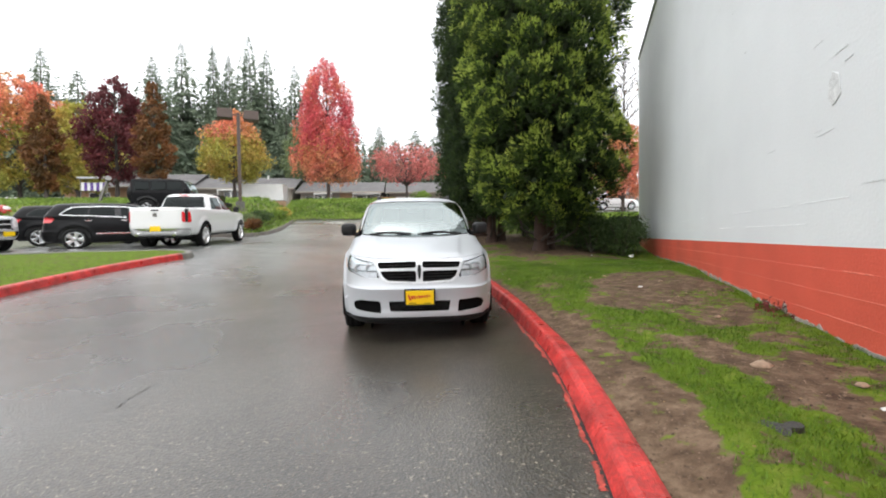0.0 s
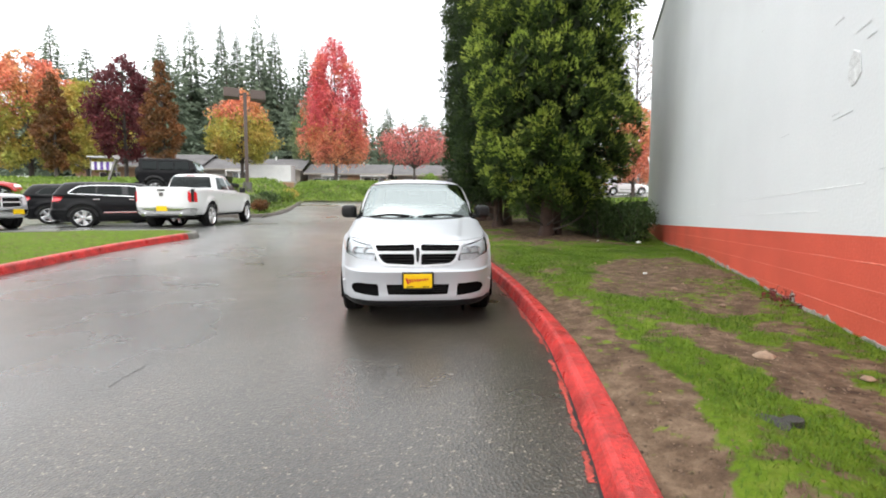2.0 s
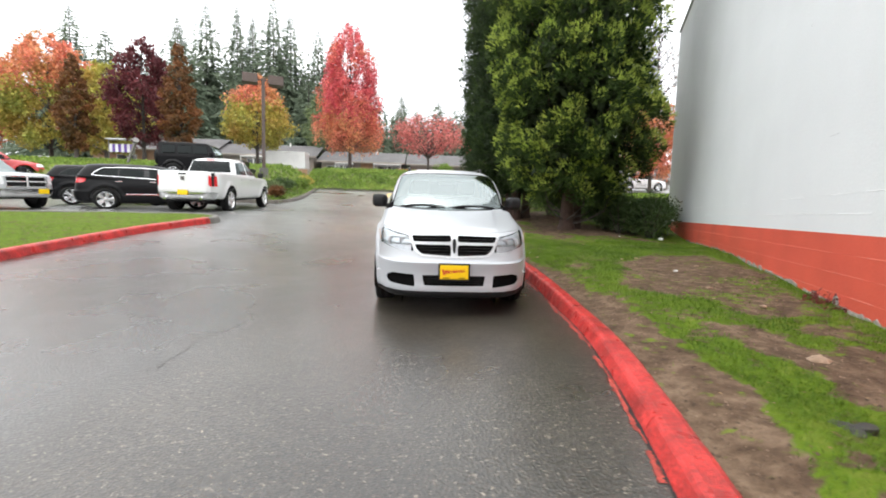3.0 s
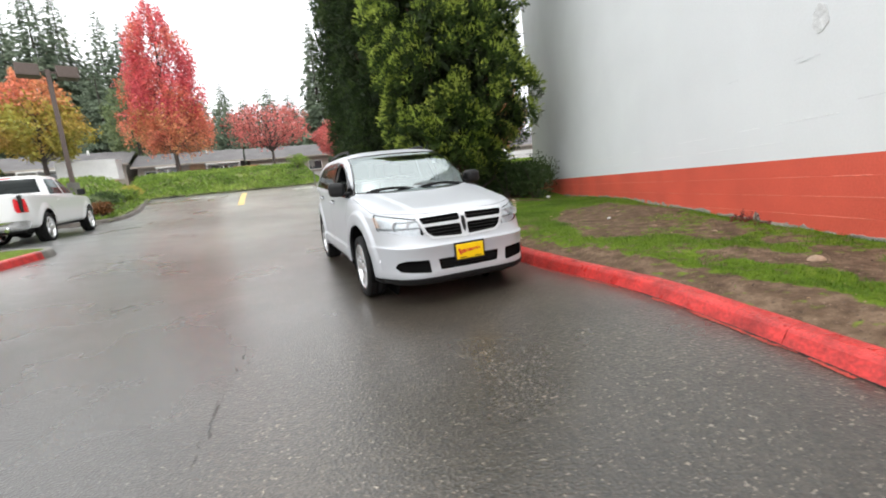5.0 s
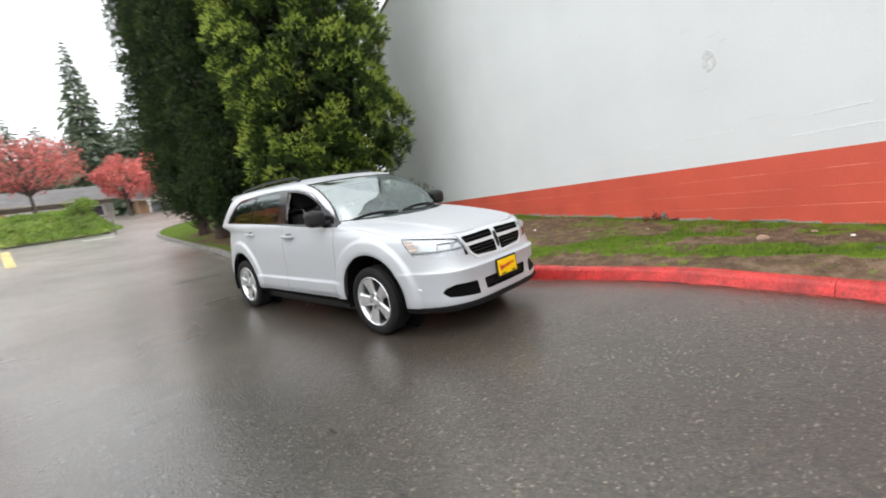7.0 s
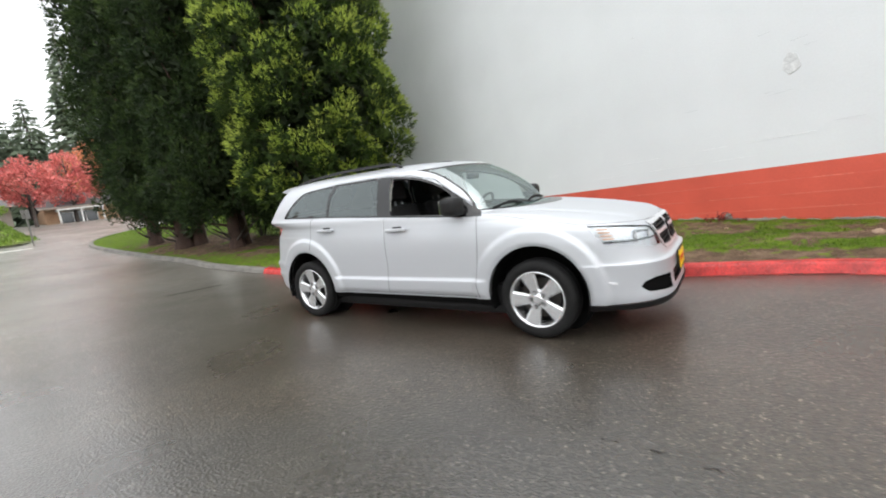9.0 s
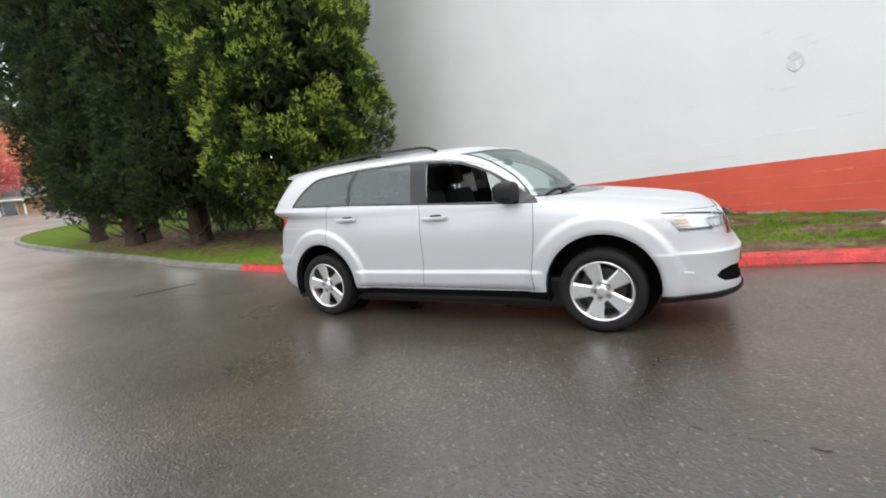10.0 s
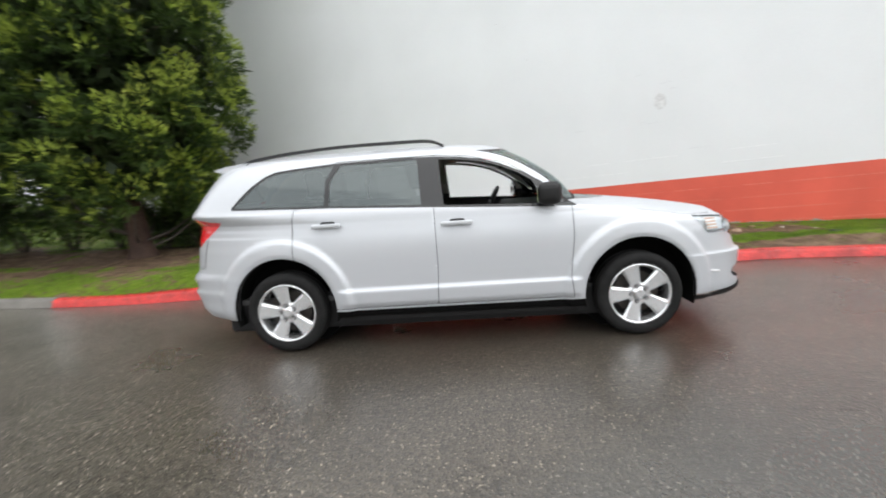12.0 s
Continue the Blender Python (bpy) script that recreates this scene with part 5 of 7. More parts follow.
def cypress(x, y, r, height, foot, material, tips, seed, group="", per=60, stems=((0, 0, 1.0),), low=0.5):
    """A tall conifer: stout bare foot, steep limbs, and a column of upswept feathery clumps with dark hollows between them."""
    rng = np.random.default_rng(seed)
    tree = empty("conifer_tree", upright(x, y, 0, 0.3), "tall dense dark green conifer with a stout reddish trunk", "tree", group)
    for sx, sy, k0 in stems:
        path = [(sx * 0.9, sy * 0.9, -0.4), (sx, sy, 0.15), (sx * 1.1, sy * 1.1, 1.2), (sx * 1.2, sy * 1.2, 3.5), (sx, sy, 7), (sx, sy, height - 1.5)]
        bm = tube(path, [q * k0 for q in (0.42, 0.24, 0.19, 0.15, 0.1, 0.03)], 18)
        for v in bm.verts:
            a = math.atan2(v.co.y - sy, v.co.x - sx)
            k = 1 + 0.16 * noise.noise(Vector((math.cos(a) * 2.2, math.sin(a) * 2.2, v.co.z * 0.5 + seed)))
            v.co.x, v.co.y = sx + (v.co.x - sx) * k, sy + (v.co.y - sy) * k
        part("trunk", bm, M_BARK, tree, "red-brown fibrous trunk", shade=True)
    bm = bmesh.new()
    for k in range(30):
        a, z0 = k * 2.4 + seed, foot * 0.8 + k * 0.26
        p0 = Vector((0.15 * math.cos(a), 0.15 * math.sin(a), z0))
        p1 = Vector((r * 0.42 * math.cos(a), r * 0.42 * math.sin(a), z0 + 0.15 + 0.4 * (k % 3)))
        p2 = Vector((r * 0.72 * math.cos(a + 0.2), r * 0.72 * math.sin(a + 0.2), z0 + 0.7 + 0.5 * (k % 3)))
        tube([p0, p1, p2], [0.06, 0.04, 0.012], 6, bm)
    part("limb", bm, M_BARK, tree, shade=True)
    # bare lower boughs that bend up into the crown
    for k in range(7):
        a = k * 0.95 + seed * 1.7
        q = r * (0.45 + 0.25 * rng.random())
        z0 = 0.1 + 0.35 * rng.random()
        bm = tube([(0.2 * math.cos(a), 0.2 * math.sin(a), z0), (q * 0.45 * math.cos(a + 0.1), q * 0.45 * math.sin(a + 0.1), z0 + 0.12), (q * 0.8 * math.cos(a + 0.2), q * 0.8 * math.sin(a + 0.2), z0 + 0.4), (q * math.cos(a + 0.15), q * math.sin(a + 0.15), foot + 0.4)],
                  [0.035, 0.026, 0.018, 0.01], 6)
        part("bare_bough", bm, M_BARK_GREY, tree, shade=True)

    def reach(z, ang):
        t = (z - foot) / (height - foot)
        e = r * min(1.0, low + (z - foot) * 0.42) * (1 - max(0.0, (t - 0.68) / 0.32) ** 1.5 * 0.85)
        return e * (1 + 0.24 * noise.noise(Vector((math.cos(ang) * 1.4, math.sin(ang) * 1.4, z * 0.55 + seed * 3))))

    def floor_of(ang):
        return foot + 0.45 * noise.noise(Vector((math.cos(ang) * 1.7, math.sin(ang) * 1.7, seed)))
    # inner sprays close the crown; its inner shade is put into their near-black green
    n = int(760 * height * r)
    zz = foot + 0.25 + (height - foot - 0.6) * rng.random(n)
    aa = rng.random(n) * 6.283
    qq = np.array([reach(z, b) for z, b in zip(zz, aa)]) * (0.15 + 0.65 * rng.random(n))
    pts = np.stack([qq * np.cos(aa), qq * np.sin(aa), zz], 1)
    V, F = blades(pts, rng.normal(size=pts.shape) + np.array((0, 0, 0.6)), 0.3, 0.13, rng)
    tri_mesh("inner_foliage", V, F, M_CYPRESS_INNER, tree, "inner foliage coloured dark for the shade inside the crown")
    # clumps stand apart on the outside; those high up are fewer and larger
    cs, rs = [], []
    z, k = foot, 0
    while z < height - 0.3:
        k += 1
        b = k * 2.39996 + rng.normal() * 0.25
        high = z > foot + 6.0
        z += (0.062 if high else 0.036) / r * (0.8 + 0.4 * rng.random())
        zc = z + rng.normal() * 0.1
        if zc < floor_of(b) or noise.noise(Vector((math.cos(b) * r * 0.9, math.sin(b) * r * 0.9, zc * 0.9 + seed * 5))) > 0.4:
            continue
        q = reach(zc, b) * (1 - 0.26 * rng.random() ** 2)
        cs.append((q * math.cos(b), q * math.sin(b), zc))
        rs.append((0.19 + 0.2 * rng.random()) * (1.3 if high else 1.0))
    cs, rs = np.array(cs), np.array(rs)
    many = (per * (rs / 0.3) ** 1.6).astype(int)
    idx = np.repeat(np.arange(len(cs)), many)
    loc = in_ball(len(idx), rng)
    out = np.stack([cs[idx, 0], cs[idx, 1], 0 * idx], 1)
    out /= np.linalg.norm(out, axis=1)[:, None] + 1e-9
    pts = cs[idx] + loc * rs[idx][:, None] * np.array((0.85, 0.85, 1.1))
    way = loc * 0.9 + out * 0.55 + np.array((0, 0, 0.6)) + rng.normal(size=pts.shape) * 0.22
    # sprays facing up and outward get the lighter tips: top light put in colour
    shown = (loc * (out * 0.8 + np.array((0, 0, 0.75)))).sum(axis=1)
    lit_sprays = shown > 0.12 + 0.35 * rng.random(len(idx))
    V, F = sprays(pts[~lit_sprays], way[~lit_sprays], 0.145, 0.032, rng, 4)
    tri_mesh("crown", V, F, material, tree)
    V, F = sprays(pts[lit_sprays], way[lit_sprays], 0.115, 0.026, rng, 4)
    tri_mesh("lit_tips", V, F, tips, tree, "lighter green branch tips")
    return tree


G_CON = "conifers on the verge"
cypress(4.15, 7.95, 2.3, 12.5, 0.95, M_CYPRESS, M_TIPS, 1, G_CON, 84, ((0, 0, 0.85), (0.4, 0.3, 0.6)))
cypress(3.3, 11.5, 1.8, 12.5, 0.75, M_CYPRESS_DARK, M_TIPS_DARK, 2, G_CON, 56, ((0, 0, 0.8), (0.45, 0.3, 0.75)), 0.55)
cypress(3.1, 14.4, 1.6, 13.0, 0.7, M_CYPRESS_DARK, M_TIPS_DARK, 3, G_CON, 48, ((0, 0, 1.0), (0.5, -0.1, 1.05)), 0.5)

cypress(3.4, 17.2, 1.55, 13.0, 0.8, M_CYPRESS_DARK, M_TIPS_DARK, 4, G_CON, 34, ((0, 0, 0.95),), 0.5)


def shrub(name, m, size, n, material, label, category="shrub", seed=0, leaf=0.07, group=""):
    """A mounded shrub of small leaves on a few stems."""
    rng = np.random.default_rng(seed + 50)
    ob = empty(name, m, label, category, group)
    bm = bmesh.new()
    for k in range(5):
        a = k * 1.3
        tube([(0, 0, -0.1), (0.15 * size[0] * math.cos(a), 0.15 * size[1] * math.sin(a), size[2] * 0.4), (0.33 * size[0] * math.cos(a), 0.33 * size[1] * math.sin(a), size[2] * 0.7)], [0.03, 0.02, 0.008], 5, bm)
    part("stem", bm, M_BARK_GREY, ob)
    k = max(8, n // 70)
    cen = in_ball(k, rng) * np.array((0.36 * size[0], 0.36 * size[1], 0.34 * size[2])) + np.array((0, 0, size[2] * 0.5))
    idx = rng.integers(0, k, n)
    loc = in_ball(n, rng)
    pts = cen[idx] + loc * np.array((0.2 * size[0], 0.2 * size[1], 0.22 * size[2]))
    pts[:, 2] = np.maximum(pts[:, 2], 0.0)
    V, F = blades(pts, loc + np.array((0, 0, 0.3)) + rng.normal(size=loc.shape) * 0.5, leaf, leaf * 0.6, rng)
    tri_mesh("leaves", V, F, material, ob)
    return ob


for k, (x, y, s) in enumerate(((5.55, 8.4, 1.2), (6.35, 8.2, 1.3), (7.1, 8.5, 1.25), (7.55, 9.2, 1.2), (6.0, 9.4, 1.2), (4.9, 12.5, 1.1), (5.3, 11.7, 1.15), (5.75, 10.9, 1.2), (6.2, 10.1, 1.2), (6.4, 7.15, 1.2), (5.7, 7.7, 1.05))):
    shrub("shrub", upright(x, y, 30 * k, 0.0 if k in (1, 2, 3, 9) else 0.16), (1.4 * s, 1.4 * s, 1.75 if 5 <= k <= 8 else 1.55 if k == 9 else 1.3), 3200, M_GREEN, "low dark green evergreen shrub beside the wall", seed=k, group="shrubs beside the wall")


def fir(x, y, height, r, seed, group, m=None):
    """A far conifer: straight trunk, whorls of drooping boughs, uneven outline."""
    rng = np.random.default_rng(seed + 200)
    tree = empty("fir_tree", m or upright(x, y), "tall grey-green fir on the skyline", "tree", group)
    r *= 2.5
    height *= 1.05
    part("trunk", tube([(0, 0, -1), (0, 0, height * 0.5), (0, 0, height)], [0.35, 0.22, 0.03], 7), M_BARK_GREY, tree)
    levels = int(height * 1.7)
    base, way, ln = [], [], []
    lean = rng.random() * 6.283
    for k in range(levels):
        t = k / levels
        z = height * (0.1 + 0.9 * t)
        reach = r * (1 - t) ** 0.85 * (0.82 + 0.3 * rng.random()) + 0.06
        for j in range(15):
            a = rng.random() * 6.283
            if rng.random() < 0.1 + 0.12 * math.cos(a - lean):
                continue
            L1 = reach * (0.5 + 0.6 * rng.random())
            steps = max(2, int(L1 / 1.15))
            for q in range(steps):
                s = (q + 0.6) / steps
                p = np.array((math.cos(a) * L1 * s, math.sin(a) * L1 * s, z + 0.2 * L1 * s - 0.42 * L1 * s * s))
                for sd in (-1, 1):
                    base.append(p)
                    way.append((math.cos(a + sd * 0.8), math.sin(a + sd * 0.8), -0.3 + 0.35 * rng.random()))
                    ln.append((2.3 - 0.7 * s) * (0.1 + 0.9 * (1 - t) ** 0.8))
    V, F = blades(np.array(base), np.array(way), np.array(ln), np.array(ln) * 0.4, rng, 0.25)
    tri_mesh("foliage", V, F, M_FIR, tree)
    return tree


G_FIR = "firs on the skyline"
FIRS = [(-68.9, 85, 31, 5), (-52, 70, 22, 4.6), (-58, 88, 24, 5), (-46, 80, 28, 4), (-48, 95, 36.5, 5.6), (-43.5, 100, 38, 3.2), (-40.0, 100, 36, 2.8), (-33.7, 95, 38.0, 5.0), (-30.6, 97, 36.0, 4.6),
        (-25.2, 100, 34, 4.4), (-22.4, 102, 32.5, 4.0), (-6.4, 110, 23.5, 3.2), (10.0, 75, 24.4, 2.0), (16.2, 62, 21.4, 1.9), (14.2, 72, 16, 3), (-80, 95, 26, 5), (25, 70, 22, 4)]
for k, (x, y, h, r) in enumerate(FIRS):
    fir(x, y, h, r, k, G_FIR)
for k in range(26):
    x = -74 + 4.5 * k
    fir(x, 96 + 8 * math.sin(k * 2.1), (15 + 4.5 * abs(math.sin(k * 1.7)) - 0.03 * max(0, x + 5)) * (1.35 if x < -12 else 1.0), 4.6, 60 + k, "dark tree line behind the houses")


def broadleaf(name, x, y, top, foot, env, n, leaf, materials, label, seed, group="", clumps=60, twigs=False, trunk_r=0.16, z0=0.0, tall=0.95):
    """A broadleaf tree: trunk, forked limbs, leaf clumps inside an envelope (half width by height share), with gaps between them."""
    rng = np.random.default_rng(seed + 900)
    tree = empty(name, upright(x, y, 0, z0), label, "tree", group)
    limbs = bmesh.new()
    part("trunk", tube([(0, 0, -0.6), (0.03, 0.02, foot * 0.5), (0, 0.04, foot), (0.05, 0, top * 0.55), (0, 0, top * 0.92)], [trunk_r * 1.25, trunk_r, trunk_r * 0.85, trunk_r * 0.45, 0.02], 9), M_BARK_GREY, tree, shade=True)
    cs, rs = [], []
    for k in range(clumps):
        t = (k + rng.random()) / clumps
        z = foot + (top - foot) * t
        w = interp(env, t)
        a = k * 2.4 + rng.random()
        q = w * (0.35 + 0.6 * rng.random() ** 0.6)
        c = np.array((q * math.cos(a), q * math.sin(a), z))
        cs.append(c)
        rs.append(w * (0.17 + 0.15 * rng.random()) + 0.15)
        if k % 2 == 0:
            z1 = max(foot * 0.8, z - q * 0.9)
            tube([(0, 0, z1), (q * 0.45 * math.cos(a), q * 0.45 * math.sin(a), z1 + (z - z1) * 0.6), tuple(c)], [0.05, 0.03, 0.01], 5, limbs)
        if twigs:
            for j in range(4):
                b = rng.normal(size=3)
                tube([tuple(c), tuple(c + b * rs[-1] * 0.5 + np.array((0, 0, rs[-1] * 0.8)))], [0.02, 0.006], 4, limbs)
    part("limb", limbs, M_BARK_GREY, tree)
    cs, rs = np.array(cs), np.array(rs)
    mats = materials if isinstance(materials, list) else [(materials, 0.0, 1.0)]
    idx = rng.choice(len(cs), n, p=rs ** 2 / (rs ** 2).sum())
    loc = in_ball(n, rng) * rng.random((n, 1)) ** 0.25
    pts = cs[idx] + loc * rs[idx][:, None] * np.array((1.15 * min(1.0, 1.1 / tall), 1.15 * min(1.0, 1.1 / tall), tall))
    share = (pts[:, 2] - foot) / (top - foot) + rng.normal(size=n) * 0.07
    for mt, lo, hi in mats:
        sel = (share >= lo) & (share < hi)
        if lo <= 0:
            sel |= share < lo
        if hi >= 1:
            sel |= share >= hi
        if not sel.any():
            continue
        V, F = blades(pts[sel], rng.normal(size=(sel.sum(), 3)) + np.array((0, 0, -0.2)), leaf, leaf * 0.75, rng)
        tri_mesh("leaves", V, F, mt, tree)
    return tree


OVAL = [(0, 0.55), (0.25, 0.95), (0.5, 1.0), (0.75, 0.75), (1, 0.18)]


def env_of(w, shape=OVAL):
    return [(t, w * v) for t, v in shape]


broadleaf("maple_tree", -8.5, 44, 15.8, 3.1, env_of(3.8, [(0, 0.7), (0.07, 1.0), (0.25, 0.98), (0.45, 0.88), (0.65, 0.76), (0.82, 0.55), (1, 0.12)]), 30000, 0.2, [(M_ORANGE, 0.0, 0.2), (M_RED, 0.2, 1.0)],
          "tall red autumn maple with orange lower leaves", 1, clumps=230, trunk_r=0.2, z0=0.7, tall=1.7)
broadleaf("maple_tree", 0.15, 44, 6.1, 2.3, env_of(4.1, [(0, 0.35), (0.3, 0.9), (0.6, 1), (0.85, 0.8), (1, 0.45)]), 5200, 0.19, M_SCARLET, "small scarlet maple with thin bare upper twigs", 2, clumps=85, twigs=True, trunk_r=0.13, z0=0.75)
broadleaf("maple_tree", 6.9, 46.8, 5.3, 1.6, env_of(2.1), 4000, 0.2, M_SCARLET, "small scarlet maple by the houses", 3, clumps=45, z0=0.4, trunk_r=0.12)
broadleaf("maple_tree", 11.0, 51.4, 6.4, 1.7, env_of(2.5), 4200, 0.22, M_SCARLET, "small scarlet maple by the houses", 13, clumps=45, z0=0.3, trunk_r=0.12)
broadleaf("maple_tree", -17.8, 42, 9.8, 2.7, env_of(3.8, [(0, 0.6), (0.2, 1), (0.45, 0.9), (0.75, 0.55), (1, 0.1)]), 11000, 0.26, [(M_YELLOW, 0.0, 0.55), (M_ORANGE, 0.55, 1.0)], "orange and yellow autumn maple", 4, clumps=80, trunk_r=0.18, z0=0.7)
broadleaf("round_tree", -14.9, 62, 12.6, 2.3, env_of(3.6), 8000, 0.26, M_PALEGREEN, "grey-green round tree behind the houses", 5, clumps=60, z0=0.5)
broadleaf("plum_tree", -24.4, 34, 10.2, 1.6, env_of(2.5), 10000, 0.24, M_PURPLE, "dark purple-leaved plum tree", 6, clumps=80, z0=1.4)
broadleaf("columnar_tree", -27.0, 30, 7.9, 0.9, env_of(1.25, [(0, 0.6), (0.3, 1), (0.6, 0.85), (1, 0.12)]), 6500, 0.2, M_BROWN, "narrow columnar brown autumn tree", 7, clumps=60, z0=1.4, group="columnar trees")
broadleaf("columnar_tree", -20.2, 32, 9.4, 0.9, env_of(1.45, [(0, 0.6), (0.3, 1), (0.6, 0.85), (1, 0.12)]), 7500, 0.2, M_BROWN, "narrow columnar brown autumn tree", 8, clumps=70, z0=1.4, group="columnar trees")
broadleaf("maple_tree", -41, 45, 14, 2.2, env_of(5.2), 26000, 0.3, [(M_YELLOW, 0.0, 0.5), (M_ORANGE, 0.5, 1.0)], "large orange and yellow maple", 9, clumps=90, trunk_r=0.22, z0=0.45)
broadleaf("maple_tree", -34.5, 44, 11, 2.0, env_of(4.0), 17000, 0.3, M_YELLOW, "yellow-green maple turning orange", 10, clumps=70, trunk_r=0.2, z0=0.45)
broadleaf("maple_tree", -50, 46, 13, 2.2, env_of(4.8), 18000, 0.3, M_ORANGE, "large orange maple under grey sky", 14, clumps=80, trunk_r=0.22, z0=0.45)
broadleaf("maple_tree", 19.3, 32, 8.2, 1.6, env_of(3.0), 8000, 0.22, M_ORANGE, "rusty orange tree behind the wall corner", 11, clumps=60)
broadleaf("bare_tree", 23.6, 40, 16.5, 3.0, env_of(3.6), 500, 0.2, M_BROWN, "tall nearly bare grey tree", 12, clumps=260, twigs=True, trunk_r=0.2)
broadleaf("maple_tree", 15.0, 56, 8.5, 1.8, env_of(3.0), 6000, 0.26, M_ORANGE, "orange tree behind the far houses", 15, clumps=55)


# ---------------------------------------------------------------- banks of ivy
def build_bank(name, outline, label, leaves, seed, clumps_label):
    """A raised bed: outline(u, v) gives x, y and height over the lot."""
    nu, nv = 70, 26
    verts = []
    for i in range(nu):
        for j in range(nv):
            x, y, z = outline(i / (nu - 1), j / (nv - 1))
            verts.append(G(x, y, z + 0.05 * noise.fractal((x * 0.8, y * 0.8, seed), 1.0, 2.0, 3)))
    faces = [(i * nv + j, i * nv + j + 1, (i + 1) * nv + j + 1, (i + 1) * nv + j) for i in range(nu - 1) for j in range(nv - 1)]
    tagged(mesh_part(name, verts, [tuple(reversed(f)) for f in faces], M_MOSS, shade=True), label, "bank", kind="structure")
    rng = np.random.default_rng(seed)
    v = np.array([tuple(q) for q in verts])
    f = np.array(faces)
    area = np.linalg.norm(np.cross(v[f[:, 1]] - v[f[:, 0]], v[f[:, 3]] - v[f[:, 0]]), axis=1)
    pick = rng.choice(len(f), leaves, p=area / area.sum())
    r, s = rng.random((leaves, 1)), rng.random((leaves, 1))
    a, b, c, d = (v[f[pick, k]] for k in range(4))
    p = a * (1 - r) * (1 - s) + b * r * (1 - s) + c * r * s + d * (1 - r) * s
    lump = np.array([noise.noise(Vector((q[0] * 1.3, q[1] * 1.3, seed))) for q in p])
    p[:, 2] += 0.03 + 0.2 * np.clip(lump + 0.3, 0, 1) * rng.random(leaves)
    V, F = blades(p, rng.normal(size=p.shape) * 0.7 + np.array((0, -0.2, 1.0)), 0.17, 0.13, rng)
    tagged(tri_mesh("ivy", V, F, M_IVY), clumps_label, "ivy", kind="stuff")


def far_bank(u, v):
    x = -9.5 + 12.3 * u
    edge = 27.0 + 0.4 * (1 - u) + 2.2 * smooth((u - 0.86) / 0.14) ** 2 * 1.0
    y = edge + (12.0 - 2.0 * smooth((u - 0.8) / 0.2)) * v
    ends = smooth((1.0 - u) / 0.1)
    z = -0.05 + (0.12 + 1.05 * smooth(v * 2.6)) * (0.1 + 0.9 * ends) - 0.1 * smooth((v - 0.5) / 0.5)
    return x, y, z


build_bank("bank_far", far_bank, "low bank of earth under ivy beyond the lane", 16000, 11, "bright green ivy covering the bank")


def left_bank(u, v):
    x0 = -7.75 - 0.7 * smooth((v - 0.5) / 0.5)
    x = x0 - 34 * u ** 1.5
    front = 18.0 + 1.6 * smooth(u * 5) - 3.0 * smooth((u - 0.25) / 0.6)
    y = front + (31.5 - front) * v
    z = 0.1 + 1.35 * smooth(u ** 1.5 * 34 / 3.2) * smooth(v * 4 + 0.05)
    return x, y, z


build_bank("bank_left", left_bank, "raised planting bed of earth under ivy", 22000, 12, "green ivy over the raised bed")
for k, (x, y, sx, sz, mt, lb) in enumerate(((-8.9, 19.9, 1.5, 0.8, M_PALEGREEN, "pale green low shrub in the planting bed"), (-8.8, 22.0, 1.6, 1.0, M_GREEN, "dark green clipped shrub in the planting bed"),
                                            (-8.3, 19.0, 1.0, 0.6, M_BROWN, "brown autumn shrub in the planting bed"), (-8.5, 24.4, 1.3, 0.8, M_IVY, "green shrub in the planting bed"),
                                            (1.2, 30.4, 1.9, 1.0, M_IVY, "rounded green shrub on the ivy bank"), (-8.8, 26.6, 1.4, 0.8, M_YELLOW, "yellowing shrub in the planting bed"))):
    shrub("shrub", upright(x, y, 0, 0.25 if k < 4 or k == 5 else 1.15), (sx, sx, sz), 1600, mt, lb, seed=20 + k, leaf=0.1)

LEFT_KERB = spline([(-16, 17.4), (-12, 17.6), (-9.3, 17.8), (-8.0, 18.1), (-7.45, 19.0), (-7.4, 21), (-7.65, 23.5), (-8.0, 26.5), (-8.5, 29.6), (-9.6, 31.4)], 60)
M_KERB_OLD = mat("dark_weathered_concrete", (0.12, 0.105, 0.09), 0.8, grain=0.2, grain_scale=80, blotch=0.3, blotch_scale=3, bump=0.5, bump_scale=70)
cuts, paints = kerb_cuts(LEFT_KERB, 2.4, lambda p: False)
build_kerb("kerb_bed", LEFT_KERB, -1, cuts, [M_KERB_OLD] * len(cuts), "dark weathered concrete kerb round the planting bed")

# grass island by the lane
ISLAND = spline([(-7.2, -14), (-7.15, -6), (-7.1, 0), (-6.95, 4), (-6.55, 6.2), (-6.2, 7.3), (-6.5, 7.95), (-7.5, 8.3), (-9.5, 8.1), (-13, 7.4), (-20, 6.2), (-30, 5)], 150)
build_kerb("kerb_island", ISLAND, -1, *kerb_cuts(ISLAND, 2.4, lambda p: p[1] < 7.0 and p[0] > -7.4), "red painted kerb round the grass island")


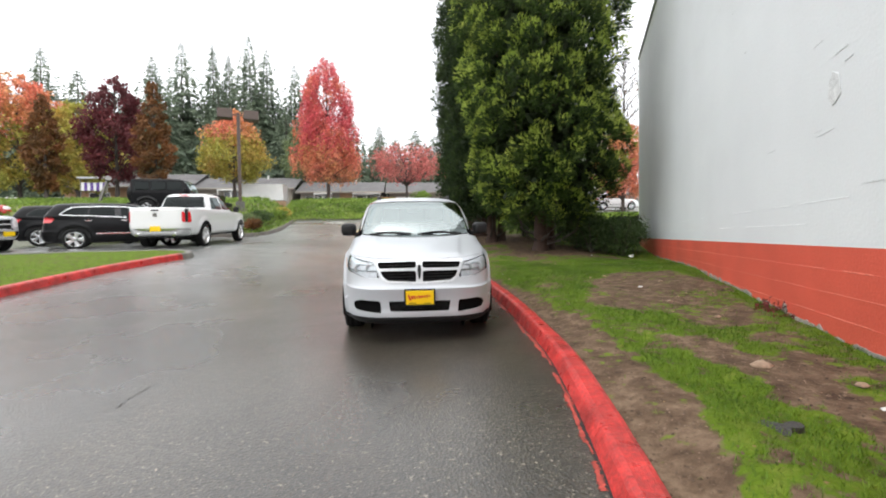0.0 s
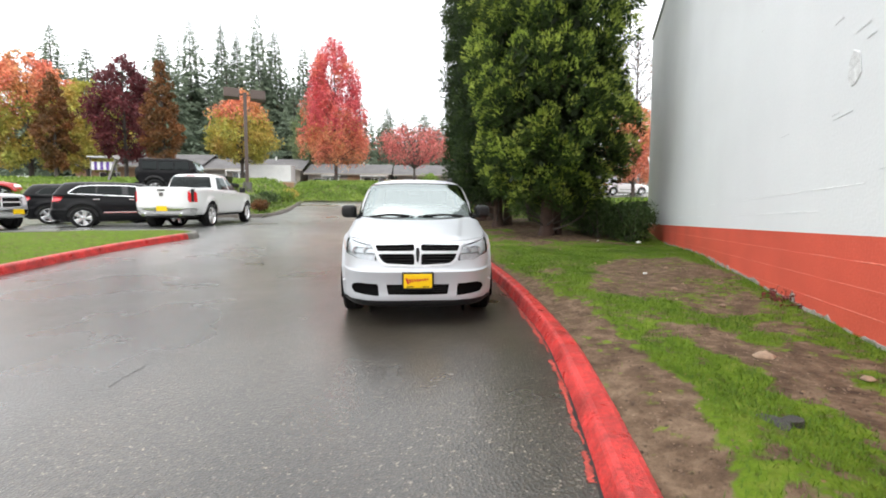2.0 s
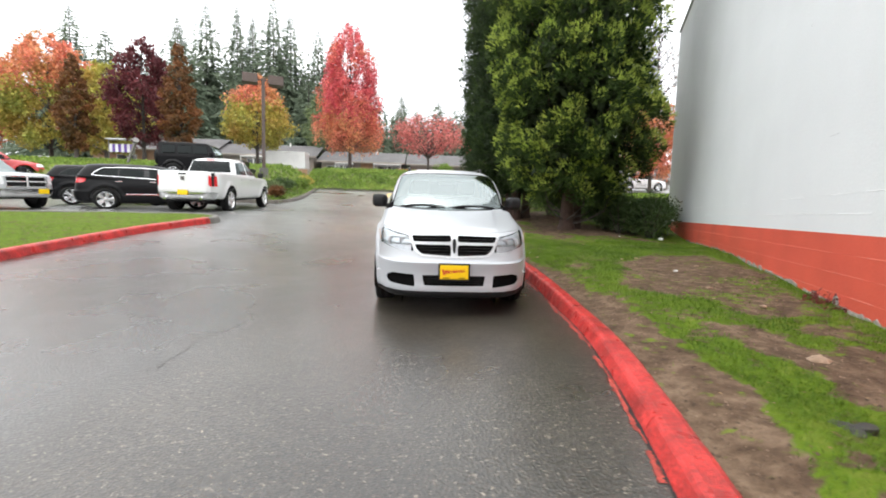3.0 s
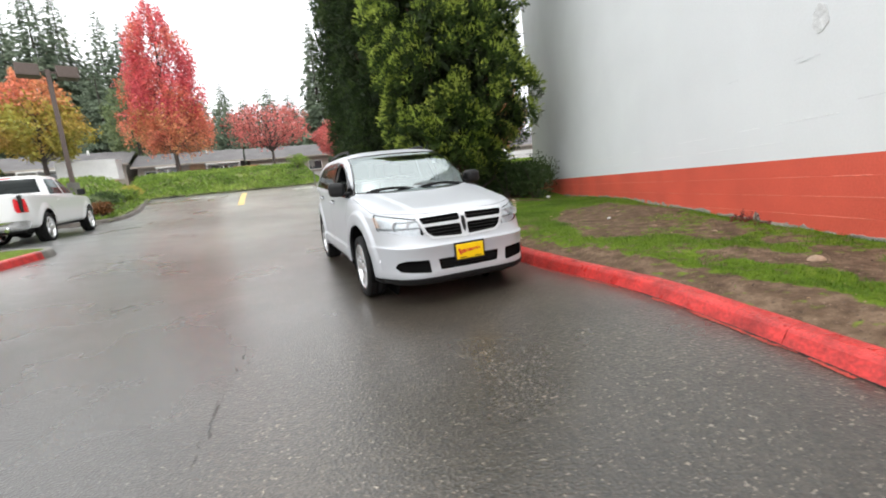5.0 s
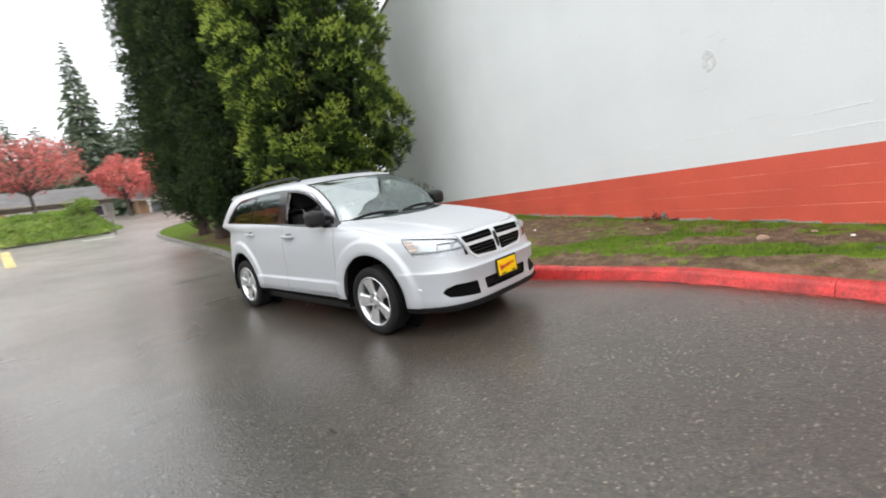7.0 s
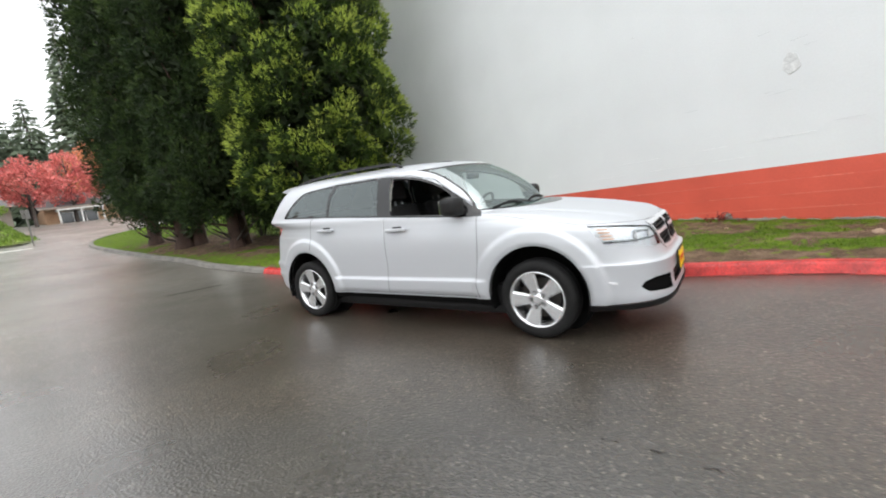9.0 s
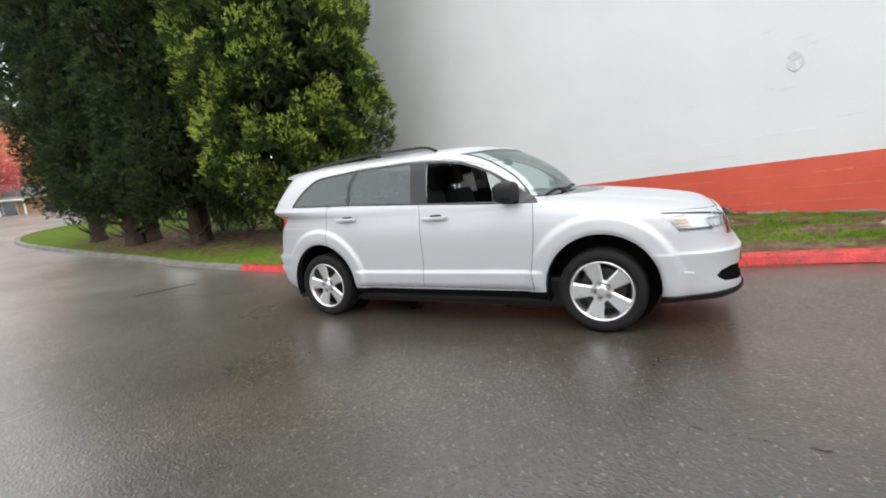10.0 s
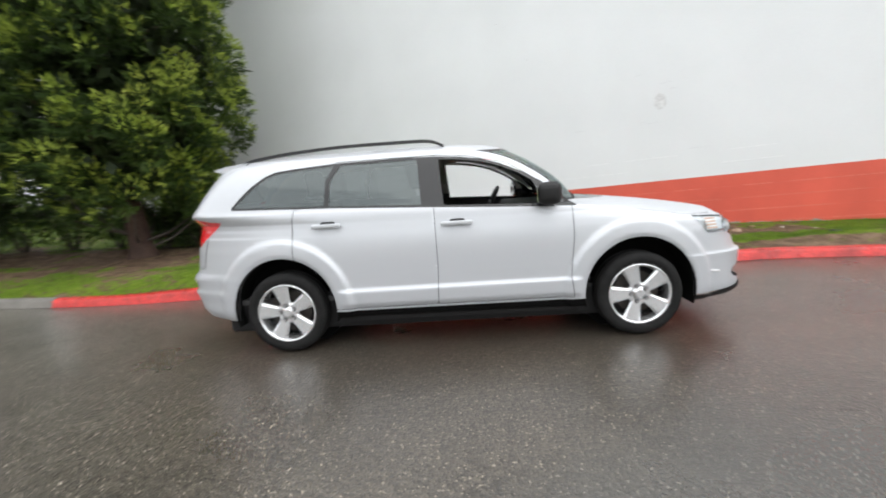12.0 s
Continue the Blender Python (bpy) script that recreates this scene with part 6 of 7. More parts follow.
def build_island():
    n = len(ISLAND)
    rows, mask = [], []
    for i in range(n):
        p = ISLAND[i]
        d = np.array(ISLAND[min(n - 1, i + 1)][:2]) - np.array(ISLAND[max(0, i - 1)][:2])
        d /= np.linalg.norm(d)
        a = np.array(p[:2]) + np.array((-d[1], d[0])) * 0.145
        b = np.array((-18.0 - 6 * i / n, -12 + 16.5 * i / n))
        row = []
        for u in np.concatenate([[0, 0.004], np.linspace(0.02, 1, 40)]):
            q = a + (b - a) * u
            row.append(G(q[0], q[1], 0.14 + 0.04 * smooth(u * 8) + 0.02 * noise.noise((q[0], q[1], 1))))
            mask.append(min(1.0, 0.85 + 0.2 * noise.noise((q[0] * 0.6, q[1] * 0.6, 3))))
        rows.append(row)
    k = len(rows[0])
    verts = [v for r in rows for v in r]
    faces = [(j * k + i, (j + 1) * k + i, (j + 1) * k + i + 1, j * k + i + 1) for j in range(n - 1) for i in range(k - 1)]
    ob = mesh_part("lawn_island", verts, faces, M_LAWN, shade=True)
    ob.data.attributes.new("grass", "FLOAT", "POINT").data.foreach_set("value", mask)
    tagged(ob, "bright green mown grass island", "lawn", kind="structure")
    return verts, faces, mask


grass_blades("grass", build_island(), 60000, 0.045, "bright green mown grass on the island")


# ---------------------------------------------------------------- far houses
M_BRICK = mat("tan_brick", (0.36, 0.23, 0.14), 0.85, grain=0.2, grain_scale=25, blotch=0.15, blotch_scale=1.5, bump=0.4, bump_scale=30)
M_SIDING = mat("grey_tan_siding", (0.3, 0.27, 0.23), 0.8, grain=0.1, grain_scale=12, blotch=0.1, blotch_scale=1)
M_SHINGLE = mat("grey_brown_shingles", (0.12, 0.115, 0.115), 0.85, grain=0.25, grain_scale=9, blotch=0.2, blotch_scale=0.6, bump=0.4, bump_scale=12)
M_WHITE = mat("white_house_paint", (0.72, 0.72, 0.7), 0.6, grain=0.04, grain_scale=10, blotch=0.06, blotch_scale=1)
M_DARKGLASS = mat("dark_window_glass", (0.03, 0.035, 0.04), 0.08, grain=0.2, grain_scale=2, spec=0.8)
M_CEDAR = mat("orange_cedar_fence", (0.42, 0.22, 0.1), 0.8, grain=0.2, grain_scale=15, blotch=0.2, blotch_scale=2)


def add_window(house, x, w, z0, z1, y):
    win = part("window", box(w, 0.05, z1 - z0, at=(0, 0, 0)), M_DARKGLASS, house, "dark window with white frame", m=pose(x, y, (z0 + z1) / 2))
    part("frame_rail", box(w + 0.12, 0.05, 0.07, at=(0, -0.03, (z1 - z0) / 2)), M_WHITE, win)
    part("sill", box(w + 0.16, 0.09, 0.06, at=(0, -0.04, -(z1 - z0) / 2)), M_WHITE, win)
    n = max(1, int(w / 0.9))
    for k in range(n + 1):
        part("mullion", box(0.06, 0.05, z1 - z0, at=(-w / 2 + w * k / n, -0.03, 0)), M_WHITE, win)
    return win


def build_house(x0, x1, y, floor_z, eave, ridge, turn, wall_mat, features, label):
    """A low house seen from its front: walls, gabled roof with overhang, windows, garage, porch. y is the front's lot distance."""
    w = x1 - x0
    house = empty("house", Matrix.Translation(L((x0 + x1) / 2, y, 0)) @ pose(0, 0, floor_z - L((x0 + x1) / 2, y, 0).z, 0, 0, turn), label, "house", "low houses beyond the bank")
    h = eave
    part("wall", box(w, 8.0, h + 1.2, at=(0, 4.0, (h - 1.2) / 2)), wall_mat, house)
    rv = [(-w / 2 - 0.5, -0.7, h - 0.1), (w / 2 + 0.5, -0.7, h - 0.1), (w / 2 + 0.5, 4.0, ridge), (-w / 2 - 0.5, 4.0, ridge), (-w / 2 - 0.5, 8.7, h - 0.1), (w / 2 + 0.5, 8.7, h - 0.1)]
    rv += [(a, b, c - 0.14) for a, b, c in rv]
    mesh_part("roof", rv, [(0, 1, 2, 3), (3, 2, 5, 4), (7, 6, 9, 8), (8, 9, 10, 11), (0, 6, 7, 1), (4, 5, 11, 10), (1, 7, 8, 2), (2, 8, 11, 5), (0, 3, 9, 6), (3, 4, 10, 9)], M_SHINGLE, house)
    part("fascia", box(w + 1.0, 0.05, 0.18, at=(0, -0.735, h - 0.17)), M_SIDING, house)
    for kind, fx, fw in features:
        if kind == "window":
            add_window(house, fx, fw, 0.9, min(2.0, h - 0.25), -0.03)
        elif kind == "garage":
            g = part("garage_door", box(fw, 0.08, 2.1, at=(0, 0, 1.05)), M_WHITE, house, "white panelled garage door", m=pose(fx, -0.04, 0.0))
            for k in range(4):
                part("door_panel", box(fw - 0.12, 0.02, 0.44, 0.006, 1, at=(0, -0.05, 0.27 + 0.52 * k)), M_WHITE, g)
        elif kind == "porch":
            p = part("porch_roof", box(fw, 1.5, 0.12), M_WHITE, house, "white porch canopy", m=pose(fx, -0.85, h - 0.42))
            for k in (-1, 0, 1):
                part("post", box(0.1, 0.1, h - 0.45, at=(k * (fw / 2 - 0.1), -0.65, -(h - 0.45) / 2)), M_WHITE, p)
            add_window(house, fx, fw * 0.8, 0.5, h - 0.55, -0.03)
        elif kind == "brick":
            part("brick_panel", box(fw, 0.08, h - 0.1, at=(fx, -0.04, (h - 0.1) / 2)), M_BRICK, house)
        elif kind == "fence":
            f = empty("yard_fence", Matrix(), "", "")
            for key in ("label", "category"):
                if key in f:
                    del f[key]
            f.parent = house
            for k in range(int(fw / 0.3)):
                part("board", box(0.28, 0.03, 1.9, at=(fx - fw / 2 + 0.3 * k, -1.6, 0.95)), M_CEDAR, f)
        elif kind == "chimney":
            part("chimney", box(0.6, 0.6, 1.2, at=(fx, 4.0, ridge + 0.2)), M_BRICK, house)
        elif kind == "vent":
            part("roof_vent", cyl(0.12, 0.12, 0.5, 10, at=(fx, 3.0, ridge - 0.05)), M_WHITE, house)
    return house


# floor heights are world heights
build_house(-44.5, -28.7, 55.9, 5.55, 2.92, 5.03, 0, M_BRICK, [("window", -3.51, 2.57), ("window", 3.51, 1.87), ("porch", 5.85, 2.81)], "low tan brick house with grey shingle roof")
build_house(-28.1, -15.4, 55.9, 5.37, 2.81, 4.68, 0, M_SIDING, [("porch", -1.17, 3.51), ("brick", 4.21, 2.57), ("window", -4.68, 1.87), ("vent", 2.34, 0.00)], "low house with brown brick and a white porch canopy")
build_house(-14.3, -3.4, 55.9, 4.96, 2.69, 4.45, 0, M_SIDING, [("porch", 3.63, 3.74), ("window", -3.86, 1.75), ("porch", -2.22, 2.34), ("brick", 0.70, 1.64), ("vent", 1.75, 0.00)], "low grey house with white porch posts")
build_house(-2.2, 7.3, 55.3, 4.73, 2.75, 4.56, 0, M_SIDING, [("garage", -1.52, 4.68), ("fence", -5.03, 3.04), ("window", 3.04, 1.64)], "low house with a white garage door and cedar fence")
build_house(8.8, 19.9, 51.2, 3.79, 2.81, 4.56, -8, M_BRICK, [("porch", -3.04, 3.51), ("window", 1.17, 1.87), ("garage", 3.51, 3.04)], "low brown brick house with white window frames")
build_house(21.1, 35.1, 45.4, 2.85, 2.81, 4.56, -12, M_SIDING, [("window", -3.51, 2.57), ("garage", 2.34, 3.74)], "low grey house behind the verge")


# ---------------------------------------------------------------- other vehicles


def build_plain_suv(m, paint, label, keys=None, wheelbase=2.89, r=0.37, plate_rear=False, group="", dlo_poly=None, chrome=False):
    """A parked crossover or wagon: body, glass, lamps, wheels."""
    car = empty("suv", m, label, "car", group)
    ax = lambda V: np.abs(V[:, 0])
    K = keys or crossover_keys()
    shell = ring_shell(K, 50, 90, crossover_deform)
    _, shell = split(shell, lambda V: np.where(ax(V) > 0.45, np.minimum(np.hypot(V[:, 1], V[:, 2] - 0.39), np.hypot(V[:, 1] - wheelbase, V[:, 2] - 0.39)) - 0.45, 1.0))
    sc, shell = split(shell, lambda V: np.maximum.reduce([ax(V) - 0.715 + (V[:, 2] - 1.12) * 0.315, 1.13 - V[:, 2], V[:, 2] - 1.566, V[:, 1] - 1.42]))
    shell_part("windscreen", sc, M_SCREEN, car, inset=0.003)
    rg, shell = split(shell, lambda V: np.maximum.reduce([ax(V) - 0.66 + (V[:, 2] - 1.2) * 0.25, 1.2 - V[:, 2], V[:, 2] - 1.54, 3.2 - V[:, 1]]))
    shell_part("rear_window", rg, M_DARKPANE, car, inset=0.003)
    P = dlo_poly or DLO
    trim, shell = split(shell, lambda V: np.where(ax(V) > 0.45, sd_poly(V[:, 1], V[:, 2], P), 1.0))
    for poly in (FRONT_PANE, REAR_PANE, QUARTER_PANE):
        pane, trim = split(trim, lambda V: np.where(ax(V) > 0.45, sd_poly(V[:, 1], V[:, 2], poly), 1.0))
        for s in (-1, 1):
            half, _ = split(pane, lambda V: V[:, 0] * -s)
            if len(half[1]):
                shell_part("side_window", half, M_DARKPANE, car, inset=0.004)
    for s in (-1, 1):
        half, _ = split(trim, lambda V: V[:, 0] * -s)
        if chrome:
            half, rim = split(half, lambda V: sd_poly(V[:, 1], V[:, 2], P) + 0.02)
            shell_part("window_trim", rim, M_CHROME, car, "thin chrome window trim")
        shell_part("window_frame", half, M_GLOSSBLACK, car)
        tl, shell = split(shell, lambda V: np.maximum(sd_poly(V[:, 1], V[:, 2], [(3.4, 1.12), (3.9, 1.16), (3.9, 0.93), (3.5, 0.97)]), 0.5 - V[:, 0] * s))
        shell_part("tail_light", tl, M_TAIL, car, "red tail lamp")
        hl, shell = split(shell, lambda V: np.maximum.reduce([V[:, 2] - 0.93, 0.76 - V[:, 2], 0.46 - V[:, 0] * s, V[:, 1] + 0.5]))
        shell_part("headlight", hl, M_REFLECT, car)
        part("door_mirror", box(0.18, 0.12, 0.15, 0.04, 3), M_CHROME if chrome else paint, car, m=pose(s * 0.95, 0.70, 1.2))
        for hy in (1.42, 2.47):
            part("door_handle", box(0.03, 0.2, 0.03, 0.01, 2), M_CHROME if chrome else paint, car, m=pose(s * 0.895, hy, 1.03))
        part("side_moulding", box(0.02, 1.7, 0.035, 0.006, 1), M_CHROME if chrome else M_TRIM, car, m=pose(s * 0.912, 1.44, 0.56))
    gr, shell = split(shell, lambda V: np.maximum.reduce([V[:, 2] - 0.9, 0.7 - V[:, 2], ax(V) - 0.42, V[:, 1] + 0.5]))
    shell_part("grille", gr, M_TRIM, car)
    shell_part("body", shell, paint, car)
    part("underbody", box(1.5, 4.3, 0.22, 0.04, at=(0, 1.42, 0.33)), M_TRIM, car)
    part("cabin_floor", box(1.5, 3.0, 0.7, 0.05, at=(0, 1.9, 0.72)), M_CABIN, car)
    for sx, sy in ((-0.37, 1.8), (0.37, 1.8), (-0.37, 2.75), (0.37, 2.75)):
        part("seat_back", box(0.48, 0.14, 0.5, 0.05, 2), M_SEAT, car, m=pose(sx, sy, 1.2, -14, 0, 0))
    for s in (-1, 1):
        for yw in (0.0, wheelbase):
            build_wheel(car, s * 0.79, yw, r, 0.235, 0.25, s, 5, 20 * s)
    return car


G_CARS = "cars parked in the lot"
build_plain_suv(on_lot(-9.6, 13.1, 118), M_BLACK_CAR, "black suv with chrome window trim parked in lot", chrome=True, group=G_CARS)
build_plain_suv(on_lot(-12.7, 15.6, 118), M_BLACK_CAR, "black wagon with tinted windows parked in lot", group=G_CARS)
for k, (x, y, pt, lb) in enumerate(((-48.5, 56, M_WHITE_CAR, "white car parked under the trees"), (-42.5, 56, M_WHITE_CAR, "white car parked under the trees"), (-55, 57, M_WHITE_CAR, "white car parked under the trees"), (22.5, 37.3, M_WHITE_CAR, "white car parked behind the verge"))):
    build_plain_suv(on_lot(x, y, 90, 0.0), pt, lb, group="white cars far off")
build_plain_suv(on_lot(-22.6, 20.2, 140, 0.62), M_RED_CAR, "red car half hidden behind parked cars", group=G_CARS)

def build_boxy(m, label, group):
    """A boxy off-road car: tub, bonnet, hardtop with upright windows, flared wings, spare wheel."""
    car = empty("off_road_car", m, label, "car", group)

    def slab(name, prof, w0, w1, material, label="", bev=0.03):
        """A side outline (y, z) made as wide as w0 at its foot and w1 at its top."""
        bm = bmesh.new()
        zs = [z for _, z in prof]
        lo, hi = min(zs), max(zs)
        rows = [[bm.verts.new((s * (w0 + (w1 - w0) * (z - lo) / (hi - lo)), y, z)) for y, z in prof] for s in (-1, 1)]
        bm.faces.new(rows[0])
        bm.faces.new(list(reversed(rows[1])))
        n = len(prof)
        for i in range(n):
            bm.faces.new((rows[0][i], rows[1][i], rows[1][(i + 1) % n], rows[0][(i + 1) % n]))
        bmesh.ops.recalc_face_normals(bm, faces=bm.faces)
        bmesh.ops.bevel(bm, geom=list(bm.edges), offset=bev, segments=2, affect="EDGES", profile=0.5)
        return part(name, bm, material, car, label)
    slab("tub", [(0.75, 0.55), (0.75, 1.18), (3.3, 1.2), (3.34, 0.6)], 0.78, 0.80, M_BLACK_CAR)
    slab("bonnet", [(-0.55, 0.62), (-0.58, 1.06), (0.78, 1.16), (0.78, 0.62)], 0.62, 0.66, M_BLACK_CAR)
    slab("hardtop", [(0.72, 1.16), (1.02, 1.78), (1.2, 1.84), (3.2, 1.84), (3.3, 1.78), (3.32, 1.17)], 0.80, 0.69, M_BLACK_CAR, "black hardtop", 0.04)
    part("windscreen", box(1.3, 0.02, 0.52, 0.02, 2), M_SCREEN, car, m=pose(0, 0.84, 1.48, -25, 0, 0))
    part("rear_window", box(1.15, 0.02, 0.42, 0.03, 2), M_DARKPANE, car, m=pose(0, 3.335, 1.52, 2, 0, 0))
    part("front_bumper", box(1.5, 0.18, 0.18, 0.04, 2, at=(0, -0.78, 0.6)), M_TRIM, car)
    part("rear_bumper", box(1.5, 0.16, 0.18, 0.04, 2, at=(0, 3.44, 0.62)), M_TRIM, car)
    part("underbody", box(1.2, 3.8, 0.3, 0.03, at=(0, 1.4, 0.5)), M_TRIM, car)
    v, f = lathe([(-0.12, 0.0), (-0.12, 0.33), (-0.08, 0.38), (0.08, 0.38), (0.12, 0.33), (0.12, 0.0)], 28)
    part_sp = mesh_part("spare_wheel", v, f, M_RUBBER, car, shade=True)
    part_sp.matrix_local = pose(0, 3.52, 1.12, 0, 0, 90)
    for s in (-1, 1):
        for y0, w in ((1.42, 0.62), (2.1, 0.6), (2.82, 0.6)):
            part("side_window", box(0.02, w, 0.4, 0.03, 2), M_DARKPANE, car, m=pose(s * 0.758, y0, 1.5, 0, -s * 10, 0))
        part("door_mirror", box(0.2, 0.1, 0.17, 0.03, 2), M_TRIM, car, m=pose(s * 0.93, 0.95, 1.3))
        for yw in (0.0, 2.62):
            bm = bmesh.new()
            tube([(s * 0.82, yw + 0.52 * math.cos(a), 0.42 + 0.52 * math.sin(a)) for a in np.linspace(-0.15, math.pi + 0.15, 12)], [0.08] * 12, 6, bm)
            part("wheel_arch", bm, M_TRIM, car, "black plastic arch flare", shade=True)
            build_wheel(car, s * 0.79, yw, 0.41, 0.25, 0.23, s, 5, 20 * s)
    return car


build_boxy(on_lot(-11.3, 21.0, 100, 0.85) @ Matrix.Scale(1.12, 4), "boxy black off-road car parked above the bank", G_CARS)


def pickup_keys(low=True):
    if low:
        return [(0.42, 0.45, -0.86, 4.72, 0.88, 7, 1.9), (0.5, 0.52, -0.95, 4.82, 0.94, 7, 1.9), (0.7, 0.72, -0.97, 4.84, 0.975, 7.5, 1.9), (0.9, 0.92, -0.95, 4.84, 0.985, 7.5, 1.9), (1.06, 1.1, -0.93, 4.84, 0.975, 7.5, 1.9),
                (1.13, 1.24, -0.86, 4.84, 0.965, 7.5, 1.9), (1.16, 1.3, -0.7, 4.83, 0.955, 7.5, 1.9), (1.175, 1.33, -0.4, 4.82, 0.945, 7.5, 1.9), (1.18, 1.34, 0.4, 4.5, 0.90, 7, 1.9), (1.185, 1.335, 1.6, 2.6, 0.5, 4, 2.0), (1.186, 1.33, 1.9, 2.1, 0.0, 4, 2.0)]
    return [(1.12, 1.14, 0.42, 2.98, 0.93, 6, 1.8), (1.24, 1.26, 0.5, 2.97, 0.91, 6, 1.8), (1.4, 1.42, 0.72, 2.93, 0.86, 6, 1.8), (1.6, 1.6, 1.0, 2.87, 0.79, 6, 1.85), (1.74, 1.74, 1.2, 2.8, 0.735, 5.5, 1.9),
            (1.82, 1.81, 1.32, 2.7, 0.68, 5, 1.95), (1.87, 1.86, 1.5, 2.5, 0.55, 4.5, 2.0), (1.89, 1.88, 1.75, 2.25, 0.3, 4, 2.0), (1.895, 1.885, 1.95, 2.05, 0.0, 4, 2.0)]


def build_pickup(m, paint, label, group=""):
    """A crew-cab pickup: cab, load bed with tailgate, chrome bumpers, lamps and wheels."""
    car = empty("pickup_truck", m, label, "truck", group)
    ax = lambda V: np.abs(V[:, 0])
    WB = 3.57

    def flare(R):
        x, y, z = R[..., 0], R[..., 1], R[..., 2]
        side = sstep((x - 0.6) / 0.2)
        for yw in (0.0, WB):
            rr = np.hypot(y - yw, z - 0.42)
            x = x + side * 0.03 * sstep((0.62 - rr) / 0.06)
        return np.stack([x, y, z], -1)
    shell = ring_shell(pickup_keys(True), 64, 120, flare)
    _, shell = split(shell, lambda V: np.where(ax(V) > 0.45, np.minimum(np.hypot(V[:, 1], V[:, 2] - 0.42), np.hypot(V[:, 1] - WB, V[:, 2] - 0.42)) - 0.485, 1.0))
    _, shell = split(shell, lambda V: np.maximum.reduce([ax(V) - 0.86, 3.08 - V[:, 1], V[:, 1] - 4.74, 1.15 - V[:, 2]]))
    bump_f, shell = split(shell, lambda V: np.maximum(V[:, 1] + 0.6, V[:, 2] - 0.68))
    shell_part("front_bumper", bump_f, M_CHROME, car, "chrome front bumper", -0.02)
    bump_r, shell = split(shell, lambda V: np.maximum(4.5 - V[:, 1], V[:, 2] - 0.66))
    shell_part("rear_bumper", bump_r, M_CHROME, car, "chrome rear bumper", -0.03)
    for s in (-1, 1):
        hl, shell = split(shell, lambda V: np.maximum.reduce([V[:, 2] - 1.06, 0.82 - V[:, 2], 0.62 - V[:, 0] * s, V[:, 1] + 0.6]))
        shell_part("headlight", hl, M_REFLECT, car)
        tl, shell = split(shell, lambda V: np.maximum.reduce([V[:, 2] - 1.2, 0.86 - V[:, 2], 0.75 - V[:, 0] * s, 4.5 - V[:, 1]]))
        shell_part("tail_light", tl, M_TAIL, car, "red tail lamp")
    gr, shell = split(shell, lambda V: np.maximum.reduce([V[:, 2] - 1.08, 0.76 - V[:, 2], ax(V) - 0.56, V[:, 1] + 0.6]))
    shell_part("grille", gr, M_TRIM, car, inset=0.03)
    for dx, dz, sx, sz in ((0, 0.92, 0.07, 0.34), (0, 0.92, 1.14, 0.06), (0, 1.08, 1.2, 0.05), (0, 0.75, 1.2, 0.05)):
        part("grille_bar", box(sx, 0.06, sz, 0.015, 2), M_CHROME, car, m=pose(dx, -0.955, dz))
    tg, shell = split(shell, lambda V: np.maximum.reduce([ax(V) - 0.735, 4.7 - V[:, 1], 0.7 - V[:, 2], V[:, 2] - 1.31]))
    shell_part("tailgate", tg, paint, car, inset=-0.012)
    part("tailgate_badge", box(0.11, 0.02, 0.12, 0.02, 2), M_DISC, car, "plain grey badge", m=pose(0, 4.862, 1.1))
    part("tailgate_handle", box(0.22, 0.02, 0.05, 0.01, 2), M_TRIM, car, m=pose(0, 4.858, 1.24))
    part("dealer_plate", box(0.31, 0.02, 0.16, 0.006, 1), M_YELLOW_PLATE, car, "yellow plate", m=pose(0, 4.89, 0.66))
    part("front_plate", box(0.31, 0.02, 0.16, 0.006, 1), M_YELLOW_PLATE, car, "yellow plate", m=pose(0.45, -1.0, 0.6))
    shell_part("body", shell, paint, car)
    part("bed_floor", box(1.66, 1.62, 0.06, at=(0, 3.9, 0.86)), M_TRIM, car)
    for s in (-1, 1):
        part("bed_side", box(0.05, 1.64, 0.42, at=(s * 0.85, 3.9, 1.08)), M_TRIM, car)
    cab = ring_shell(pickup_keys(False), 44, 80)
    sc, cab = split(cab, lambda V: np.maximum.reduce([ax(V) - 0.8 + (V[:, 2] - 1.2) * 0.3, 1.22 - V[:, 2], V[:, 2] - 1.74, V[:, 1] - 1.3]))
    shell_part("windscreen", sc, M_SCREEN, car, inset=0.003)
    rw, cab = split(cab, lambda V: np.maximum.reduce([ax(V) - 0.74 + (V[:, 2] - 1.3) * 0.25, 1.36 - V[:, 2], V[:, 2] - 1.76, 2.5 - V[:, 1]]))
    shell_part("rear_window", rw, M_DARKPANE, car, inset=0.003)
    for poly in ([(0.85, 1.3), (1.3, 1.7), (1.72, 1.76), (1.72, 1.3)], [(1.8, 1.3), (1.8, 1.76), (2.5, 1.74), (2.72, 1.3)]):
        pane, cab = split(cab, lambda V: np.where(ax(V) > 0.55, sd_poly(V[:, 1], V[:, 2], poly), 1.0))
        for s in (-1, 1):
            half, _ = split(pane, lambda V: V[:, 0] * -s)
            shell_part("side_window", half, M_DARKPANE, car, inset=0.003)
    shell_part("cab", cab, paint, car)
    part("brake_lamp", box(0.3, 0.03, 0.035, 0.006, 1), M_TAIL, car, m=pose(0, 2.8, 1.8))
    part("chassis", box(1.5, 5.0, 0.3, 0.04, at=(0, 1.9, 0.5)), M_TRIM, car)
    part("seat_row", box(1.5, 1.9, 0.5, 0.08, 3, at=(0, 1.8, 1.0)), M_SEAT, car)
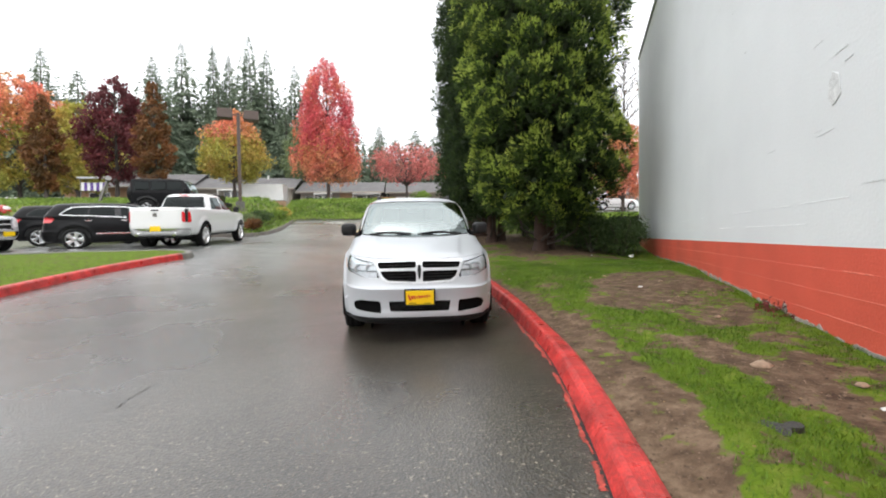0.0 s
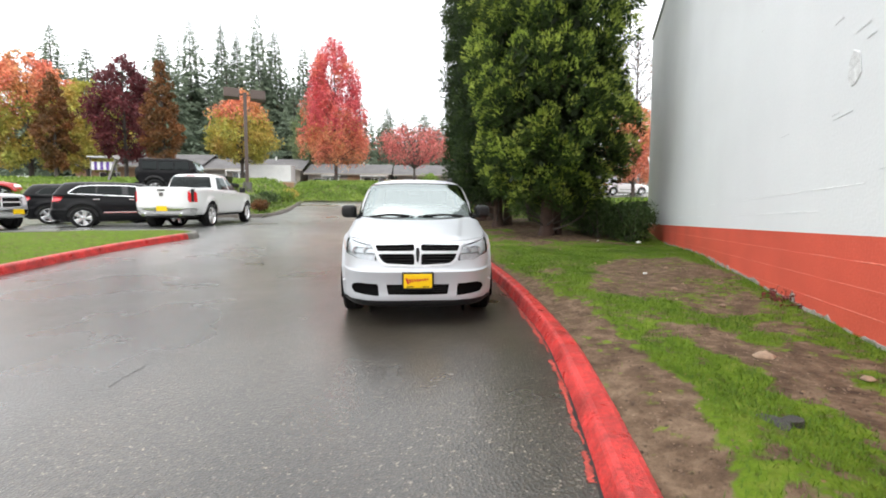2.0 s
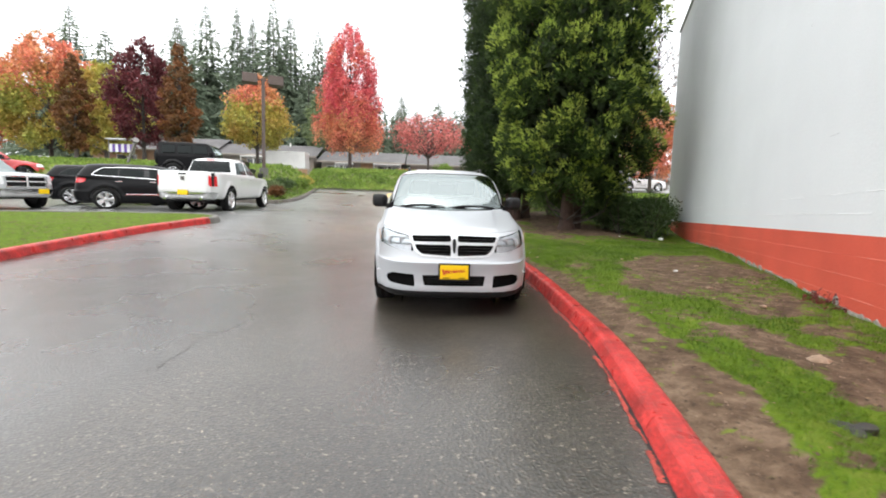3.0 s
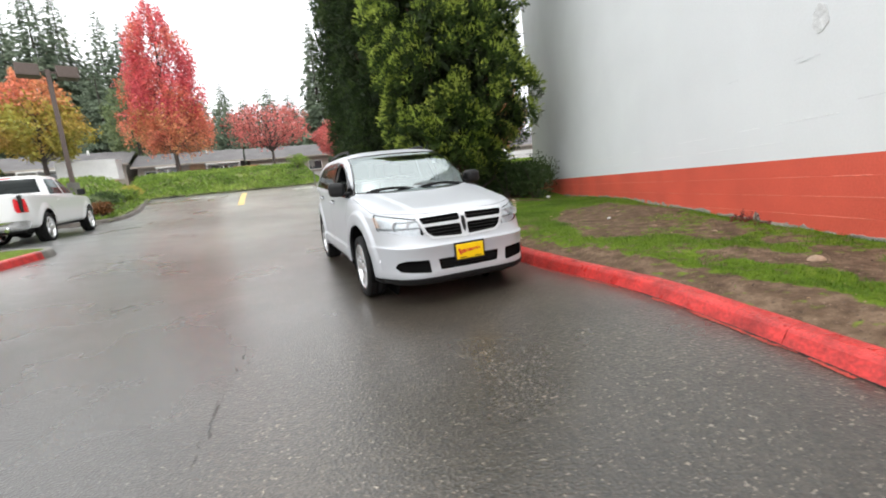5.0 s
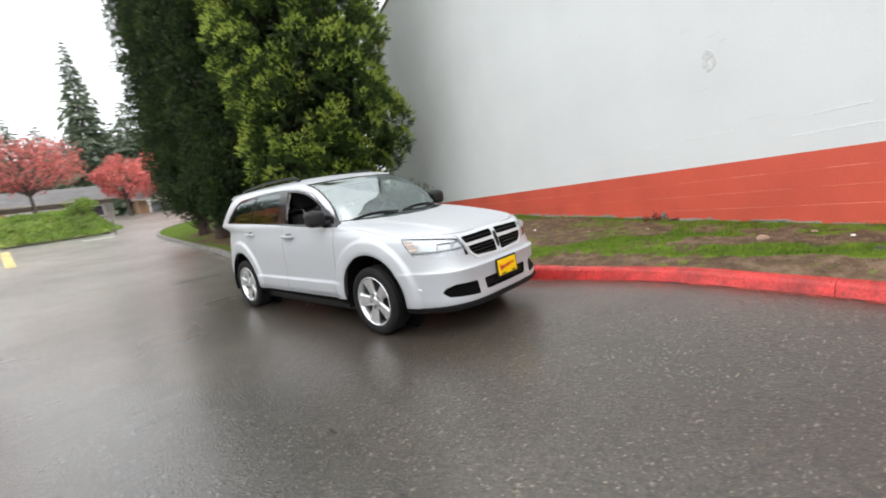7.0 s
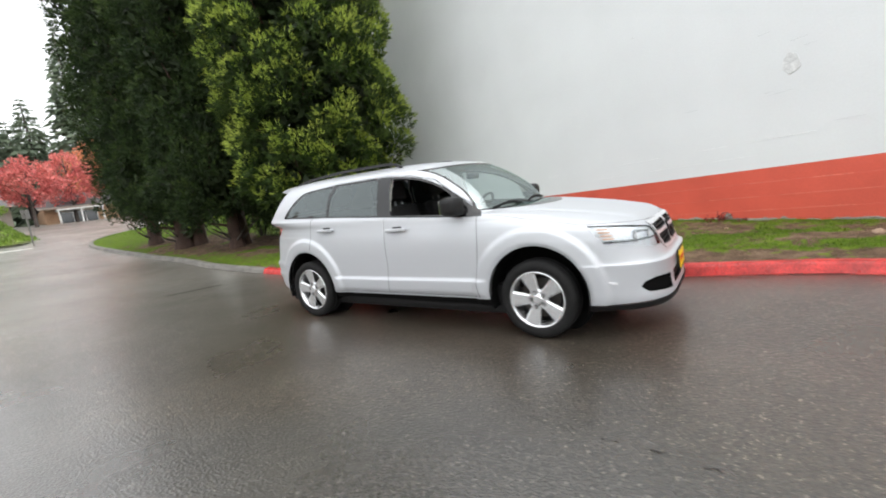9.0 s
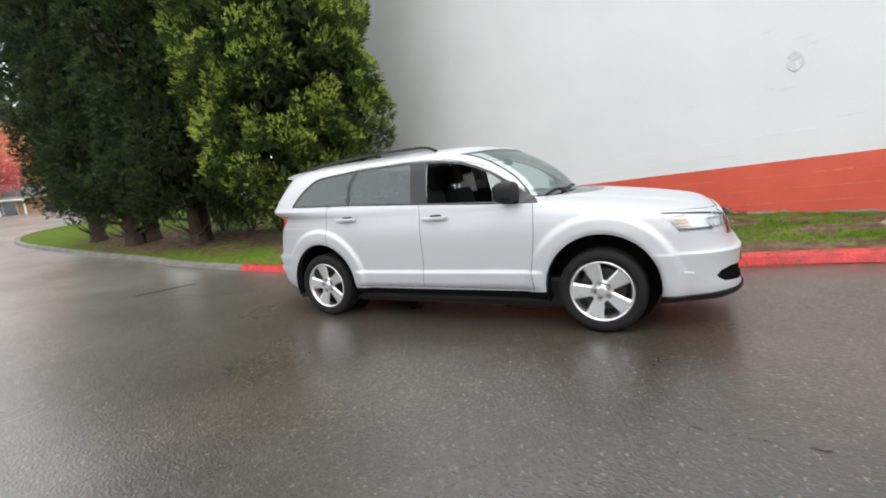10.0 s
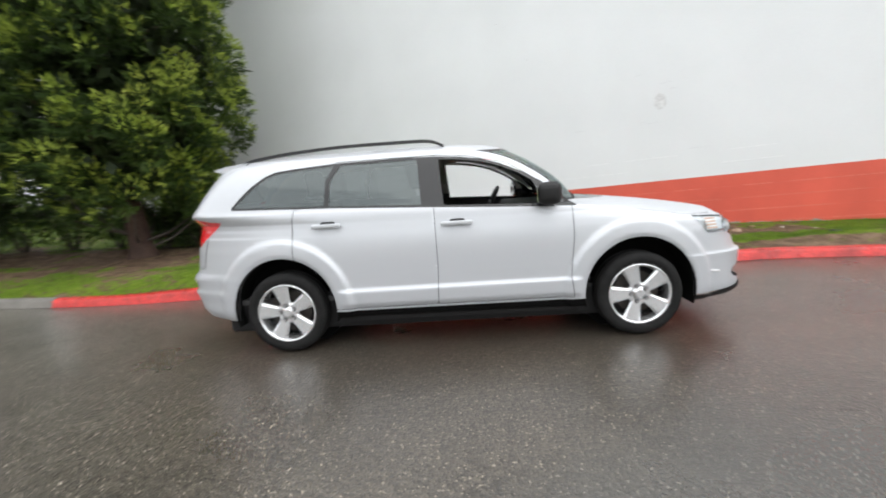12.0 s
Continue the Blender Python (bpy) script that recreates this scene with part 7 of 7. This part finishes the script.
    for s in (-1, 1):
        part("tail_pipe", cyl(0.045, 0.045, 0.3, 12, m=pose(0, 0, 0, 90, 0, 0), at=(s * 0.55, 4.75, 0.46)), M_CHROME, car)
        part("door_mirror", box(0.2, 0.12, 0.2, 0.04, 3), M_TRIM, car, m=pose(s * 1.08, 0.78, 1.32))
        for hy in (1.55, 2.5):
            part("door_handle", box(0.03, 0.2, 0.03, 0.01, 2), paint, car, m=pose(s * 0.985, hy, 1.12))
        for yw in (0.0, WB):
            build_wheel(car, s * 0.86, yw, 0.4, 0.27, 0.27, s, 5, 15 * s, mat_rim=M_CHROME)
    return car


build_pickup(on_lot(-8.87, 15.68, 182.1) @ Matrix.Scale(1.1, 4), M_WHITE_CAR, "white crew-cab pickup with chrome bumper parked in lot", G_CARS)
build_pickup(on_lot(-14.1, 9.8, 75), M_SILVER, "silver pickup with chrome grille parked in lot", G_CARS)

# ---------------------------------------------------------------- small street furniture
M_POLE = mat("brown_painted_steel", (0.09, 0.065, 0.055), 0.5, 0.3, grain=0.15, grain_scale=30)
M_LENS = mat("lamp_glass", (0.4, 0.4, 0.38), 0.2, grain=0.1, grain_scale=20)


def build_lamp(x, y, height, turn, z=0.0):
    lamp = empty("street_lamp", upright(x, y, turn, z), "brown car park lamp with two box heads", "street lamp", "car park lamps")
    part("base", cyl(0.25, 0.25, 0.6, 16, at=(0, 0, 0.25)), M_KERB, lamp)
    part("pole", box(0.2, 0.2, height, 0.02, 2, at=(0, 0, height / 2)), M_POLE, lamp)
    for s in (-1, 1):
        part("arm", box(0.35, 0.07, 0.07, at=(s * 0.22, 0, height - 0.12)), M_POLE, lamp)
        hd = part("lamp_head", box(0.85, 0.7, 0.55, 0.05, 2, at=(s * 0.72, 0, height - 0.12)), M_POLE, lamp)
        part("lens", box(0.5, 0.4, 0.03, at=(s * 0.66, 0, height - 0.31)), M_LENS, hd)
    return lamp


build_lamp(-10.1, 22.2, 5.9, 20, 1.1)
build_lamp(-15.2, 4.6, 4.9, 15)

sign = empty("sign_post", upright(1.75, 25.6, 0, 0.0), "thin grey steel sign post by the lane", "sign post")
part("post", box(0.06, 0.04, 1.7, at=(0, 0, 0.85)), M_DISC, sign)
part("plate", box(0.3, 0.015, 0.42, 0.01, 2, at=(0, 0.03, 1.5)), M_DISC, sign)

trailer = empty("box_trailer", on_lot(-15.3, 44, 0, 0.6), "white box trailer parked beyond the planting bed", "trailer")
part("box_body", box(4.4, 1.9, 1.75, 0.06, 2, at=(0, 0, 1.32)), M_WHITE, trailer)
part("door_frame", box(0.06, 1.7, 1.5, at=(-2.21, 0, 1.32)), M_DISC, trailer)
for s in (-0.5, 0.5):
    part("wheel", cyl(0.3, 0.3, 0.2, 18, at=(s, -0.85, 0.3), m=pose(0, 0, 0, 90, 0, 0)), M_RUBBER, trailer)
part("drawbar", box(0.9, 0.1, 0.1, at=(-2.6, 0, 0.5)), M_POLE, trailer)

M_PURPLE_CLOTH = mat("purple_cloth", (0.13, 0.07, 0.3), 0.8, grain=0.1, grain_scale=20)
banner = empty("striped_banner", upright(-30.2, 40, 0, 1.6), "purple and white striped banner under a small canopy", "banner")
for k in range(8):
    part("stripe", box(0.28, 0.04, 0.8, at=(-1.0 + 0.28 * k, 0, 0.9)), M_PURPLE_CLOTH if k % 2 else M_WHITE, banner)
part("canopy", box(2.6, 0.8, 0.1, at=(0, 0, 1.75)), M_WHITE, banner)
for s in (-1.2, 1.2):
    part("post", box(0.07, 0.07, 1.9, at=(s, 0, 0.85)), M_DISC, banner)

leaning = empty("leaning_post", upright(-19.6, 24.5, 0, 1.3), "grey leaning post with a small spotlight", "post")
part("post", box(0.14, 0.14, 1.7, 0.02, 2), M_DISC, leaning, m=pose(0.15, 0, 0.8, 0, 20, 0))
part("spotlight", cyl(0.12, 0.18, 0.3, 14), M_DISC, leaning, m=pose(0.5, 0, 1.7, 60, 0, 40))


# ---------------------------------------------------------------- lane markings, cracks, litter
def road_strip(name, pts, width, material, label, z=0.004, kind="structure", ragged=0.0, seed=0):
    line = spline(pts, 40)
    rng = random.Random(seed)
    verts, faces = [], []
    for i, p in enumerate(line):
        d = np.array(line[min(39, i + 1)]) - np.array(line[max(0, i - 1)])
        d /= np.linalg.norm(d)
        w0 = width / 2 * (1 + rng.uniform(-ragged, ragged))
        w1 = width / 2 * (1 + rng.uniform(-ragged, ragged))
        verts += [G(p[0] - d[1] * w0, p[1] + d[0] * w0, z), G(p[0] + d[1] * w1, p[1] - d[0] * w1, z)]
    faces = [(2 * i + 1, 2 * i + 3, 2 * i + 2, 2 * i) for i in range(39)]
    return tagged(mesh_part(name, verts, faces, material), label, "marking", kind=kind)


M_LINE = mat("worn_yellow_paint", (0.6, 0.42, 0.15), 0.55, grain=0.2, grain_scale=40, blotch=0.3, blotch_scale=3)
M_LINE_W = mat("worn_white_paint", (0.5, 0.49, 0.46), 0.55, grain=0.2, grain_scale=40, blotch=0.3, blotch_scale=3)
M_TAR = mat("crack_sealer", (0.008, 0.008, 0.008), 0.7, grain=0.2, grain_scale=60)
road_strip("lane_mark", [(-2.72, 19.2), (-2.7, 21), (-2.68, 23), (-2.62, 25.4)], 0.3, M_LINE, "worn yellow lane mark on wet asphalt", 0.012)
road_strip("edge_mark", [(0.2, 24.9), (1.2, 24.8), (1.5, 24.8)], 0.35, M_LINE_W, "worn white edge mark on wet asphalt", 0.012)
road_strip("edge_mark", [(-5.6, 25.1), (-4.9, 25.1), (-4.2, 25.1)], 0.3, M_LINE_W, "worn white edge mark on wet asphalt", 0.012)
road_strip("crack", [(-0.66, 7.28), (-0.2, 7.12), (0.2, 6.96)], 0.075, M_TAR, "short dark crack in the asphalt", 0.012, ragged=0.5, seed=2)

# the open seam where the two lays of paving meet, broken and pitted
SEAM = [(-1.83, 6.3), (-1.83, 4.2), (-1.74, 2.9), (-1.82, 1.6), (-1.97, 0.5), (-2.06, -0.65), (-2.15, -1.35), (-2.24, -1.98), (-2.33, -2.9)]
SEAM_LINE = spline(SEAM, 200)
M_PIT = mat("wet_pitted_asphalt", (0.03, 0.027, 0.024), 0.3, grain=0.4, grain_scale=60, bump=0.8, bump_scale=50)
rng_s = random.Random(21)
i = 118
while i < 188:
    n = rng_s.randint(1, 4)
    w = rng_s.uniform(0.004, 0.011)
    o = rng_s.uniform(-0.02, 0.02)
    if rng_s.random() < 0.65:
        road_strip("seam_crack", [(SEAM_LINE[q][0] + o + rng_s.uniform(-0.012, 0.012), SEAM_LINE[q][1]) for q in range(i, i + n + 1)], w, M_PIT, "dark pitted crack along a paving seam", 0.003, ragged=0.95, seed=i)
    i += n + rng_s.randint(0, 2)

# dark open joint between the verge kerb and the asphalt
M_JOINT = mat("wet_dark_joint", (0.012, 0.011, 0.01), 0.6, grain=0.3, grain_scale=60)
for a, b in ((45, 110), (110, 175), (175, 240)):
    road_strip("joint", [(KERB_LINE[i][0] - 0.05, KERB_LINE[i][1]) for i in range(a, b + 1, 5)], 0.02, M_JOINT, "dark wet joint at the foot of the kerb", 0.003, ragged=0.5, seed=a)

# red paint spilled along the foot of the kerb
rng_k = random.Random(9)
M_SMEAR = mat("thin_red_paint_on_asphalt", (0.36, 0.05, 0.035), 0.6, grain=0.35, grain_scale=70, blotch=0.4, blotch_scale=15)
for i in range(60, 150):
    p = KERB_LINE[i]
    d = np.array(KERB_LINE[i + 1][:2]) - np.array(KERB_LINE[i - 1][:2])
    d /= np.linalg.norm(d)
    if rng_k.random() < 0.42:
        w, l = rng_k.uniform(0.01, 0.035), rng_k.uniform(0.05, 0.16)
        o = 0.055 + w * rng_k.uniform(0.4, 0.9)
        c = np.array(p[:2]) + np.array((-d[1], d[0])) * o
        road_strip("paint_smear", [tuple(c + d * l * k + np.array((-d[1], d[0])) * rng_k.uniform(-0.005, 0.005)) for k in (-1, -0.3, 0.3, 1)], w, M_SMEAR, "smear of red kerb paint on asphalt", 0.0035, ragged=0.7, seed=i)


def rock(name, m, sx, sy, sz, material, label, category, seed, rough=0.25):
    bm = bmesh.new()
    bmesh.ops.create_icosphere(bm, subdivisions=3, radius=1.0)
    for v in bm.verts:
        k = 1 + rough * noise.fractal(v.co * 1.7 + Vector((seed, 0, 0)), 1.0, 2.0, 3)
        v.co = Vector((v.co.x * sx * k, v.co.y * sy * k, max(-0.4, v.co.z) * sz * k))
    ob = part(name, bm, material, shade=True)
    ob.matrix_world = m
    return tagged(ob, label, category)


def on_verge(x, y, z, turn=0):
    return SLOPE @ pose(x, y, z, 0, 0, turn)


M_STONE = mat("tan_stone", (0.32, 0.22, 0.15), 0.85, grain=0.2, grain_scale=40, blotch=0.2, blotch_scale=8, bump=0.4, bump_scale=40)
M_CLOD = mat("dark_wet_rag", (0.035, 0.035, 0.033), 0.7, grain=0.3, grain_scale=60, blotch=0.3, blotch_scale=9, bump=0.8, bump_scale=60)
M_LITTER = mat("white_litter", (0.7, 0.7, 0.68), 0.6, grain=0.1, grain_scale=60)
rock("stone", on_verge(2.37, -2.68, 0.285), 0.08, 0.06, 0.05, M_STONE, "tan stone lying on bare earth", "stone", 1)
scrap = bmesh.new()
ring_s = []
for k in range(28):
    a = 2 * math.pi * k / 28
    q = 0.055 + 0.085 * abs(math.cos(1.5 * a + 0.3)) ** 1.5 + 0.012 * noise.noise((k * 0.9, 2.0, 0))
    ring_s.append((q * math.cos(a), 0.62 * q * math.sin(a), 0.012 * noise.noise((math.cos(a) * 2, math.sin(a) * 2, 4))))
top_s = [scrap.verts.new((a, b, c + 0.004)) for a, b, c in ring_s]
bot_s = [scrap.verts.new((a * 1.04, b * 1.04, c - 0.03)) for a, b, c in ring_s]
mid_s = scrap.verts.new((0, 0, 0.014))
for k in range(28):
    scrap.faces.new((top_s[k], top_s[(k + 1) % 28], mid_s))
    scrap.faces.new((bot_s[k], bot_s[(k + 1) % 28], top_s[(k + 1) % 28], top_s[k]))
scrap_ob = part("rubber_scrap", scrap, M_CLOD)
scrap_ob.matrix_world = on_verge(1.68, -3.57, 0.33, 15)
tagged(scrap_ob, "flat dark three-lobed rubber scrap lying on grass", "rubber scrap")
rock("litter", on_verge(6.2, 6.2, 0.19), 0.07, 0.05, 0.04, M_LITTER, "white crumpled litter beside the wall", "litter", 3, 0.5)
rng_l = random.Random(12)
for k in range(26):
    y = rng_l.uniform(-4.0, 6)
    x = 1.6 + rng_l.random() * (wall_x(y) - 2.0)
    s = rng_l.uniform(0.012, 0.03)
    z = 0.16 + 0.17 * (x - 1.4) / (wall_x(y) - 1.4)
    rock("pebble", on_verge(x, y, z + 0.02), s * 1.3, s, s * 0.6, M_LITTER if k % 4 == 0 else M_STONE, "small pale pebble on the verge", "pebble", 20 + k)


def crumbs(name, count, size, material, label, bare, seed):
    """Many small clods or fallen leaves strewn over the verge, on bare earth or on turf."""
    rng = np.random.default_rng(seed)
    verts, faces, mask = VERGE
    v = np.array([tuple(q) for q in verts])
    f = np.array(faces)
    mid = v[f].mean(axis=1)
    g = np.array(mask)[f].mean(axis=1)
    area = np.linalg.norm(np.cross(v[f[:, 1]] - v[f[:, 0]], v[f[:, 3]] - v[f[:, 0]]), axis=1)
    w = area * (np.clip(1 - g, 0.03, 1) ** 2 if bare else np.clip(g, 0.1, 1)) * (mid[:, 1] < 9) * (mid[:, 1] > -6)
    pick = rng.choice(len(f), count, p=w / w.sum())
    r, s = rng.random((count, 1)), rng.random((count, 1))
    a, b, c, d = (v[f[pick, k]] for k in range(4))
    p = a * (1 - r) * (1 - s) + b * r * (1 - s) + c * r * s + d * (1 - r) * s
    h = (size * (0.4 + 1.2 * rng.random((count, 1)) ** 2))
    turn = rng.random((count, 1)) * 6.283
    u = np.concatenate([np.cos(turn), np.sin(turn), 0 * turn], 1) * h
    q = np.concatenate([-np.sin(turn), np.cos(turn), 0 * turn], 1) * h * 0.7
    up = np.array((0, 0, 1.0)) * h * (0.8 if bare else 0.3)
    V = np.concatenate([p + u, p - u * 0.8 + q, p - u * 0.7 - q, p + up + q * 0.2])
    k = np.arange(count)
    F = np.concatenate([np.stack([k, k + count, k + 3 * count], 1), np.stack([k + count, k + 2 * count, k + 3 * count], 1), np.stack([k + 2 * count, k, k + 3 * count], 1)])
    tagged(tri_mesh(name, V, F, material), label, "litter" if not bare else "earth", kind="stuff")


M_CRUMB = leaf_material("earth_clods", [(0.3, (0.08, 0.052, 0.034)), (0.7, (0.2, 0.14, 0.1))], 4.0, 0.9, 0.6)
M_FALLEN = leaf_material("fallen_leaves", [(0.3, (0.16, 0.09, 0.04)), (0.6, (0.3, 0.2, 0.1)), (0.8, (0.4, 0.34, 0.26))], 5.0, 0.8, 0.5)
crumbs("earth_clods", 15000, 0.0085, M_CRUMB, "small crumbs of wet brown earth", True, 3)
crumbs("fallen_leaves", 1500, 0.012, M_FALLEN, "small fallen leaves and needles on the lawn", False, 4)


# ---------------------------------------------------------------- marks on the wall
def on_wall(x, z, off=0.004):
    """A pose on the wall's face: x and z are lot places."""
    y = (x - 3.55) / 0.43 - 2
    p = L(x, y, z) - WALL_O
    d = Vector((math.cos(radians(WALL_YAW)), math.sin(radians(WALL_YAW)), 0))
    q = WALL_O + d * p.dot(d)
    return Matrix.Translation((q.x, q.y, L(x, y, z).z)) @ pose(0, 0, 0, 0, 0, WALL_YAW) @ pose(0, off, 0)


WALL = bpy.data.objects["wall_east"]
M_PATCH = mat("grey_patch_plaster", (0.64, 0.65, 0.655), 0.8, grain=0.1, grain_scale=60, blotch=0.15, blotch_scale=20, bump=0.5, bump_scale=80)
M_SCUFF = mat("grey_scuff", (0.62, 0.635, 0.65), 0.8, grain=0.2, grain_scale=60)


def wall_mark(name, x, z, pts, material, label, thick=0.006):
    bm = bmesh.new()
    f = [bm.verts.new((a, thick, b)) for a, b in pts]
    g = [bm.verts.new((a * 1.03, 0.0, b * 1.03)) for a, b in pts]
    bm.faces.new(f)
    for i in range(len(f)):
        bm.faces.new((f[i], g[i], g[(i + 1) % len(f)], f[(i + 1) % len(f)]))
    bmesh.ops.recalc_face_normals(bm, faces=bm.faces)
    ob = part(name, bm, material, None, label)
    ob.parent = WALL
    ob.matrix_local = WALL.matrix_world.inverted() @ on_wall(x, z)
    return ob


rng_w = random.Random(4)
ring = [(0.1 * (1 + 0.2 * rng_w.uniform(-1, 1)) * math.cos(a * 0.45), 0.13 * (1 + 0.15 * rng_w.uniform(-1, 1)) * math.sin(a * 0.45)) for a in range(14)]
wall_mark("plaster_patch", 3.53, 2.42, ring, M_PATCH, "round grey patch of plaster")
for x, z, l, tilt in ((3.65, 2.88, 0.14, 0.05), (3.5, 2.70, 0.2, 0.06), (3.63, 2.1, 0.12, 0.02), (4.05, 2.06, 0.2, 0.02), (3.58, 2.07, 0.3, 0.05), (3.45, 2.6, 0.12, 0.05), (3.3, 1.6, 0.3, 0.0), (4.63, 4.2, 0.05, 0.0), (4.41, 3.47, 0.07, 0.0)):
    h = 0.004
    wall_mark("scuff", x, z, [(-l / 2, -h + tilt * l / 2), (-l * 0.1, -h * 0.6), (l / 2, -h - tilt * l / 2), (l / 2, h * 0.6 - tilt * l / 2), (0, h), (-l / 2, h * 0.4 + tilt * l / 2)], M_SCUFF if z < 3 else M_PATCH, "grey scuff line", 0.003)
# bare footing and flaked paint where the wall meets the verge
for k in range(46):
    x = 2.2 + k * 0.115 + rng_w.uniform(-0.05, 0.05)
    y = (x - 3.55) / 0.43 - 2
    base = lot_height(x, y) + 0.33 - wall_dip(y)
    w, h = rng_w.uniform(0.08, 0.25), rng_w.uniform(0.012, 0.05)
    pts = [(-w, -0.12), (w, -0.12), (w * 0.9, h * rng_w.random()), (w * 0.4, h), (0, h * rng_w.uniform(0.3, 1)), (-w * 0.5, h * rng_w.random()), (-w, h * 0.3)]
    wall_mark("flaked_paint", x, base, pts, M_BARE, "bare concrete under flaked paint", 0.008)
for k in range(9):
    x = rng_w.choice((3.72, 3.9, 4.05, 3.85)) + rng_w.uniform(-0.14, 0.14)
    y = (x - 3.55) / 0.43 - 2
    w = rng_w.uniform(0.01, 0.022)
    rock("rubble", Matrix.Translation(L(x - 0.07, y + 0.03, lot_height(x, y) + 0.3)), w * 1.3, w, w, M_BAND if k % 2 else M_CLOD, "chip of red painted concrete beside the wall", "rubble", 60 + k, 0.7)
M_WEED = mat("dead_weed_stems", (0.16, 0.035, 0.03), 0.8, grain=0.4, grain_scale=30)


def dead_weed(x, y, height, stems, seed):
    """Withered dark red stems with a few curled leaves, leaning on the wall."""
    rng = np.random.default_rng(seed)
    weed = empty("dead_weed", Matrix.Translation(L(x, y, lot_height(x, y) + 0.27)), "withered dark red weed at the foot of the wall", "weed")
    base, way, ln = [], [], []
    bm = bmesh.new()
    for k in range(stems):
        a, h = rng.random() * 6.283, height * (0.45 + 0.55 * rng.random())
        foot = np.array((rng.normal(0, 0.05), rng.normal(0, 0.07), 0.0))
        tip = foot + np.array((0.35 * h * math.cos(a) - 0.02, 0.6 * h * math.sin(a), h))
        mid = (foot + tip) / 2 + rng.normal(0, 0.02, 3)
        tube([tuple(foot), tuple(mid), tuple(tip)], [0.005, 0.004, 0.002], 5, bm)
        for q in range(7):
            p = foot + (tip - foot) * (0.25 + 0.75 * rng.random())
            base.append(p)
            way.append(rng.normal(0, 1, 3) + (0, 0, 0.2))
            ln.append(0.025 + 0.035 * rng.random())
    part("stem", bm, M_WEED, weed)
    V, F = blades(np.array(base), np.array(way), np.array(ln), np.array(ln) * 0.5, rng, 0.3)
    tri_mesh("foliage", V, F, M_WEED, weed)


dead_weed(3.8, -1.2, 0.2, 12, 5)
dead_weed(3.86, -1.05, 0.13, 7, 6)
dead_weed(3.73, -1.42, 0.12, 6, 8)
wall_mark("broken_block", 3.86, lot_height(3.86, -1.28) + 0.33, [(-0.05, -0.1), (0.06, -0.1), (0.055, 0.05), (0.02, 0.1), (-0.03, 0.085), (-0.055, 0.02)], M_BARE, "broken corner of a concrete block", 0.009)


# ---------------------------------------------------------------- unseen walls added behind the camera: close the lot, darken reflections
M_PLAIN = mat("plain_grey_render", (0.3, 0.29, 0.27), 0.8, grain=0.08, grain_scale=12, blotch=0.12, blotch_scale=0.4)
for name, sx, sy, x, y in (("wall_south", 110, 0.3, -5, -34), ("wall_west", 0.3, 62, -58, -2)):
    ob = part(name, box(sx, sy, 9.0, at=(0, 0, 3.2)), M_PLAIN)
    ob.matrix_world = upright(x, y)
    tagged(ob, "plain grey unseen wall added to darken reflections", "wall", kind="structure")
